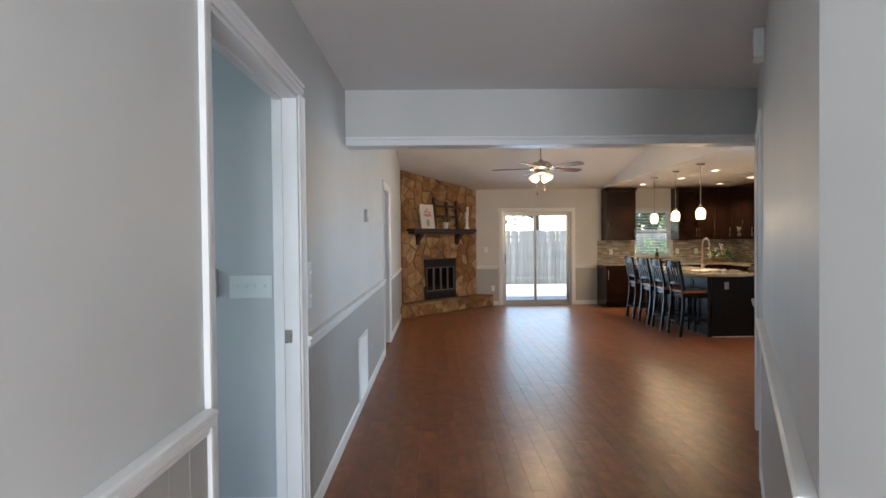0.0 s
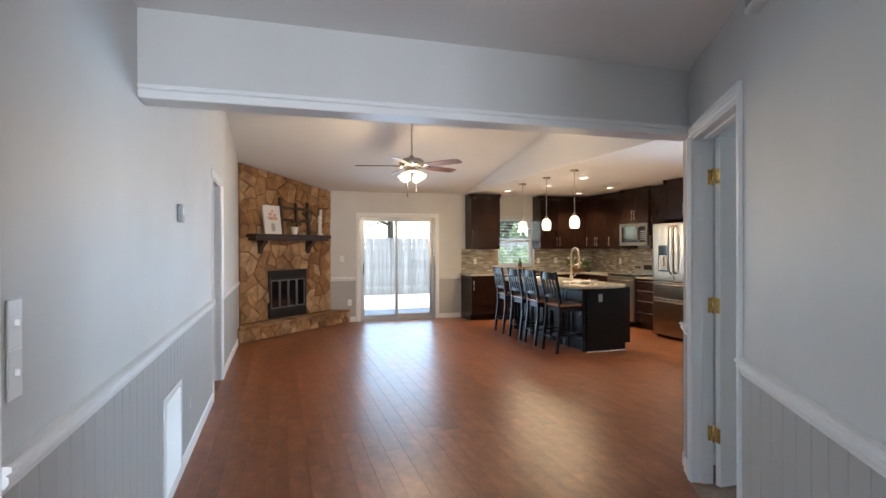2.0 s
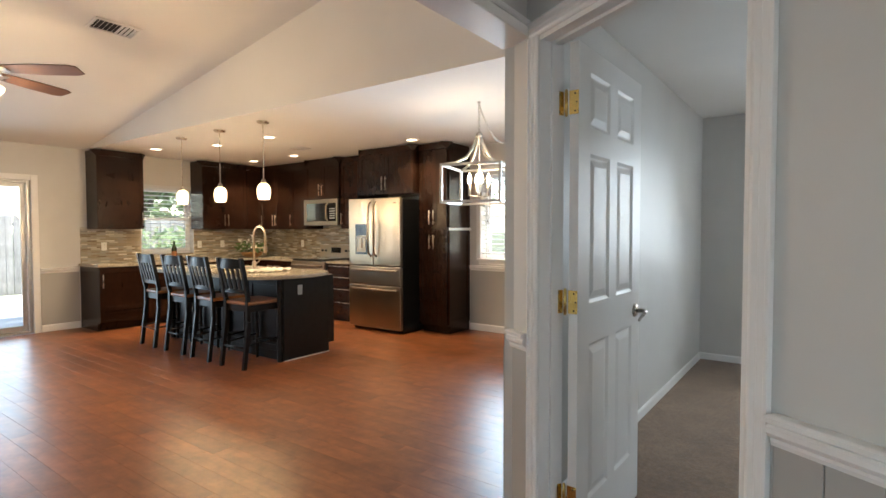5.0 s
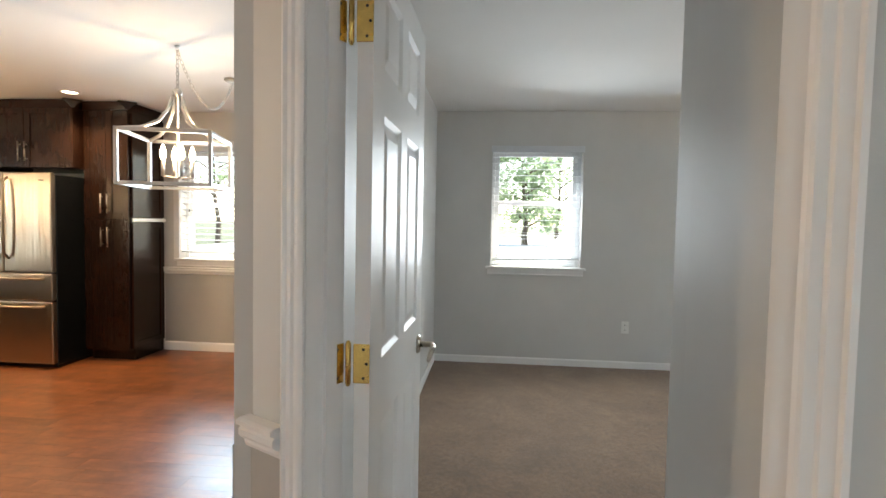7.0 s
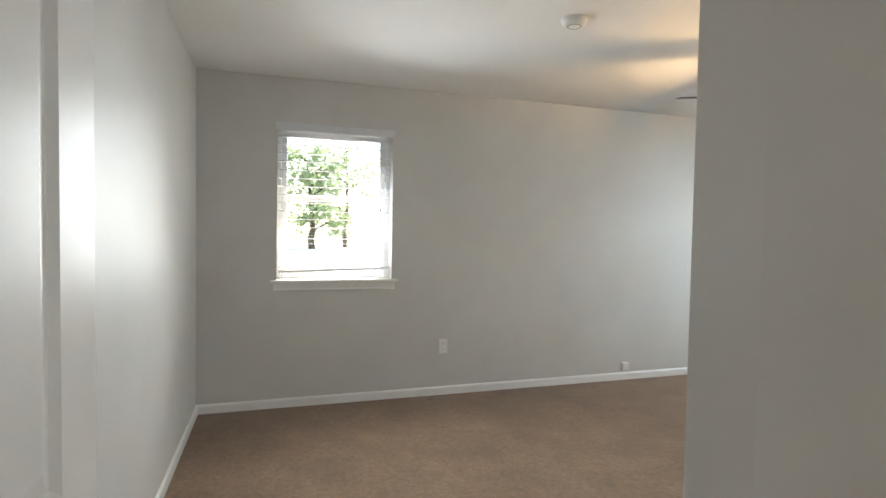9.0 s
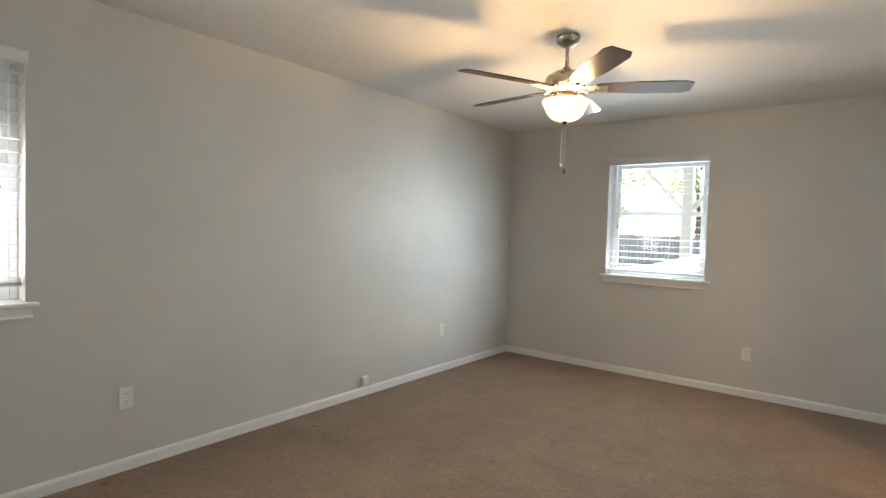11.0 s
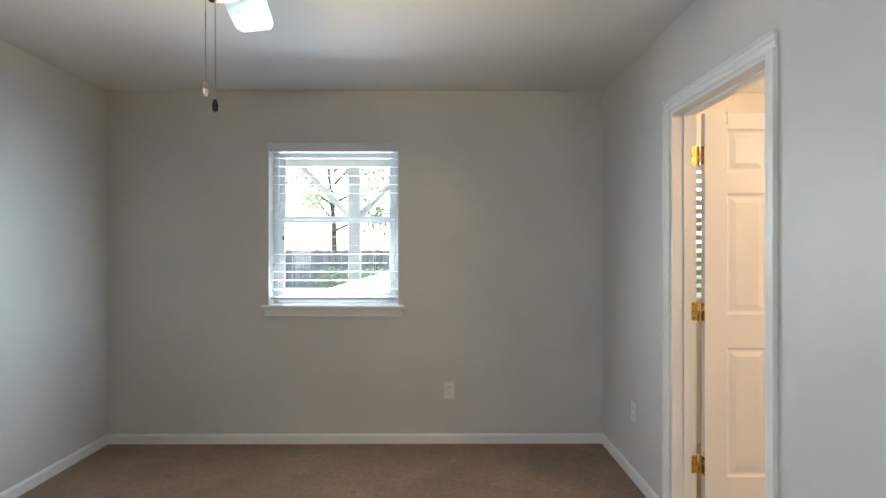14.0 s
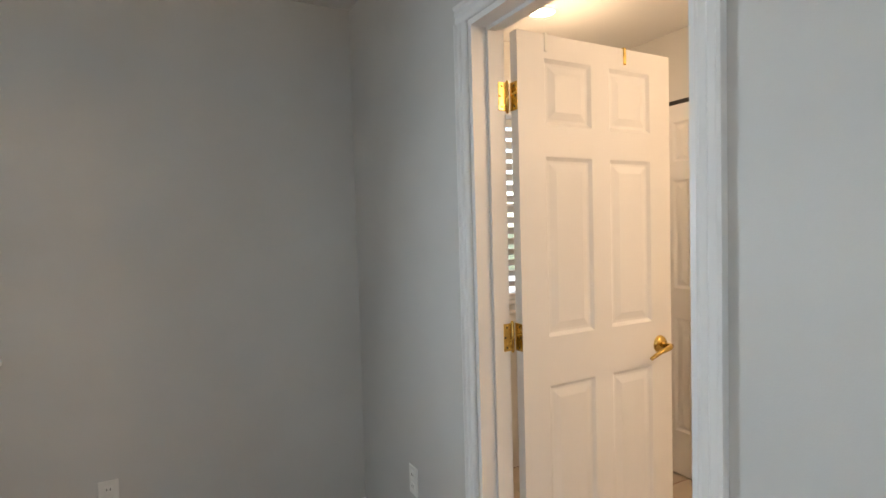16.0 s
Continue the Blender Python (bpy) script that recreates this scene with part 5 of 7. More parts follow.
for s, hgt, y in ((0.42, 0.34, 0.12), (0.34, 0.45, 0.08)):
    c = thing("candlestick", MF @ pose(s, y, MZ), "white turned candlestick with a pale candle", "candlestick", "mantel candlesticks")
    k = hgt / 0.4
    part("stick", lathe([(0, 0.0), (0.048, 0.0), (0.05, 0.012), (0.03, 0.03), (0.018, 0.06 * k), (0.028, 0.10 * k), (0.016, 0.14 * k), (0.026, 0.19 * k), (0.015, 0.23 * k), (0.034, 0.27 * k), (0.034, 0.28 * k), (0, 0.28 * k)], 18), M_CERAMIC, c, smooth=True)
    part("candle", lathe([(0, 0.28 * k), (0.027, 0.28 * k), (0.027, 0.40 * k), (0.022, 0.404 * k), (0, 0.40 * k)], 16), M_CANVAS, c, smooth=True)

# ---- kitchen ----
CT = 0.875                                           # worktop height


def granite():
    m, n, l, b = nodes("granite")
    vec = coords(n, l)
    f = noise_tex(n, l, vec, 60, 6, 0.7)
    g = noise_tex(n, l, vec, 7, 4)
    col = ramp(n, l, f, [(0.32, (0.08, 0.06, 0.045)), (0.46, (0.30, 0.25, 0.19)), (0.6, (0.48, 0.43, 0.35)), (0.75, (0.62, 0.58, 0.5))])
    l.new(mix(n, l, 0.35, col, ramp(n, l, g, [(0.3, (0.2, 0.16, 0.12)), (0.7, (0.55, 0.5, 0.42))])), b.inputs["Base Color"])
    b.inputs["Roughness"].default_value = 0.14
    return m


def mosaic():
    """Thin strip tiles of glass and stone in mixed tans and greys."""
    m, n, l, b = nodes("mosaic_tile")
    vec = coords(n, l, (1, 1, 1))
    sep, cmb = n.new("ShaderNodeSeparateXYZ"), n.new("ShaderNodeCombineXYZ")
    l.new(vec, sep.inputs[0])
    l.new(sep.outputs["X"], cmb.inputs["X"])
    l.new(sep.outputs["Z"], cmb.inputs["Y"])
    br = n.new("ShaderNodeTexBrick")
    br.inputs["Scale"].default_value = 1.0
    br.inputs["Brick Width"].default_value, br.inputs["Row Height"].default_value = 0.115, 0.022
    br.inputs["Mortar Size"].default_value = 0.0016
    br.inputs["Color1"].default_value, br.inputs["Color2"].default_value = (0, 0, 0, 1), (1, 1, 1, 1)
    br.inputs["Mortar"].default_value = (0.5, 0.5, 0.5, 1)
    br.offset = 0.37
    l.new(cmb.outputs["Vector"], br.inputs["Vector"])
    col = ramp(n, l, br.outputs["Color"], [(0.0, (0.20, 0.15, 0.10)), (0.3, (0.34, 0.28, 0.20)), (0.6, (0.30, 0.29, 0.26)), (0.85, (0.52, 0.47, 0.38)), (1.0, (0.66, 0.62, 0.54))])
    l.new(mix(n, l, br.outputs["Fac"], col, (0.36, 0.32, 0.26)), b.inputs["Base Color"])
    b.inputs["Roughness"].default_value = 0.22
    inv = n.new("ShaderNodeMath")
    inv.operation = "SUBTRACT"
    inv.inputs[0].default_value = 1.0
    l.new(br.outputs["Fac"], inv.inputs[1])
    bump(n, l, b, inv.outputs[0], 0.5, 0.003)
    return m


M_GRANITE, M_MOSAIC = granite(), mosaic()
M_LINEN = plain("linen", (0.72, 0.68, 0.62), 0.9, 0, 0.06, 60, 0.3)
CAB = "dark espresso-stained wooden "


def shaker(name, w, h, at, parent, handle=None, material=None):
    """A shaker door or drawer front, x from 0 to w and z from 0 to h, its front at y = 0.02; handle: (x, z, length, upright)."""
    bm = bmesh.new()
    r = 0.057 if min(w, h) > 0.2 else 0.035
    for lo, hi in (((0, 0, 0), (r, 0.02, h)), ((w - r, 0, 0), (w, 0.02, h)), ((r, 0, h - r), (w - r, 0.02, h)), ((r, 0, 0), (w - r, 0.02, r))):
        add_box(bm, lo, hi, 0.0018)
    add_box(bm, (r - 0.002, 0, r - 0.002), (w - r + 0.002, 0.011, h - r + 0.002))
    d = part(name, bm, material or M_CAB, parent, at=at)
    if handle:
        x, z, ln, up = handle
        a, b = ((x, z - ln / 2), (x, z + ln / 2)) if up else ((x - ln / 2, z), (x + ln / 2, z))
        hb = bmesh.new()
        add_tube(hb, [(a[0], 0.052, a[1]), (b[0], 0.052, b[1])], 0.006, 8)
        for q in (0.14, 0.86):
            px, pz = a[0] + (b[0] - a[0]) * q, a[1] + (b[1] - a[1]) * q
            add_tube(hb, [(px, 0.018, pz), (px, 0.052, pz)], 0.004, 6)
        part("handle", hb, M_NICKEL, d, "brushed steel bar handle", smooth=True)
    return d


def cabinet(name, at, w, depth, z0, z1, label, fronts, toe=0.0, group="kitchen cabinets"):
    """A cabinet unit whose back is at y = 0 and whose front looks to +y; fronts: (x0, x1, z0, z1, handle)."""
    c = thing(name, at, label, "cabinet", group)
    bm = bmesh.new()
    add_box(bm, (0.001, 0.002, z0 + toe), (w - 0.001, depth, z1), 0.001)
    if toe:
        add_box(bm, (0.001, 0.002, z0), (w - 0.001, depth - 0.07, z0 + toe))
    part("body", bm, M_CAB, c)
    for x0, x1, a, b, hd in fronts:
        shaker("door" if b - a > 0.3 else "drawer", x1 - x0 - 0.004, b - a - 0.004, pose(x0 + 0.002, depth + 0.0005, a + 0.002), c, hd)
    return c


def pair(x0, x1, z0, z1, low=True):
    """Two doors with their handles side by side, at the bottom for wall units."""
    m = (x0 + x1) / 2
    w, h = m - x0, z1 - z0
    hz = 0.14 if low else h - 0.16
    return [(x0, m, z0, z1, (w - 0.035, hz, 0.18, True)), (m, x1, z0, z1, (0.03, hz, 0.18, True))]


def one(x0, x1, z0, z1, right=True, low=True):
    w, h = x1 - x0, z1 - z0
    return [(x0, x1, z0, z1, ((w - 0.035) if right else 0.03, 0.14 if low else h - 0.16, 0.18, True))]


def crown(name, pts, z, parent, sides):
    """Crown moulding: a flaring strip along each side (p0, p1) of a cabinet's top, looking left of its way."""
    for p0, p1 in sides:
        m, ln = along(p0, p1)
        part("crown", moulding([(0, 0), (0.012, 0), (0.018, 0.02), (0.045, 0.055), (0.055, 0.06), (0.055, 0.075), (0, 0.075)], ln, m @ pose(0, 0, z), -1.0), M_CAB, parent)


def back_at(x):
    return pose(x, YB - 0.001, 0, 0, 0, 180)


def east_at(y):
    return pose(XE - 0.001, y, 0, 0, 0, 90)


# wall units: their x runs towards -x on the back wall and +y on the east wall
UT, UB, UD = 2.335, 1.345, 0.33
u1 = cabinet("wall_cabinet", back_at(4.745), 0.60, UD, UB, UT, CAB + "wall cabinet beside the kitchen window", one(0, 0.60, UB, UT, False))
u2 = cabinet("wall_cabinet", back_at(6.40), 0.78, UD, UB, UT, CAB + "wall cabinet beside the kitchen window", pair(0, 0.78, UB, UT))
u3 = cabinet("wall_cabinet", back_at(7.02), 0.615, UD, UB, UT, CAB + "corner wall cabinet", one(0.33, 0.615, UB, UT, False))
u4 = cabinet("wall_cabinet", east_at(9.88), 1.20, UD, UB, UT, CAB + "wall cabinet next to the microwave", one(0, 0.40, UB, UT, True) + pair(0.40, 1.20, UB, UT))
u5 = cabinet("wall_cabinet", east_at(9.10), 0.77, UD + 0.03, 1.80, 2.345, CAB + "short wall cabinet over the microwave", pair(0, 0.77, 1.80, 2.345))
u6 = cabinet("wall_cabinet", east_at(8.48), 0.615, UD, UB, UT, CAB + "narrow wall cabinet beside the fridge", one(0, 0.615, UB, UT, True))
u7 = cabinet("wall_cabinet", east_at(7.475), 0.97, 0.60, 1.80, 2.345, CAB + "deep cabinet above the refrigerator", pair(0, 0.97, 1.80, 2.345))
for u, w, d, z in ((u1, 0.60, UD, UT), (u2, 0.78, UD, UT), (u3, 0.615, UD, UT), (u4, 1.20, UD, UT), (u5, 0.77, UD + 0.03, 2.345), (u6, 0.615, UD, UT), (u7, 0.97, 0.60, 2.345)):
    ends = [((w, d + 0.02), (0, d + 0.02))]
    if u in (u1, u2, u5, u7):
        ends += [((w, 0.0), (w, d + 0.02)), ((0, d + 0.02), (0, 0.0))]
    crown("crown", None, z, u, ends)

# pantry and the fridge's side panel
pan = cabinet("pantry_cabinet", east_at(7.02), 0.44, 0.50, 0.0, 2.345, CAB + "tall pantry cabinet with four doors", pair(0, 0.44, 1.34, 2.335) + pair(0, 0.44, 0.11, 1.33, False), 0.10)
crown("crown", None, 2.345, pan, [((0.44, 0.52), (0, 0.52)), ((0, 0.52), (0, 0.0))])
for a, b in ((0.12, 1.31), (1.36, 2.32)):
    shaker("side_panel", 0.47, b - a, pose(-0.0005, 0.015, a, 0, 0, 90), pan)
part("side_band", box((-0.028, 0.0, 1.318), (-0.021, 0.5, 1.352), 0.002), M_WHITEPLASTIC, pan, "pale strip across the side")
cabinet("fridge_panel", east_at(8.445), 0.03, 0.62, 0.0, 2.34, CAB + "tall panel beside the refrigerator", [])

# base units
B_T = CT - 0.035
cabinet("base_cabinet", back_at(4.66), 0.61, 0.60, 0.0, B_T, CAB + "base cabinet at the worktop's end", one(0, 0.61, 0.26, B_T - 0.02, True, False) + [(0, 0.61, 0.11, 0.25, None)], 0.10)
cabinet("base_cabinet", back_at(5.80), 1.14, 0.60, 0.0, B_T, CAB + "base cabinet under the kitchen window", pair(0, 1.14, 0.11, 0.68, False) + [(0, 0.57, 0.69, B_T - 0.005, (0.285, 0.06, 0.16, False)), (0.57, 1.14, 0.69, B_T - 0.005, (0.285, 0.06, 0.16, False))], 0.10)
cabinet("base_cabinet", back_at(7.01), 1.20, 0.60, 0.0, B_T, CAB + "corner base cabinet", [(0.62, 1.20, 0.11, 0.68, None), (0.62, 1.20, 0.69, B_T - 0.005, (0.3, 0.06, 0.16, False))], 0.10)
cabinet("base_cabinet", east_at(9.88), 0.92, 0.60, 0.0, B_T, CAB + "base cabinet beside the range", pair(0, 0.92, 0.11, 0.68, False) + [(0, 0.92, 0.69, B_T - 0.005, (0.46, 0.06, 0.3, False))], 0.10)
zs = [0.11, 0.32, 0.51, 0.68, B_T - 0.003]
cabinet("drawer_cabinet", east_at(8.48), 0.615, 0.60, 0.0, B_T, CAB + "stack of four drawers beside the range", [(0, 0.615, zs[i], zs[i + 1], (0.3, (zs[i + 1] - zs[i]) - 0.035, 0.5, False)) for i in range(4)], 0.10)


def worktop(name, outline, label):
    bm = prism(outline, CT - 0.034, CT)
    es = [e for e in bm.edges if abs(e.verts[0].co.z - e.verts[1].co.z) < 1e-6]
    bmesh.ops.bevel(bm, geom=es, offset=0.007, segments=2, affect="EDGES")
    return whole(name, bm, M_GRANITE, label, "worktop")


worktop("worktop", [(4.03, YB - 0.008), (4.03, 10.79), (6.37, 10.79), (6.37, 9.88), (XE - 0.008, 9.88), (XE - 0.008, YB - 0.008)], "speckled tan granite worktop on the base cabinets")
worktop("worktop", [(6.37, 8.48), (XE - 0.008, 8.48), (XE - 0.008, 9.095), (6.37, 9.095)], "speckled tan granite worktop on the drawer stack")
whole("backsplash_wall", slab(XE - 4.06, CT + 0.001, UB + 0.02, 0.006, [(XE - KW[1], XE - KW[0], KW[2] - 0.0, 2.1)]), M_MOSAIC, "mosaic backsplash of thin tan and grey strip tiles", "backsplash", along((XE, YB - 0.0065), (4.06, YB - 0.0065))[0], kind="structure")
whole("backsplash_wall", slab(YB - 0.008 - 8.48, CT + 0.001, UB + 0.02, 0.006), M_MOSAIC, "mosaic backsplash of thin tan and grey strip tiles", "backsplash", along((XE - 0.0065, 8.48), (XE - 0.0065, YB - 0.008))[0], kind="structure")
for x in (6.15, 5.75, 4.35):
    plate("wall_outlet", MB @ pose(0, 0.0075, 0), XE - x, 1.10, "pale double socket on the mosaic backsplash", "socket")
plate("wall_outlet", ME @ pose(0, 0.0075, 0), 10.4 + 1.7, 1.10, "pale double socket on the mosaic backsplash", "socket")

# refrigerator: french doors over two drawers, front looking to -x
fr = thing("refrigerator", pose(6.99, 7.482, 0, 0, 0, 90), "stainless steel french-door refrigerator with two freezer drawers", "refrigerator")
FW, FD, FH = 0.905, 0.78, 1.735
# black body: the shadow beside the pantry is put into its colour
part("body", box((0.006, 0.0, 0.03), (FW - 0.006, FD, FH - 0.015), 0.006), M_BLACK, fr, "cabinet body, coloured dark for the shade in its gap")
part("kick_plate", box((0.02, 0.05, 0.002), (FW - 0.02, FD - 0.02, 0.05), 0.003), M_DARKMETAL, fr)
for nm, a, b, c, d in (("french_door", 0.0, FW / 2 - 0.002, 0.86, FH), ("french_door", FW / 2 + 0.002, FW, 0.86, FH), ("freezer_drawer", 0.0, FW, 0.612, 0.852), ("freezer_drawer", 0.0, FW, 0.05, 0.604)):
    bm = bmesh.new()
    add_box(bm, (a, FD + 0.004, c), (b, FD + 0.062, d), 0.012, 3)
    dr = part(nm, bm, M_STEEL, fr, smooth=False)
    if nm == "french_door":
        x = b - 0.045 if a == 0 else a + 0.045
        part("handle", tube([(x, FD + 0.06, 0.98), (x, FD + 0.105, 1.02), (x, FD + 0.118, 1.20), (x, FD + 0.12, 1.35), (x, FD + 0.118, 1.50), (x, FD + 0.105, 1.65), (x, FD + 0.06, 1.69)], 0.012, 10), M_STEEL, dr, smooth=True)
    else:
        z = d - 0.045
        part("handle", tube([(0.07, FD + 0.06, z), (0.09, FD + 0.10, z), (FW / 2, FD + 0.112, z), (FW - 0.09, FD + 0.10, z), (FW - 0.07, FD + 0.06, z)], 0.012, 10), M_STEEL, dr, smooth=True)
dp = part("dispenser", box((FW - 0.34, FD + 0.0605, 1.005), (FW - 0.13, FD + 0.066, 1.40), 0.004), M_DARKGLASS, fr, "dark ice and water dispenser")
part("dispenser_niche", box((FW - 0.325, FD + 0.064, 1.03), (FW - 0.145, FD + 0.068, 1.25), 0.002), M_GREYPLASTIC, dp)
part("paddle", box((FW - 0.26, FD + 0.066, 1.09), (FW - 0.21, FD + 0.085, 1.22), 0.004), M_STEEL, dp)
part("badge", box((0.06, FD + 0.0615, 1.66), (0.11, FD + 0.0635, 1.672), 0.001), M_DARKMETAL, fr)

# over-the-range microwave
mwv = thing("microwave", pose(XE - 0.01, 9.105, 1.40, 0, 0, 90), "stainless steel microwave under the short cabinet", "microwave")
part("body", box((0, 0, 0.0), (0.76, 0.37, 0.395), 0.004), M_DARKMETAL, mwv)
mf = bmesh.new()
for lo, hi in (((0.0, 0.372, 0.0), (0.76, 0.405, 0.06)), ((0.0, 0.372, 0.335), (0.76, 0.405, 0.395)), ((0.70, 0.372, 0.06), (0.76, 0.405, 0.335)), ((0.0, 0.372, 0.06), (0.03, 0.405, 0.335))):
    add_box(mf, lo, hi, 0.004)
part("front_frame", mf, M_STEEL, mwv)
part("window", box((0.21, 0.374, 0.06), (0.70, 0.400, 0.335)), M_DARKGLASS, mwv)
part("control_panel", box((0.03, 0.374, 0.06), (0.20, 0.401, 0.335)), M_DARKGLASS, mwv)
part("handle", tube([(0.215, 0.40, 0.07), (0.205, 0.44, 0.10), (0.20, 0.45, 0.20), (0.205, 0.44, 0.30), (0.215, 0.40, 0.33)], 0.011, 8), M_STEEL, mwv, smooth=True)
for i in range(5):
    part("button_row", box((0.05, 0.4008, 0.10 + i * 0.035), (0.175, 0.4022, 0.115 + i * 0.035)), M_GREYPLASTIC, mwv)

# range
rg = thing("range", pose(XE - 0.02, 9.105, 0.0, 0, 0, 90), "stainless steel electric range with a raised control panel", "range")
part("body", box((0.0, 0.0, 0.09), (0.76, 0.62, 0.885), 0.003), M_DARKMETAL, rg)
part("cooktop", box((0.0, 0.05, 0.885), (0.76, 0.65, 0.897), 0.003), M_DARKGLASS, rg)
part("back_panel", box((0.0, 0.0, 0.885), (0.76, 0.07, 1.09), 0.008, 2), M_STEEL, rg)
part("clock_display", box((0.27, 0.069, 0.965), (0.49, 0.073, 1.05)), M_DARKGLASS, rg)
for x in (0.07, 0.15, 0.61, 0.69):
    part("knob", lathe([(0, 0.024), (0.017, 0.022), (0.02, 0.0)], 14, pose(x, 0.07, 1.0, -90)), M_DARKMETAL, rg, smooth=True)
part("oven_door", box((0.01, 0.622, 0.24), (0.75, 0.655, 0.86), 0.005), M_STEEL, rg)
part("oven_window", box((0.12, 0.654, 0.36), (0.64, 0.658, 0.70)), M_DARKGLASS, rg)
part("handle", tube([(0.06, 0.65, 0.80), (0.07, 0.70, 0.80), (0.69, 0.70, 0.80), (0.70, 0.65, 0.80)], 0.012, 8), M_STEEL, rg, smooth=True)
part("storage_drawer", box((0.01, 0.622, 0.10), (0.75, 0.65, 0.23), 0.005), M_STEEL, rg)
for x, y, r in ((0.2, 0.25, 0.09), (0.56, 0.25, 0.075), (0.2, 0.48, 0.075), (0.56, 0.48, 0.1)):
    part("burner_ring", lathe([(r - 0.004, 0.8975), (r, 0.8985), (r + 0.004, 0.8975)], 24, pose(x, y, 0)), M_GREYPLASTIC, rg)

# island
isl = thing("kitchen_island", pose(0, 0, 0), "black-stained kitchen island with panelled sides", "island")
IX0, IX1, IY0, IY1 = 4.47, 5.12, 7.58, 9.78
ib = bmesh.new()
add_box(ib, (IX0, IY0, 0.0), (IX1 - 0.07, IY1, B_T), 0.002)
add_box(ib, (IX1 - 0.071, IY0, 0.10), (IX1, IY1, B_T), 0.002)
part("body", ib, M_BLACK, isl)
part("end_panel", box((IX0 - 0.012, IY0 - 0.018, 0.004), (IX1 - 0.075, IY0 - 0.0005, B_T), 0.002), M_BLACK, isl)
part("end_panel", box((IX1 - 0.076, IY0 - 0.018, 0.10), (IX1, IY0 - 0.0005, B_T), 0.002), M_BLACK, isl)
for i in range(4):
    shaker("back_panel", 0.53, B_T - 0.12, pose(IX0 - 0.0005, IY0 + 0.02 + i * 0.545, 0.1, 0, 0, 90), isl, None, M_BLACK)
part("shoe_moulding", box((IX0 - 0.012, IY0 - 0.026, 0.001), (IX1 - 0.07, IY0 - 0.0185, 0.012), 0.002), M_TRIM, isl, "pale strip along the floor")
for x, y in ((IX0 - 0.03, IY0 + 0.02), (IX0 - 0.03, IY1 - 0.06)):
    part("turned_post", lathe([(0.03, 0.0), (0.03, 0.10), (0.022, 0.12), (0.032, 0.18), (0.02, 0.26), (0.03, 0.42), (0.02, 0.56), (0.032, 0.62), (0.022, 0.66), (0.03, 0.70), (0.03, B_T)], 16, pose(x, y, 0)), M_BLACK, isl, smooth=True)
part("wall_plate", box((IX0 + 0.16, IY0 - 0.024, 0.66), (IX0 + 0.22, IY0 - 0.0182, 0.76), 0.002), M_GREYPLASTIC, isl, "grey socket plate on the end panel")
arc = [(4.64 + 0.52 * math.cos(t), 7.80 - 0.38 * math.sin(t)) for t in [i * math.pi / 18 for i in range(19)]]
worktop("island_worktop", arc + [(4.12, 9.82), (5.16, 9.82)], "speckled tan granite worktop with a rounded end on the island")
# sink faucet with a sprung arch
fa = thing("faucet", pose(4.92, 8.72, CT), "tall brushed steel arched kitchen faucet", "faucet")
part("base", lathe([(0, 0), (0.03, 0), (0.03, 0.006), (0.024, 0.012), (0.024, 0.07), (0.016, 0.08), (0, 0.08)], 16), M_STEEL, fa, smooth=True)
part("neck", tube([(0, 0, 0.06), (0, 0, 0.38)] + [(0.0, -0.11 + 0.11 * math.cos(t), 0.38 + 0.11 * math.sin(t)) for t in [i * math.pi / 10 for i in range(1, 11)]] + [(0, -0.22, 0.28)], 0.015, 10), M_STEEL, fa, smooth=True)
part("spray_head", lathe([(0, 0.0), (0.02, 0.0), (0.022, 0.05), (0.016, 0.10), (0, 0.10)], 14, pose(0, -0.22, 0.18)), M_STEEL, fa, smooth=True)
part("support_arm", tube([(0, 0, 0.24), (0, -0.22, 0.24)], 0.006, 6), M_STEEL, fa)
part("lever", tube([(0.02, 0, 0.05), (0.06, 0.0, 0.07), (0.09, 0, 0.10)], 0.007, 8), M_STEEL, fa)
sink = bmesh.new()
for lo, hi in (((4.60, 8.42, CT + 0.0005), (4.98, 8.44, CT + 0.004)), ((4.60, 9.06, CT + 0.0005), (4.98, 9.08, CT + 0.004)), ((4.60, 8.44, CT + 0.0005), (4.62, 9.06, CT + 0.004)), ((4.96, 8.44, CT + 0.0005), (4.98, 9.06, CT + 0.004))):
    add_box(sink, lo, hi, 0.001)
whole("sink_rim", sink, M_STEEL, "thin steel rim of the island sink", "sink")


def cloth(w, d, at, seed, label):
    r = random.Random(seed)
    bm = bmesh.new()
    n = 14
    grid = [[bm.verts.new(((i / n - 0.5) * w + 0.02 * math.sin(j * 0.7), (j / n - 0.5) * d + 0.015 * math.sin(i * 0.9), 0.012 + 0.022 * abs(math.sin(i * 0.55 + r.random() * 0.4)) + 0.016 * abs(math.sin(j * 0.8 + i * 0.2)))) for j in range(n + 1)] for i in range(n + 1)]
    for i in range(n):
        for j in range(n):
            bm.faces.new((grid[i][j], grid[i + 1][j], grid[i + 1][j + 1], grid[i][j + 1]))
    bmesh.ops.solidify(bm, geom=bm.faces[:], thickness=0.012)
    z = min(v.co.z for v in bm.verts)
    for v in bm.verts:
        v.co.z -= z
    return whole("folded_towel", bm, M_LINEN, label, "towel", at, smooth=True)


cloth(0.42, 0.30, pose(4.66, 8.05, CT + 0.001, 0, 0, 25), 2, "rumpled cream linen towel on the island worktop")
cloth(0.36, 0.26, pose(4.45, 9.2, CT + 0.001, 0, 0, -10), 7, "folded cream linen cloth on the island worktop")

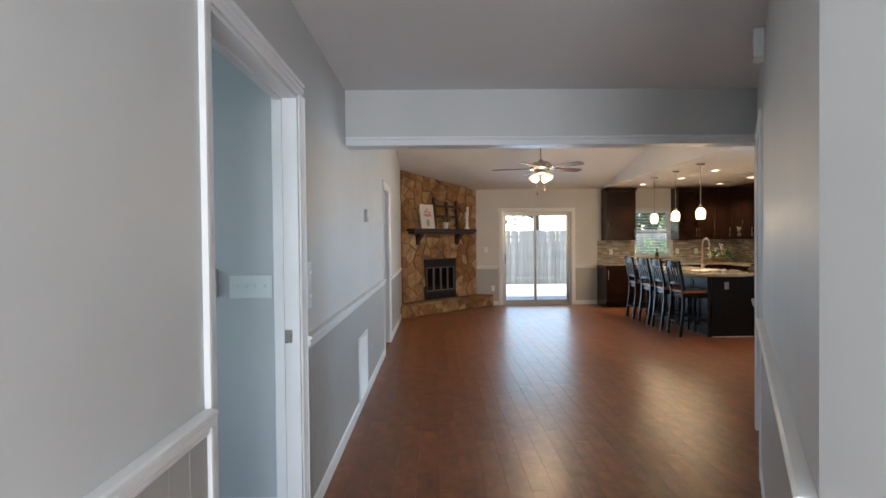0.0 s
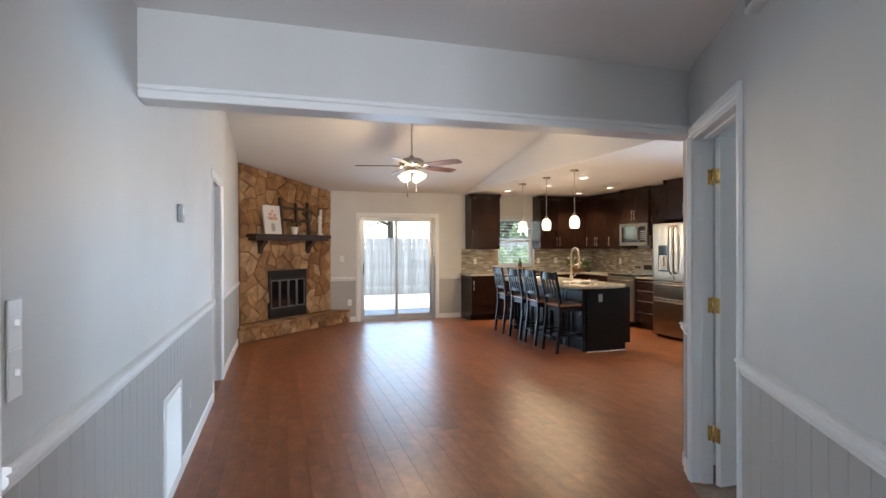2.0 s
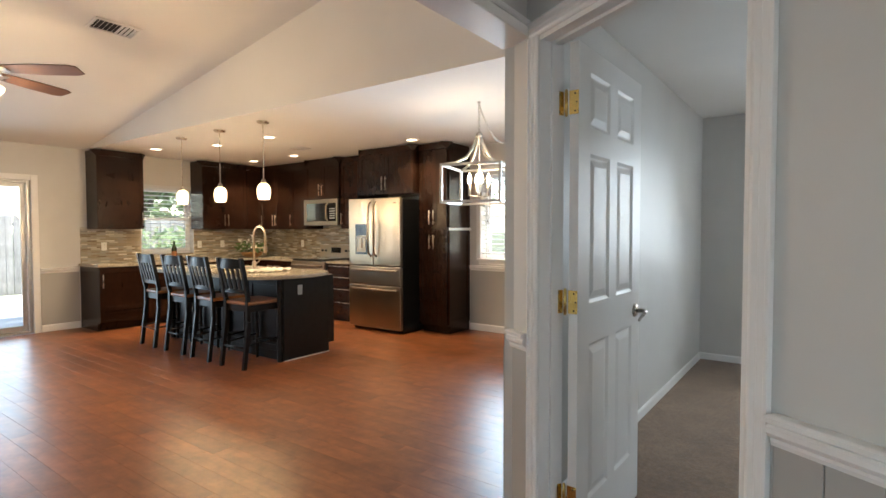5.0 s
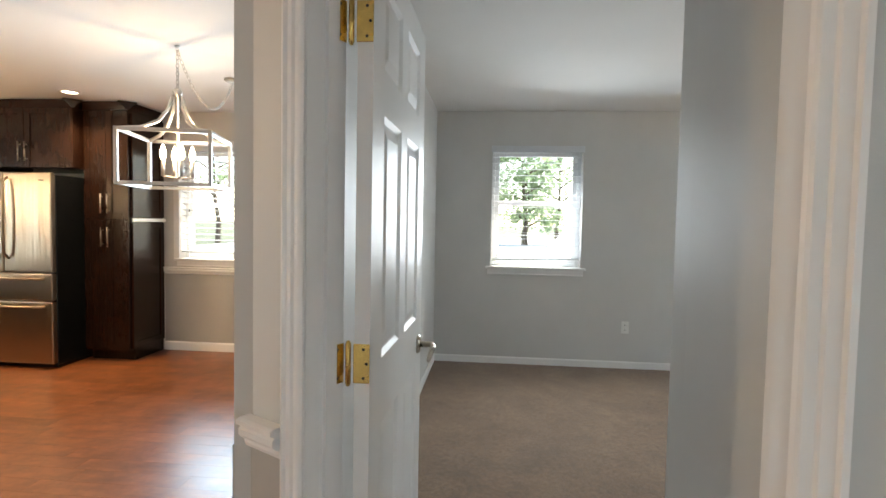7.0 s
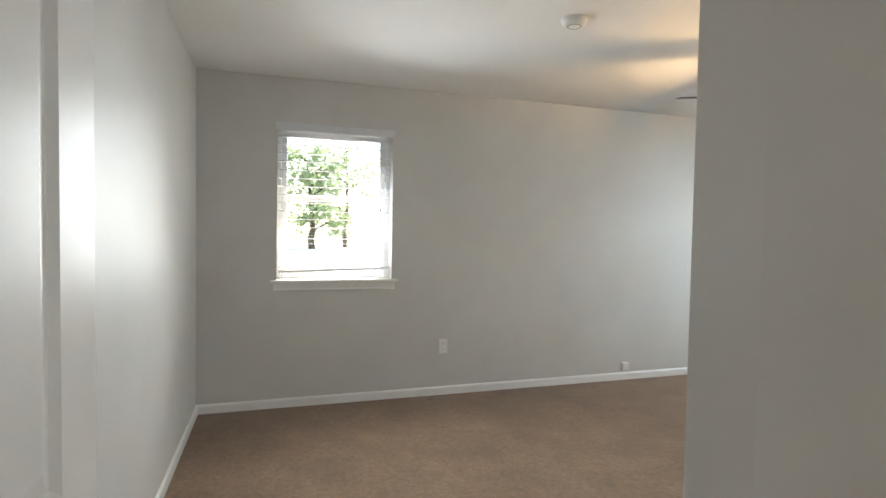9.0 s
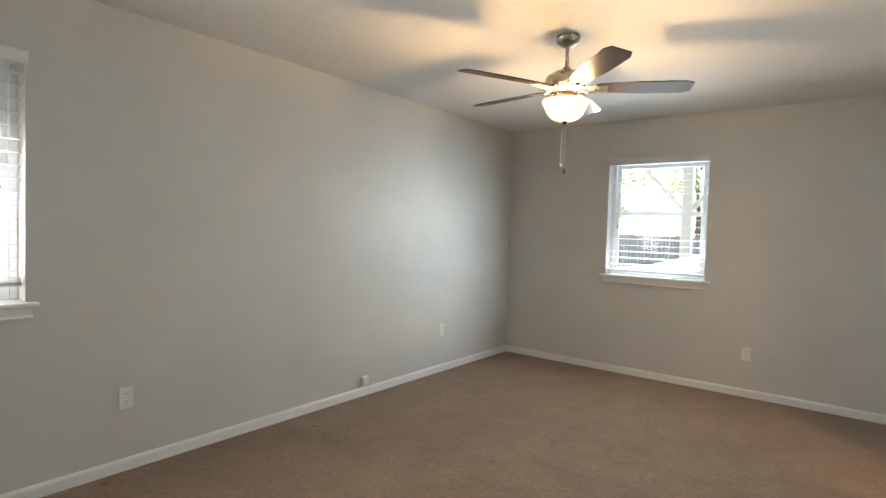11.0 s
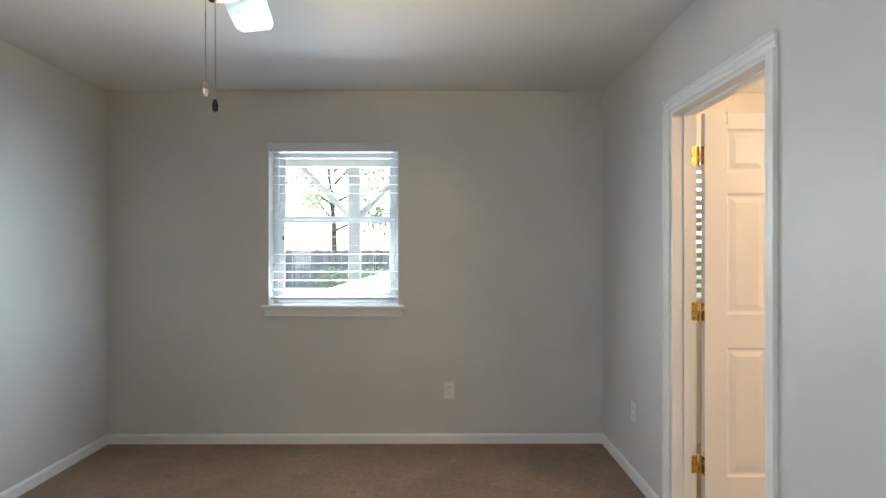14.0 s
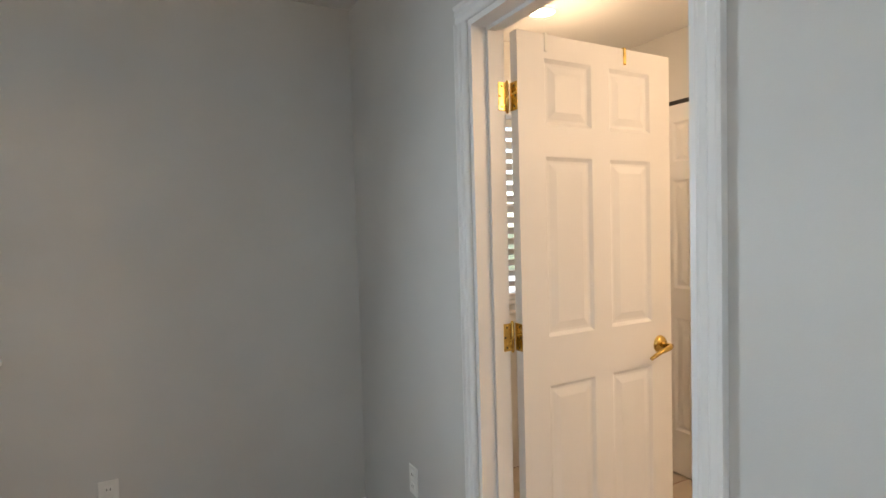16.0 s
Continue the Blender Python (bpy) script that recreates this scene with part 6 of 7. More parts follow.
# bowl of greenery, bottle, tray
M_BASKET = wooden("bowl_wood", (0.20, 0.10, 0.04), (0.42, 0.24, 0.10), 0.5, (10, 10, 40), 0.2)
bw = thing("flower_bowl", pose(6.42, 10.98, CT), "wooden bowl with green leaves and white flowers", "bowl")
part("bowl", lathe([(0, 0.0), (0.09, 0.0), (0.15, 0.03), (0.175, 0.075), (0.18, 0.085), (0.165, 0.08), (0.13, 0.035), (0, 0.03)], 24), M_BASKET, bw, smooth=True)
part("leaves", leafy(120, 0.20, random.Random(8), 0.09, 0.9), M_LEAF, bw, at=pose(0, 0, 0.05))
part("blooms", leafy(60, 0.19, random.Random(9), 0.06, 1.5), M_WHITEBLOOM, bw, at=pose(0, 0, 0.08))
M_BOTTLE = plain("dark_bottle", (0.02, 0.025, 0.012), 0.1, 0, 0.1)
bt = thing("wine_bottle", pose(5.24, 11.22, CT), "dark glass bottle with a tan label by the window", "bottle")
part("glass", lathe([(0, 0), (0.036, 0), (0.038, 0.01), (0.038, 0.17), (0.03, 0.20), (0.015, 0.225), (0.014, 0.29), (0, 0.29)], 18), M_BOTTLE, bt, smooth=True)
part("label", lathe([(0.0385, 0.06), (0.0388, 0.065), (0.0388, 0.13), (0.0385, 0.135)], 18), M_SEAT, bt, smooth=True)
tr = whole("serving_tray", box((-0.2, -0.12, 0), (0.2, 0.12, 0.022), 0.006, 2), M_MANTEL, "dark wooden tray on the worktop", "tray", pose(5.30, 11.0, CT + 0.001))
part("rim", tube([(-0.19, -0.11, 0.03), (0.19, -0.11, 0.03), (0.19, 0.11, 0.03), (-0.19, 0.11, 0.03), (-0.19, -0.11, 0.03)], 0.008, 6), M_MANTEL, tr)

# ---- bar stools: back towards -x ----


def bar_stool(at):
    s = thing("bar_stool", at, "black-painted bar stool with brown wooden seat and slat back", "stool", "bar stools at the island")
    seat = bmesh.new()
    add_box(seat, (-0.20, -0.195, 0.605), (0.215, 0.195, 0.64), 0.012, 3)
    part("seat", seat, M_SEAT, s)
    ap = bmesh.new()
    for lo, hi in (((-0.185, -0.17, 0.54), (-0.165, 0.17, 0.604)), ((0.165, -0.17, 0.54), (0.185, 0.17, 0.604)), ((-0.165, -0.175, 0.54), (0.165, -0.155, 0.604)), ((-0.165, 0.155, 0.54), (0.165, 0.175, 0.604))):
        add_box(ap, lo, hi, 0.002)
    part("apron", ap, M_BLACK, s)
    for y in (-0.165, 0.165):
        bm = bmesh.new()
        # back leg and post, splayed at both ends
        for (x0, z0), (x1, z1) in (((-0.245, 0.0), (-0.19, 0.45)), ((-0.19, 0.45), (-0.19, 0.66)), ((-0.19, 0.66), (-0.265, 1.06))):
            vs = add_box(bm, (-0.019, -0.016, 0), (0.019, 0.016, 1))
            for v in vs:
                u = v.co.z
                v.co = Vector((v.co.x + x0 + (x1 - x0) * u, v.co.y + y * (1.05 if z1 > 0.9 or z0 < 0.1 else 1.0), z0 + (z1 - z0) * u))
        part("leg", bm, M_BLACK, s)
        part("leg", lathe([(0.013, 0.0), (0.018, 0.08), (0.014, 0.10), (0.021, 0.13), (0.016, 0.20), (0.020, 0.30), (0.014, 0.40), (0.022, 0.43), (0.016, 0.46), (0.020, 0.50), (0.020, 0.60)], 12, pose(0.165, y, 0)), M_BLACK, s, smooth=True)
        part("stretcher", tube([(-0.225, y, 0.22), (0.165, y, 0.25)], 0.010, 8), M_BLACK, s, smooth=True)
    part("foot_rail", tube([(0.165, -0.165, 0.20), (0.165, 0.165, 0.20)], 0.012, 8), M_BLACK, s, smooth=True)
    part("stretcher", tube([(-0.222, -0.165, 0.20), (-0.222, 0.165, 0.20)], 0.010, 8), M_BLACK, s, smooth=True)
    def rail(z0, z1, x, bow):
        bm = bmesh.new()
        n = 8
        for i in range(n):
            ya, yb = -0.158 + 0.316 * i / n, -0.158 + 0.316 * (i + 1) / n
            ca, cb = bow * math.sin(math.pi * i / n), bow * math.sin(math.pi * (i + 1) / n)
            q = [bm.verts.new(c) for c in ((x - ca - 0.009, ya, z0), (x - cb - 0.009, yb, z0), (x - cb - 0.009, yb, z1 + cb * 0.5), (x - ca - 0.009, ya, z1 + ca * 0.5), (x - ca + 0.009, ya, z0), (x - cb + 0.009, yb, z0), (x - cb + 0.009, yb, z1 + cb * 0.5), (x - ca + 0.009, ya, z1 + ca * 0.5))]
            for f in ((0, 3, 2, 1), (4, 5, 6, 7), (0, 1, 5, 4), (3, 7, 6, 2)):
                bm.faces.new([q[k] for k in f])
        return bm
    part("top_rail", rail(0.955, 1.045, -0.253, 0.02), M_BLACK, s)
    part("lower_rail", rail(0.72, 0.755, -0.205, 0.012), M_BLACK, s)
    for i in range(4):
        y = -0.105 + 0.07 * i
        vs_bm = bmesh.new()
        vs = add_box(vs_bm, (-0.006, -0.017, 0), (0.006, 0.017, 1))
        for v in vs:
            u = v.co.z
            v.co = Vector((v.co.x - 0.215 - 0.05 * u, v.co.y + y * (1 + 0.1 * u), 0.745 + 0.215 * u))
        part("back_slat", vs_bm, M_BLACK, s)
    return s


stool = bar_stool(pose(4.27, 7.79, 0, 0, 0, 3))
for y, r in ((8.345, -2), (8.88, 2), (9.45, -3)):
    copy_thing(stool, pose(4.27, y, 0, 0, 0, r))

# ---- kitchen lights ----
for x, y in ((4.45, 9.45), (4.45, 8.64), (4.45, 7.85)):
    p = thing("pendant_lamp", pose(x, y, 2.4295), "pendant lamp with a lit white glass shade on a nickel rod", "pendant lamp", "pendants over the island")
    part("canopy", lathe([(0, 0), (0.062, 0), (0.064, -0.008), (0.052, -0.022), (0.012, -0.028), (0, -0.028)], 20), M_NICKEL, p, smooth=True)
    part("rod", lathe([(0.0055, -0.02), (0.0055, -0.60)], 8), M_NICKEL, p)
    part("cap", lathe([(0, -0.585), (0.02, -0.59), (0.028, -0.62), (0.028, -0.63), (0, -0.63)], 16), M_NICKEL, p, smooth=True)
    part("glass_shade", lathe([(0.026, -0.625), (0.048, -0.640), (0.064, -0.675), (0.068, -0.71), (0.062, -0.76), (0.053, -0.79), (0.048, -0.79), (0, -0.775)], 22), M_PEND, p, "glowing white glass shade", smooth=True)
for x, y in ((4.70, 10.60), (5.01, 9.62), (6.23, 10.62), (6.22, 9.60), (5.05, 8.58), (6.19, 7.32)):
    d = thing("recessed_downlight", pose(x, y, 2.4295), "lit recessed ceiling downlight with white trim", "downlight", "kitchen downlights")
    part("trim_ring", lathe([(0.058, -0.001), (0.062, -0.006), (0.085, -0.004), (0.088, 0.0)], 24), M_TRIM, d, smooth=True)
    part("lens", lathe([(0, -0.002), (0.058, -0.002), (0.058, 0.0), (0, 0.0)], 24), M_CAN, d)
d = thing("recessed_downlight", pose(2.76, -1.13, 2.4245), "lit recessed bathroom downlight with white trim", "downlight")
part("trim_ring", lathe([(0.058, -0.001), (0.062, -0.006), (0.085, -0.004), (0.088, 0.0)], 24), M_TRIM, d, smooth=True)
part("lens", lathe([(0, -0.002), (0.058, -0.002), (0.058, 0.0), (0, 0.0)], 24), M_CAN, d)

# lantern chandelier on a swagged chain
lan = thing("lantern_chandelier", pose(5.06, 5.64, 2.4295), "brushed silver lantern chandelier with lit candle bulbs on a chain", "chandelier")
M_SILVER = plain("brushed_silver", (0.46, 0.45, 0.43), 0.38, 0.7, 0.06)
frame_m = pose(0, 0, 0, 0, 0, 15)
a, zt, zb = 0.255, -0.56, -0.87
corners = [(-a, -a), (a, -a), (a, a), (-a, a)]
for i in range(4):
    (x0, y0), (x1, y1) = corners[i], corners[(i + 1) % 4]
    part("post", box((x0 - 0.011, y0 - 0.011, zb), (x0 + 0.011, y0 + 0.011, zt), 0.002, 1, frame_m), M_SILVER, lan)
    for z in (zt, zb):
        lo, hi = (min(x0, x1) - 0.0105, min(y0, y1) - 0.0105, z - 0.011), (max(x0, x1) + 0.0105, max(y0, y1) + 0.0105, z + 0.011)
        part("rail", box(lo, hi, 0.002, 1, frame_m), M_SILVER, lan)
    c = Vector((x0, y0, 0))
    pts = [frame_m @ Vector((c.x * r, c.y * r, z)) for r, z in ((1, zt), (0.62, zt + 0.025), (0.33, zt + 0.08), (0.17, zt + 0.16), (0.08, zt + 0.25))]
    part("curved_arm", tube(pts, 0.011, 8), M_SILVER, lan, smooth=True)
    cx = Vector((math.cos(radians(45 + 90 * i)), math.sin(radians(45 + 90 * i)), 0)) * 0.085
    part("candle_sleeve", lathe([(0, zb + 0.06), (0.012, zb + 0.06), (0.012, zb + 0.16), (0, zb + 0.16)], 10, Matrix.Translation(cx)), M_SILVER, lan, smooth=True)
    part("candle_bulb", lathe([(0.009, zb + 0.16), (0.019, zb + 0.19), (0.017, zb + 0.215), (0.006, zb + 0.25), (0, zb + 0.258)], 12, Matrix.Translation(cx)), M_BULB, lan, "lit candle bulb", smooth=True)
    part("lamp_arm", tube([(0, 0, zb + 0.05), (cx.x, cx.y, zb + 0.06)], 0.007, 6), M_SILVER, lan)
part("stem", lathe([(0.007, zb + 0.04), (0.007, zt + 0.25), (0.022, zt + 0.25), (0.03, zt + 0.28), (0.012, zt + 0.30), (0, zt + 0.30)], 12), M_SILVER, lan, smooth=True)


def link(p, q, twist):
    d = (Vector(q) - Vector(p))
    m = Matrix.Translation((Vector(p) + Vector(q)) / 2) @ d.to_track_quat("X", "Z").to_matrix().to_4x4() @ pose(0, 0, 0, 90 * twist)
    L = d.length * 0.68
    bm = bmesh.new()
    add_tube(bm, [(L * math.cos(t), 0.009 * math.sin(t), 0) for t in [i * math.pi / 6 for i in range(13)]], 0.0022, 5, False)
    bm.transform(m)
    return bm


chain = [(0, 0, -0.01 - i * 0.025) for i in range(11)]
swag = [(0.77 * u, 0.035 * u, -0.03 - 0.30 * 4 * u * (1 - u) * (0.75 + 0.25 * u)) for u in [i / 38 for i in range(39)]]
for line in (chain, swag):
    for i, (p, q) in enumerate(zip(line, line[1:])):
        part("chain_link", link(p, q, i % 2), M_SILVER, lan)
part("hook", lathe([(0, 0), (0.016, 0), (0.016, -0.006), (0.004, -0.012), (0, -0.02)], 12), M_SILVER, lan)
part("canopy", lathe([(0, 0), (0.06, 0), (0.062, -0.01), (0.045, -0.022), (0, -0.026)], 20, pose(0.77, 0.035, 0)), M_SILVER, lan, smooth=True)

# ---- bathroom glimpse ----
bf = thing("bifold_door", pose(1.932, -1.05, 0.012, 0, 0, 90), "white bifold closet door with raised panels", "closet door")
for i in range(2):
    part("leaf", six_panel(0.34, 2.0, 0.03), M_DOOR, bf, at=pose(0.345 * i, -0.035, 0) @ pose(0, 0.0, 0))
part("track", box((0, -0.04, 2.002), (0.7, -0.005, 2.03), 0.002), M_DARKMETAL, bf, "dark top track")

# ---- the lamps' light ----
lamp("bedroom_fan_light", "POINT", (5.29, 0.80, 2.07), 19, WARM, 0.04)
lamp("great_room_fan_light", "POINT", (2.11, 7.56, 2.11), 14, WARM, 0.10)
for x, y in ((4.45, 9.45), (4.45, 8.64), (4.45, 7.85)):
    lamp("pendant_light", "POINT", (x, y, 1.60), 3.6, WARM, 0.05)
for x, y in ((4.70, 10.60), (5.01, 9.62), (6.23, 10.62), (6.22, 9.60), (5.05, 8.58), (6.19, 7.32)):
    lamp("downlight_beam", "SPOT", (x, y, 2.42), 21, (1.0, 0.78, 0.5), 0.05, (x, y, 0), 120)
lamp("chandelier_light", "POINT", (5.06, 5.64, 1.80), 3.5, WARM, 0.02)
lamp("bathroom_light", "POINT", (2.76, -1.0, 2.15), 1.5, (1.0, 0.70, 0.45), 0.08)
lamp("vanity_light", "POINT", (2.35, 0.95, 2.05), 6.2, (1.0, 0.70, 0.45), 0.1)
# area lamps standing in for daylight at the windows and the sliding door
lamp("dining_window_light", "AREA", (XE - 0.03, 5.945, 1.5), 9, DAY, (1.6, 1.0), (0, 5.2, 0.95), None, 76)
lamp("sliding_door_light", "AREA", (2.79, YB - 0.04, 1.0), 4.2, DAY, (1.3, 1.8), (2.2, 0, 0.8), None, 140)
# added fill lamp at the unseen hall end, brightens the hall from behind
lamp("hall_fill_light", "AREA", ((XL + XH) / 2, -1.95, 1.2), 27, (0.88, 0.93, 1.0), (0.9, 1.8), ((XL + XH) / 2, 4, 1.3))
lamp("study_window_light", "AREA", (-3.15, 1.2, 1.4), 6.5, (0.45, 0.74, 1.0), (2.4, 1.3), (0, 1.6, 1.3))
lamp("east_window_light", "AREA", (XE - 0.04, 3.245, 1.53), 5.2, (0.74, 0.87, 1.0), (0.8, 1.05), (4.4, 2.4, 0.75), None, 125)
lamp("south_window_light", "AREA", (5.46, -1.495, 1.51), 3.8, SOFT_DAY, (0.82, 1.02), (5.2, 0.9, 0.6), None, 150)
lamp("south_opening_light", "AREA", (5.4625, -1.623, 1.51), 2.2, DAY, (0.80, 1.02), (5.4625, 0.9, 1.45), None, 150)
# low daylight that slants in under the porch onto the east wall
lamp("south_window_slant_light", "AREA", (5.42, -1.37, 1.52), 0.6, DAY, (0.26, 0.95), (7.02, -0.35, 0.95), None, 80)

# ---- outdoors ----
M_CONC = painted("concrete", (0.50, 0.48, 0.44), 0.85, 60, 0.3, 0.12)
M_BARK = plain("bark", (0.10, 0.075, 0.05), 0.9, 0, 0.35, 8, 0.6)
M_TREE = leaf_mat("tree_leaf", (0.10, 0.14, 0.07), (0.24, 0.31, 0.17))
M_FENCE = wooden("weathered_fence_wood", (0.15, 0.148, 0.142), (0.29, 0.285, 0.275), 0.85, (14, 14, 1.0), 0.3)
M_EXT = painted("outer_paint", (0.55, 0.53, 0.48), 0.8, 80, 0.3, 0.06)
whole("patio", box((-1.0, YB + 0.17, -0.16), (8.5, 17.0, -0.03), 0.01), M_CONC, "pale concrete patio behind the house", "patio", kind="structure")
whole("driveway", box((9.0, -30, -0.16), (60.0, 20, -0.13), 0.01), M_CONC, "pale concrete drive beside the house", "driveway", kind="structure")
whole("front_walk", box((-6, -14.0, -0.16), (8.99, -5.0, -0.13), 0.01), M_CONC, "pale concrete walk before the bedroom", "path", kind="structure")
# unseen overhangs, added to block high sun from the windows
whole("sun_block_eaves", box((XE + 0.17, -2.3, 2.46), (XE + 0.72, 12.1, 2.62), 0.01), M_EXT, "added unseen eaves that keep the sun out of the rooms", "eaves", kind="structure")
whole("sun_block_eaves", box((-0.5, -2.3, 2.46), (XE + 0.165, -1.71, 2.62), 0.01), M_EXT, "added unseen eaves that keep the sun out of the rooms", "eaves", kind="structure")
whole("sun_block_eaves", box((-0.5, YB + 0.17, 2.46), (XE + 0.165, 12.1, 2.62), 0.01), M_EXT, "added unseen eaves that keep the sun out of the rooms", "eaves", kind="structure")


def fence(p0, p1, height, label):
    m, ln = along(p0, p1, -0.16)
    f = thing("wooden_fence", m, label, "fence")
    bd = mesh_of("board", box((0.004, 0, 0), (0.136, 0.02, height), 0.003), M_FENCE)
    r = random.Random(int(ln))
    for i in range(int(ln / 0.14)):
        o = new("board", bd)
        o.matrix_basis = pose(i * 0.14, r.uniform(-0.006, 0.006), r.uniform(-0.02, 0.01), 0, r.uniform(-0.4, 0.4), 0)
        o.parent = f
    for z in (0.3, height * 0.55, height - 0.25):
        part("rail", box((0, -0.04, z), (ln, -0.001, z + 0.09), 0.004), M_FENCE, f)
    for i in range(int(ln / 2.4) + 1):
        part("post", box((i * 2.4, -0.12, 0), (i * 2.4 + 0.09, -0.041, height + 0.03), 0.004), M_FENCE, f)


fence((11.5, 18.5), (-4.5, 18.5), 1.85, "weathered grey board fence behind the patio")
fence((0.0, -19.0), (16.0, -19.0), 1.5, "weathered brown board fence across the yard")


def make_tree(at, height, spread, seed, label, low=0.35):
    """A trunk that forks into limbs, with leaves in loose clumps round the limbs' ends."""
    r = random.Random(seed)
    t = thing("tree", at, label, "tree", "trees round the house")
    trunk = bmesh.new()
    fork = height * low
    add_tube(trunk, [(0, 0, -0.1), (r.uniform(-0.08, 0.08), r.uniform(-0.08, 0.08), fork * 0.5), (r.uniform(-0.15, 0.15), r.uniform(-0.15, 0.15), fork), (r.uniform(-0.4, 0.4), r.uniform(-0.4, 0.4), height * 0.85)], [0.17, 0.14, 0.12, 0.03], 8)
    ends = []
    for i in range(11):
        a = i * 2.4 + r.uniform(-0.4, 0.4)
        z = fork * r.uniform(0.8, 1.0) + (height - fork) * i / 12
        reach = spread * r.uniform(0.55, 1.0) * (1 - 0.4 * i / 11)
        e = Vector((math.cos(a) * reach, math.sin(a) * reach, z + reach * r.uniform(0.2, 0.6)))
        add_tube(trunk, [(0, 0, z), e * 0.5 + Vector((0, 0, z * 0.5 + 0.1)), e], [0.07, 0.045, 0.012], 6)
        ends += [e, e * 0.75 + Vector((0, 0, 0.25 * z))]
    part("trunk", trunk, M_BARK, t)
    cr = bmesh.new()
    for e in ends:
        for _ in range(r.randint(90, 170)):
            p = e + Vector((r.gauss(0, 1), r.gauss(0, 1), r.gauss(0, 0.7))) * spread * 0.2
            s = r.uniform(0.12, 0.26)
            m = Matrix.Translation(p) @ Euler((r.uniform(-1.2, 1.2), r.uniform(-1.2, 1.2), r.uniform(0, 6.28))).to_matrix().to_4x4()
            cr.faces.new([cr.verts.new(m @ Vector(c)) for c in ((0, 0, 0), (s * 0.5, s * 0.35, s * 0.1), (s, 0, 0), (s * 0.5, -s * 0.35, s * 0.1))])
    part("crown", cr, M_TREE, t)
    return t


tree_a = make_tree(pose(9.2, 20.6, -0.16), 4.6, 1.7, 21, "leafy green tree close behind the kitchen window", 0.2)
tree_b = make_tree(pose(1.5, 21.5, -0.16), 8.0, 2.8, 22, "tall green tree beyond the fence")
tree_c = make_tree(pose(36.0, 10.0, -0.16), 7.0, 2.6, 23, "green tree across the drive", 0.3)
for src, x, y, k, a in ((tree_a, 10.8, 20.2, 1.2, 80), (tree_b, 5.0, 23.0, 1, 120), (tree_b, -2.5, 23.5, 1.1, 200), (tree_b, 9.5, 22.0, 1, 20), (tree_c, 40.0, 4.8, 1.0, 50), (tree_c, 35.0, -6.5, 1.1, 160), (tree_c, 40.0, 16.0, 1.1, 250), (tree_c, 44.0, -1.5, 1.2, 10), (tree_b, 34.0, 21.0, 1.0, 300),
                        (tree_a, 37.0, 8.0, 1.6, 190), (tree_a, 41.0, 1.2, 1.6, 270), (tree_b, 5.5, -23.0, 0.9, 10), (tree_b, 10.0, -24.0, 1.0, 150), (tree_c, 1.5, -22.0, 1.0, 210), (tree_c, 14.0, -21.0, 1.0, 30), (tree_b, 2.0, -25.0, 1.1, 80)):
    copy_thing(src, pose(x, y, -0.16, 0, 0, a) @ Matrix.Diagonal((k, k, k, 1)))

# low shrubs under the fence and a porch post with braces before the south window
for i, (x, y) in enumerate(((8.0, 17.5), (9.0, 17.4), (7.6, -17.5), (8.8, -17.8), (6.6, -18.0))):
    sb = thing("shrub", pose(x, y, -0.16) @ Matrix.Diagonal((1.5, 1.5, 1.9, 1) if y > 0 else (1, 1, 1, 1)), "low leafy green shrub on the lawn", "shrub", "shrubs")
    part("foliage", leafy(420, 0.6, random.Random(40 + i), 0.13, 1.3), M_TREE, sb)
    part("stem", tube([(0, 0, 0), (0.03, 0, 0.4)], [0.03, 0.015], 6), M_BARK, sb)
M_POST = plain("white_post_paint", (0.70, 0.73, 0.76), 0.5, 0, 0.05)
pp = thing("porch_post", pose(5.62, -3.4, -0.16), "white painted porch post with two slanting braces", "post")
part("post", box((-0.06, -0.06, 0), (0.06, 0.06, 2.359), 0.006), M_POST, pp)
for sgn in (-1, 1):
    part("brace", tube([(0, 0, 1.80), (sgn * 0.55, 0, 2.36)], 0.035, 6), M_POST, pp)
pr = thing("porch_roof", pose(0, 0, 0), "white painted porch roof on a beam before the bedroom", "porch roof")
part("soffit", box((2.6, -3.6, 2.36), (8.6, -1.70, 2.44), 0.004), M_POST, pr)
part("beam", box((2.6, -3.5, 2.20), (8.6, -3.34, 2.359), 0.006), M_POST, pr)
rl = thing("porch_rail", pose(5.33, -3.4, -0.16), "white low porch rail", "railing")
part("rail", box((-2.5, -0.03, 0.86), (2.5, 0.03, 0.93), 0.005), M_POST, rl)
part("rail", box((-2.5, -0.03, 0.62), (2.5, 0.03, 0.68), 0.005), M_POST, rl)
for i in range(9):
    part("baluster", box((-2.4 + i * 0.6 - 0.02, -0.02, 0.0), (-2.4 + i * 0.6 + 0.02, 0.02, 0.9), 0.003), M_POST, rl)
# wire fence beyond the drive
wf = thing("wire_fence", pose(13.0, 0, -0.16), "thin metal yard fence of posts and wires", "fence")
for i in range(9):
    part("post", tube([(0, -2 + i * 1.4, 0), (0, -2 + i * 1.4, 1.35)], 0.025, 6), M_ALU, wf)
for z in (0.5, 0.9, 1.3):
    part("wire", tube([(0, -2, z), (0, 9.2, z)], 0.008, 5), M_ALU, wf)

# bathroom floor tiles
tl = mesh_of("tile", box((0.002, 0.002, -0.006), (0.298, 0.298, 0.002), 0.002), plain("floor_tile", (0.50, 0.43, 0.35), 0.35, 0, 0.12, 5))
for i in range(5):
    for j in range(10):
        o = new("tile", tl)
        o.matrix_basis = pose(1.94 + i * 0.3, -1.53 + j * 0.3, 0)
        o.parent = bath_floor

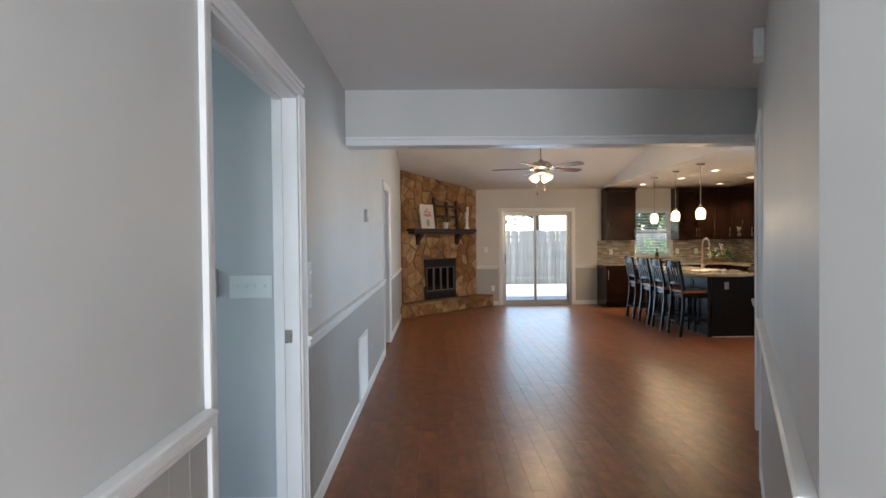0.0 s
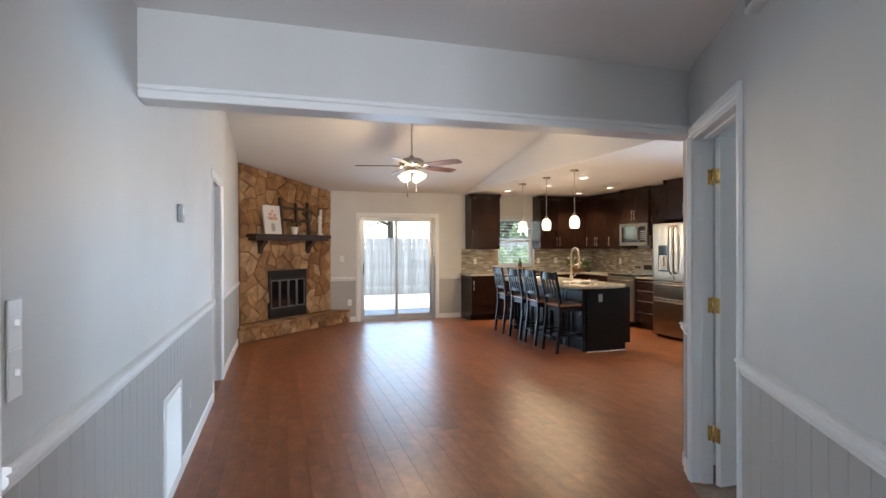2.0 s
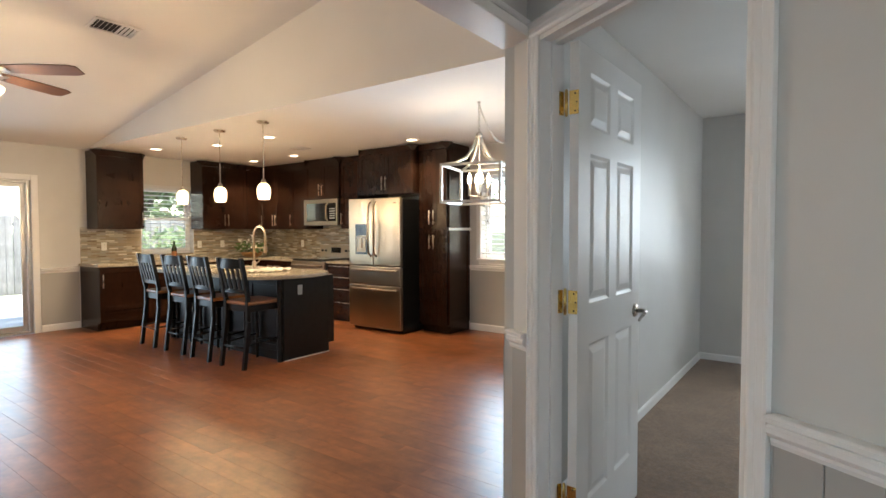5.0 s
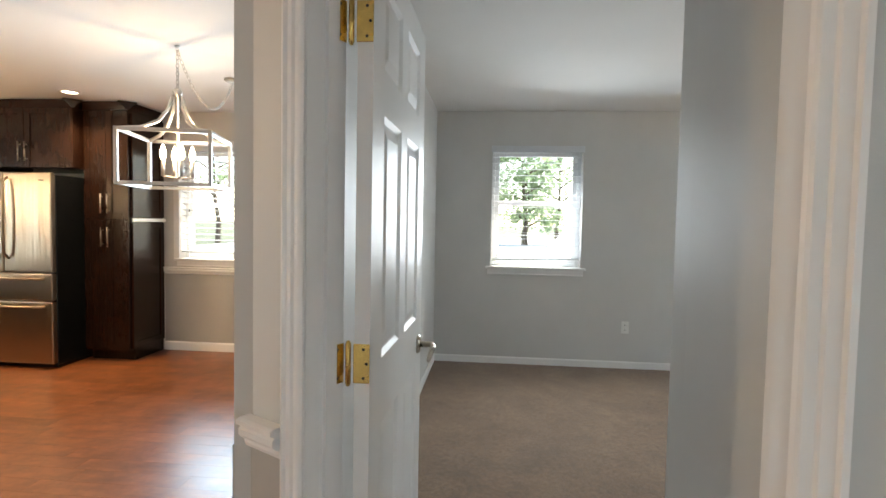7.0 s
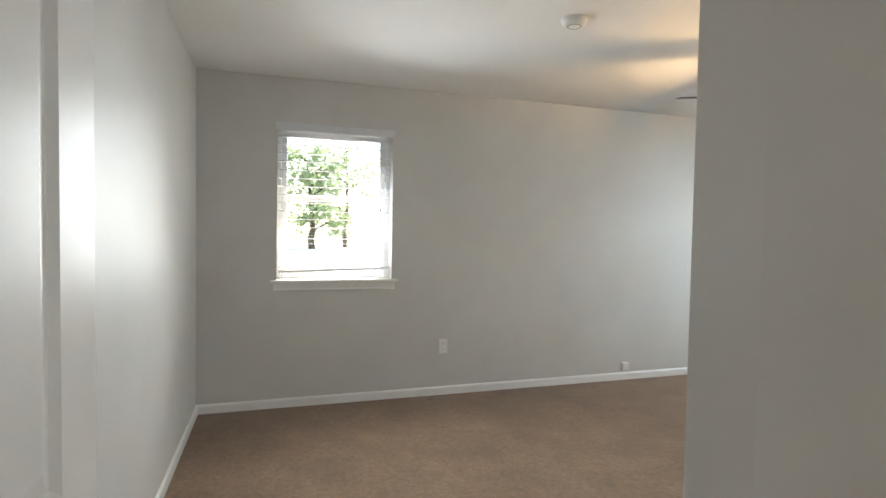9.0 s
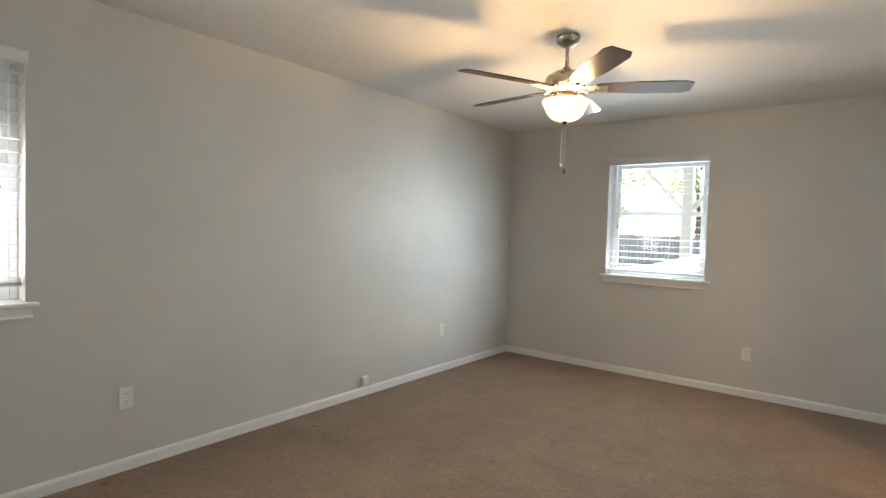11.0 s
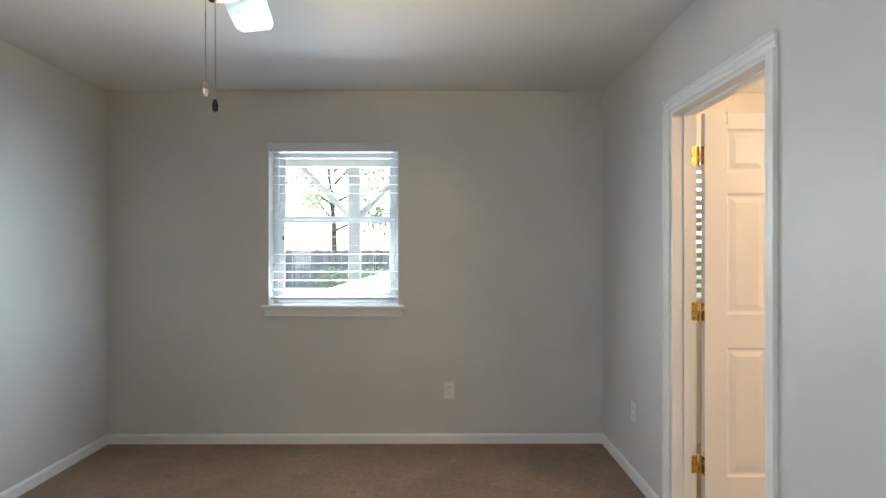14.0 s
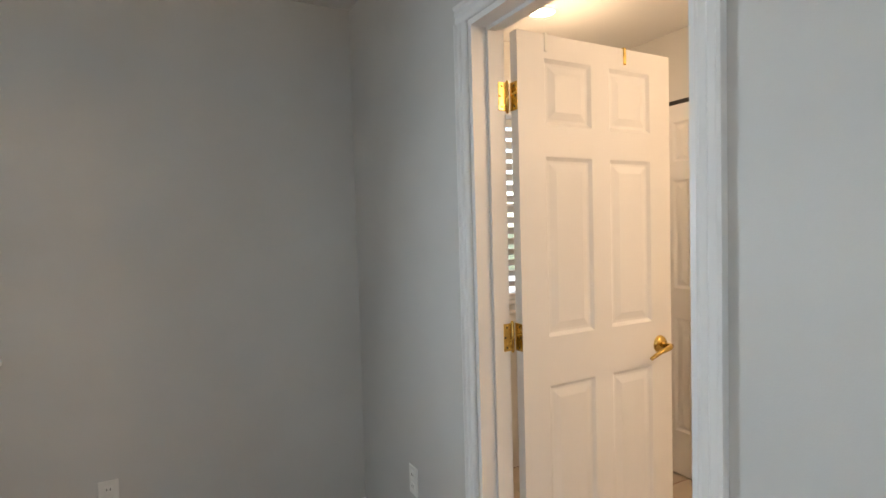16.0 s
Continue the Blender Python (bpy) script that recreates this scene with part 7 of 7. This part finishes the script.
# ---- floor planks: the near ones single, the far ones joined ----
PW = 0.127
floor_ob = bpy.data.objects["floor"]
prn = random.Random(77)
shared = {}
rest_v, rest_f = [], []
singles = 0
nrow = int((XE - XL) / PW) + 1
for i in range(nrow):
    x = XL + 0.001 + i * PW
    y = -2.0 - prn.uniform(0, 0.9)
    while y < YB:
        ln = prn.choice((0.6, 0.75, 0.9, 1.05, 1.2))
        a, b = max(y, -1.99), min(y + ln, YB - 0.002)
        y += ln
        w = min(PW, XE - x) - 0.0016
        if b - a < 0.05 or w < 0.02:
            continue
        # nothing under the bedroom, bath and closed-off ground
        if x > 2.45 + max(0, (min(b, 4.1) - 3.28) * 0.577) and b < 4.22:
            continue
        if x > 3.1 and b < 4.3:
            continue
        near = (2.2 < a < 8.6 and 0.0 < x < 5.0)
        if near and singles < 300:
            key = round(b - a, 3), round(w, 3)
            if key not in shared:
                bm = bmesh.new()
                add_box(bm, (0.0003, 0.0003, -0.011), (w + 0.0012, b - a - 0.0003, 0.0), 0.0004)
                shared[key] = mesh_of("plank", bm, M_PLANK)
            o = new("plank", shared[key])
            o.matrix_basis = pose(x, a, prn.uniform(-0.0002, 0.0))
            o.parent = floor_ob
            singles += 1
        else:
            n = len(rest_v)
            z = prn.uniform(-0.0002, 0.0)
            x0, x1, y0, y1 = x + 0.0003, x + w + 0.0012, a + 0.0003, b - 0.0003
            e = 0.0004
            rest_v += [(x0, y0, z - 0.011), (x1, y0, z - 0.011), (x1, y1, z - 0.011), (x0, y1, z - 0.011), (x0, y0, z - e), (x1, y0, z - e), (x1, y1, z - e), (x0, y1, z - e), (x0 + e, y0 + e, z), (x1 - e, y0 + e, z), (x1 - e, y1 - e, z), (x0 + e, y1 - e, z)]
            for k in (0, 4):
                for q in range(4):
                    p = (q + 1) % 4
                    rest_f.append((n + k + q, n + k + p, n + k + 4 + p, n + k + 4 + q))
            rest_f.append((n + 8, n + 9, n + 10, n + 11))
rest = bpy.data.meshes.new("far_planks")
rest.from_pydata(rest_v, [], rest_f)
rest.materials.append(M_PLANK_FAR)
far = new("far_planks", rest)
far.parent = floor_ob
tagged(far, "red-brown wooden floor planks", kind="stuff")
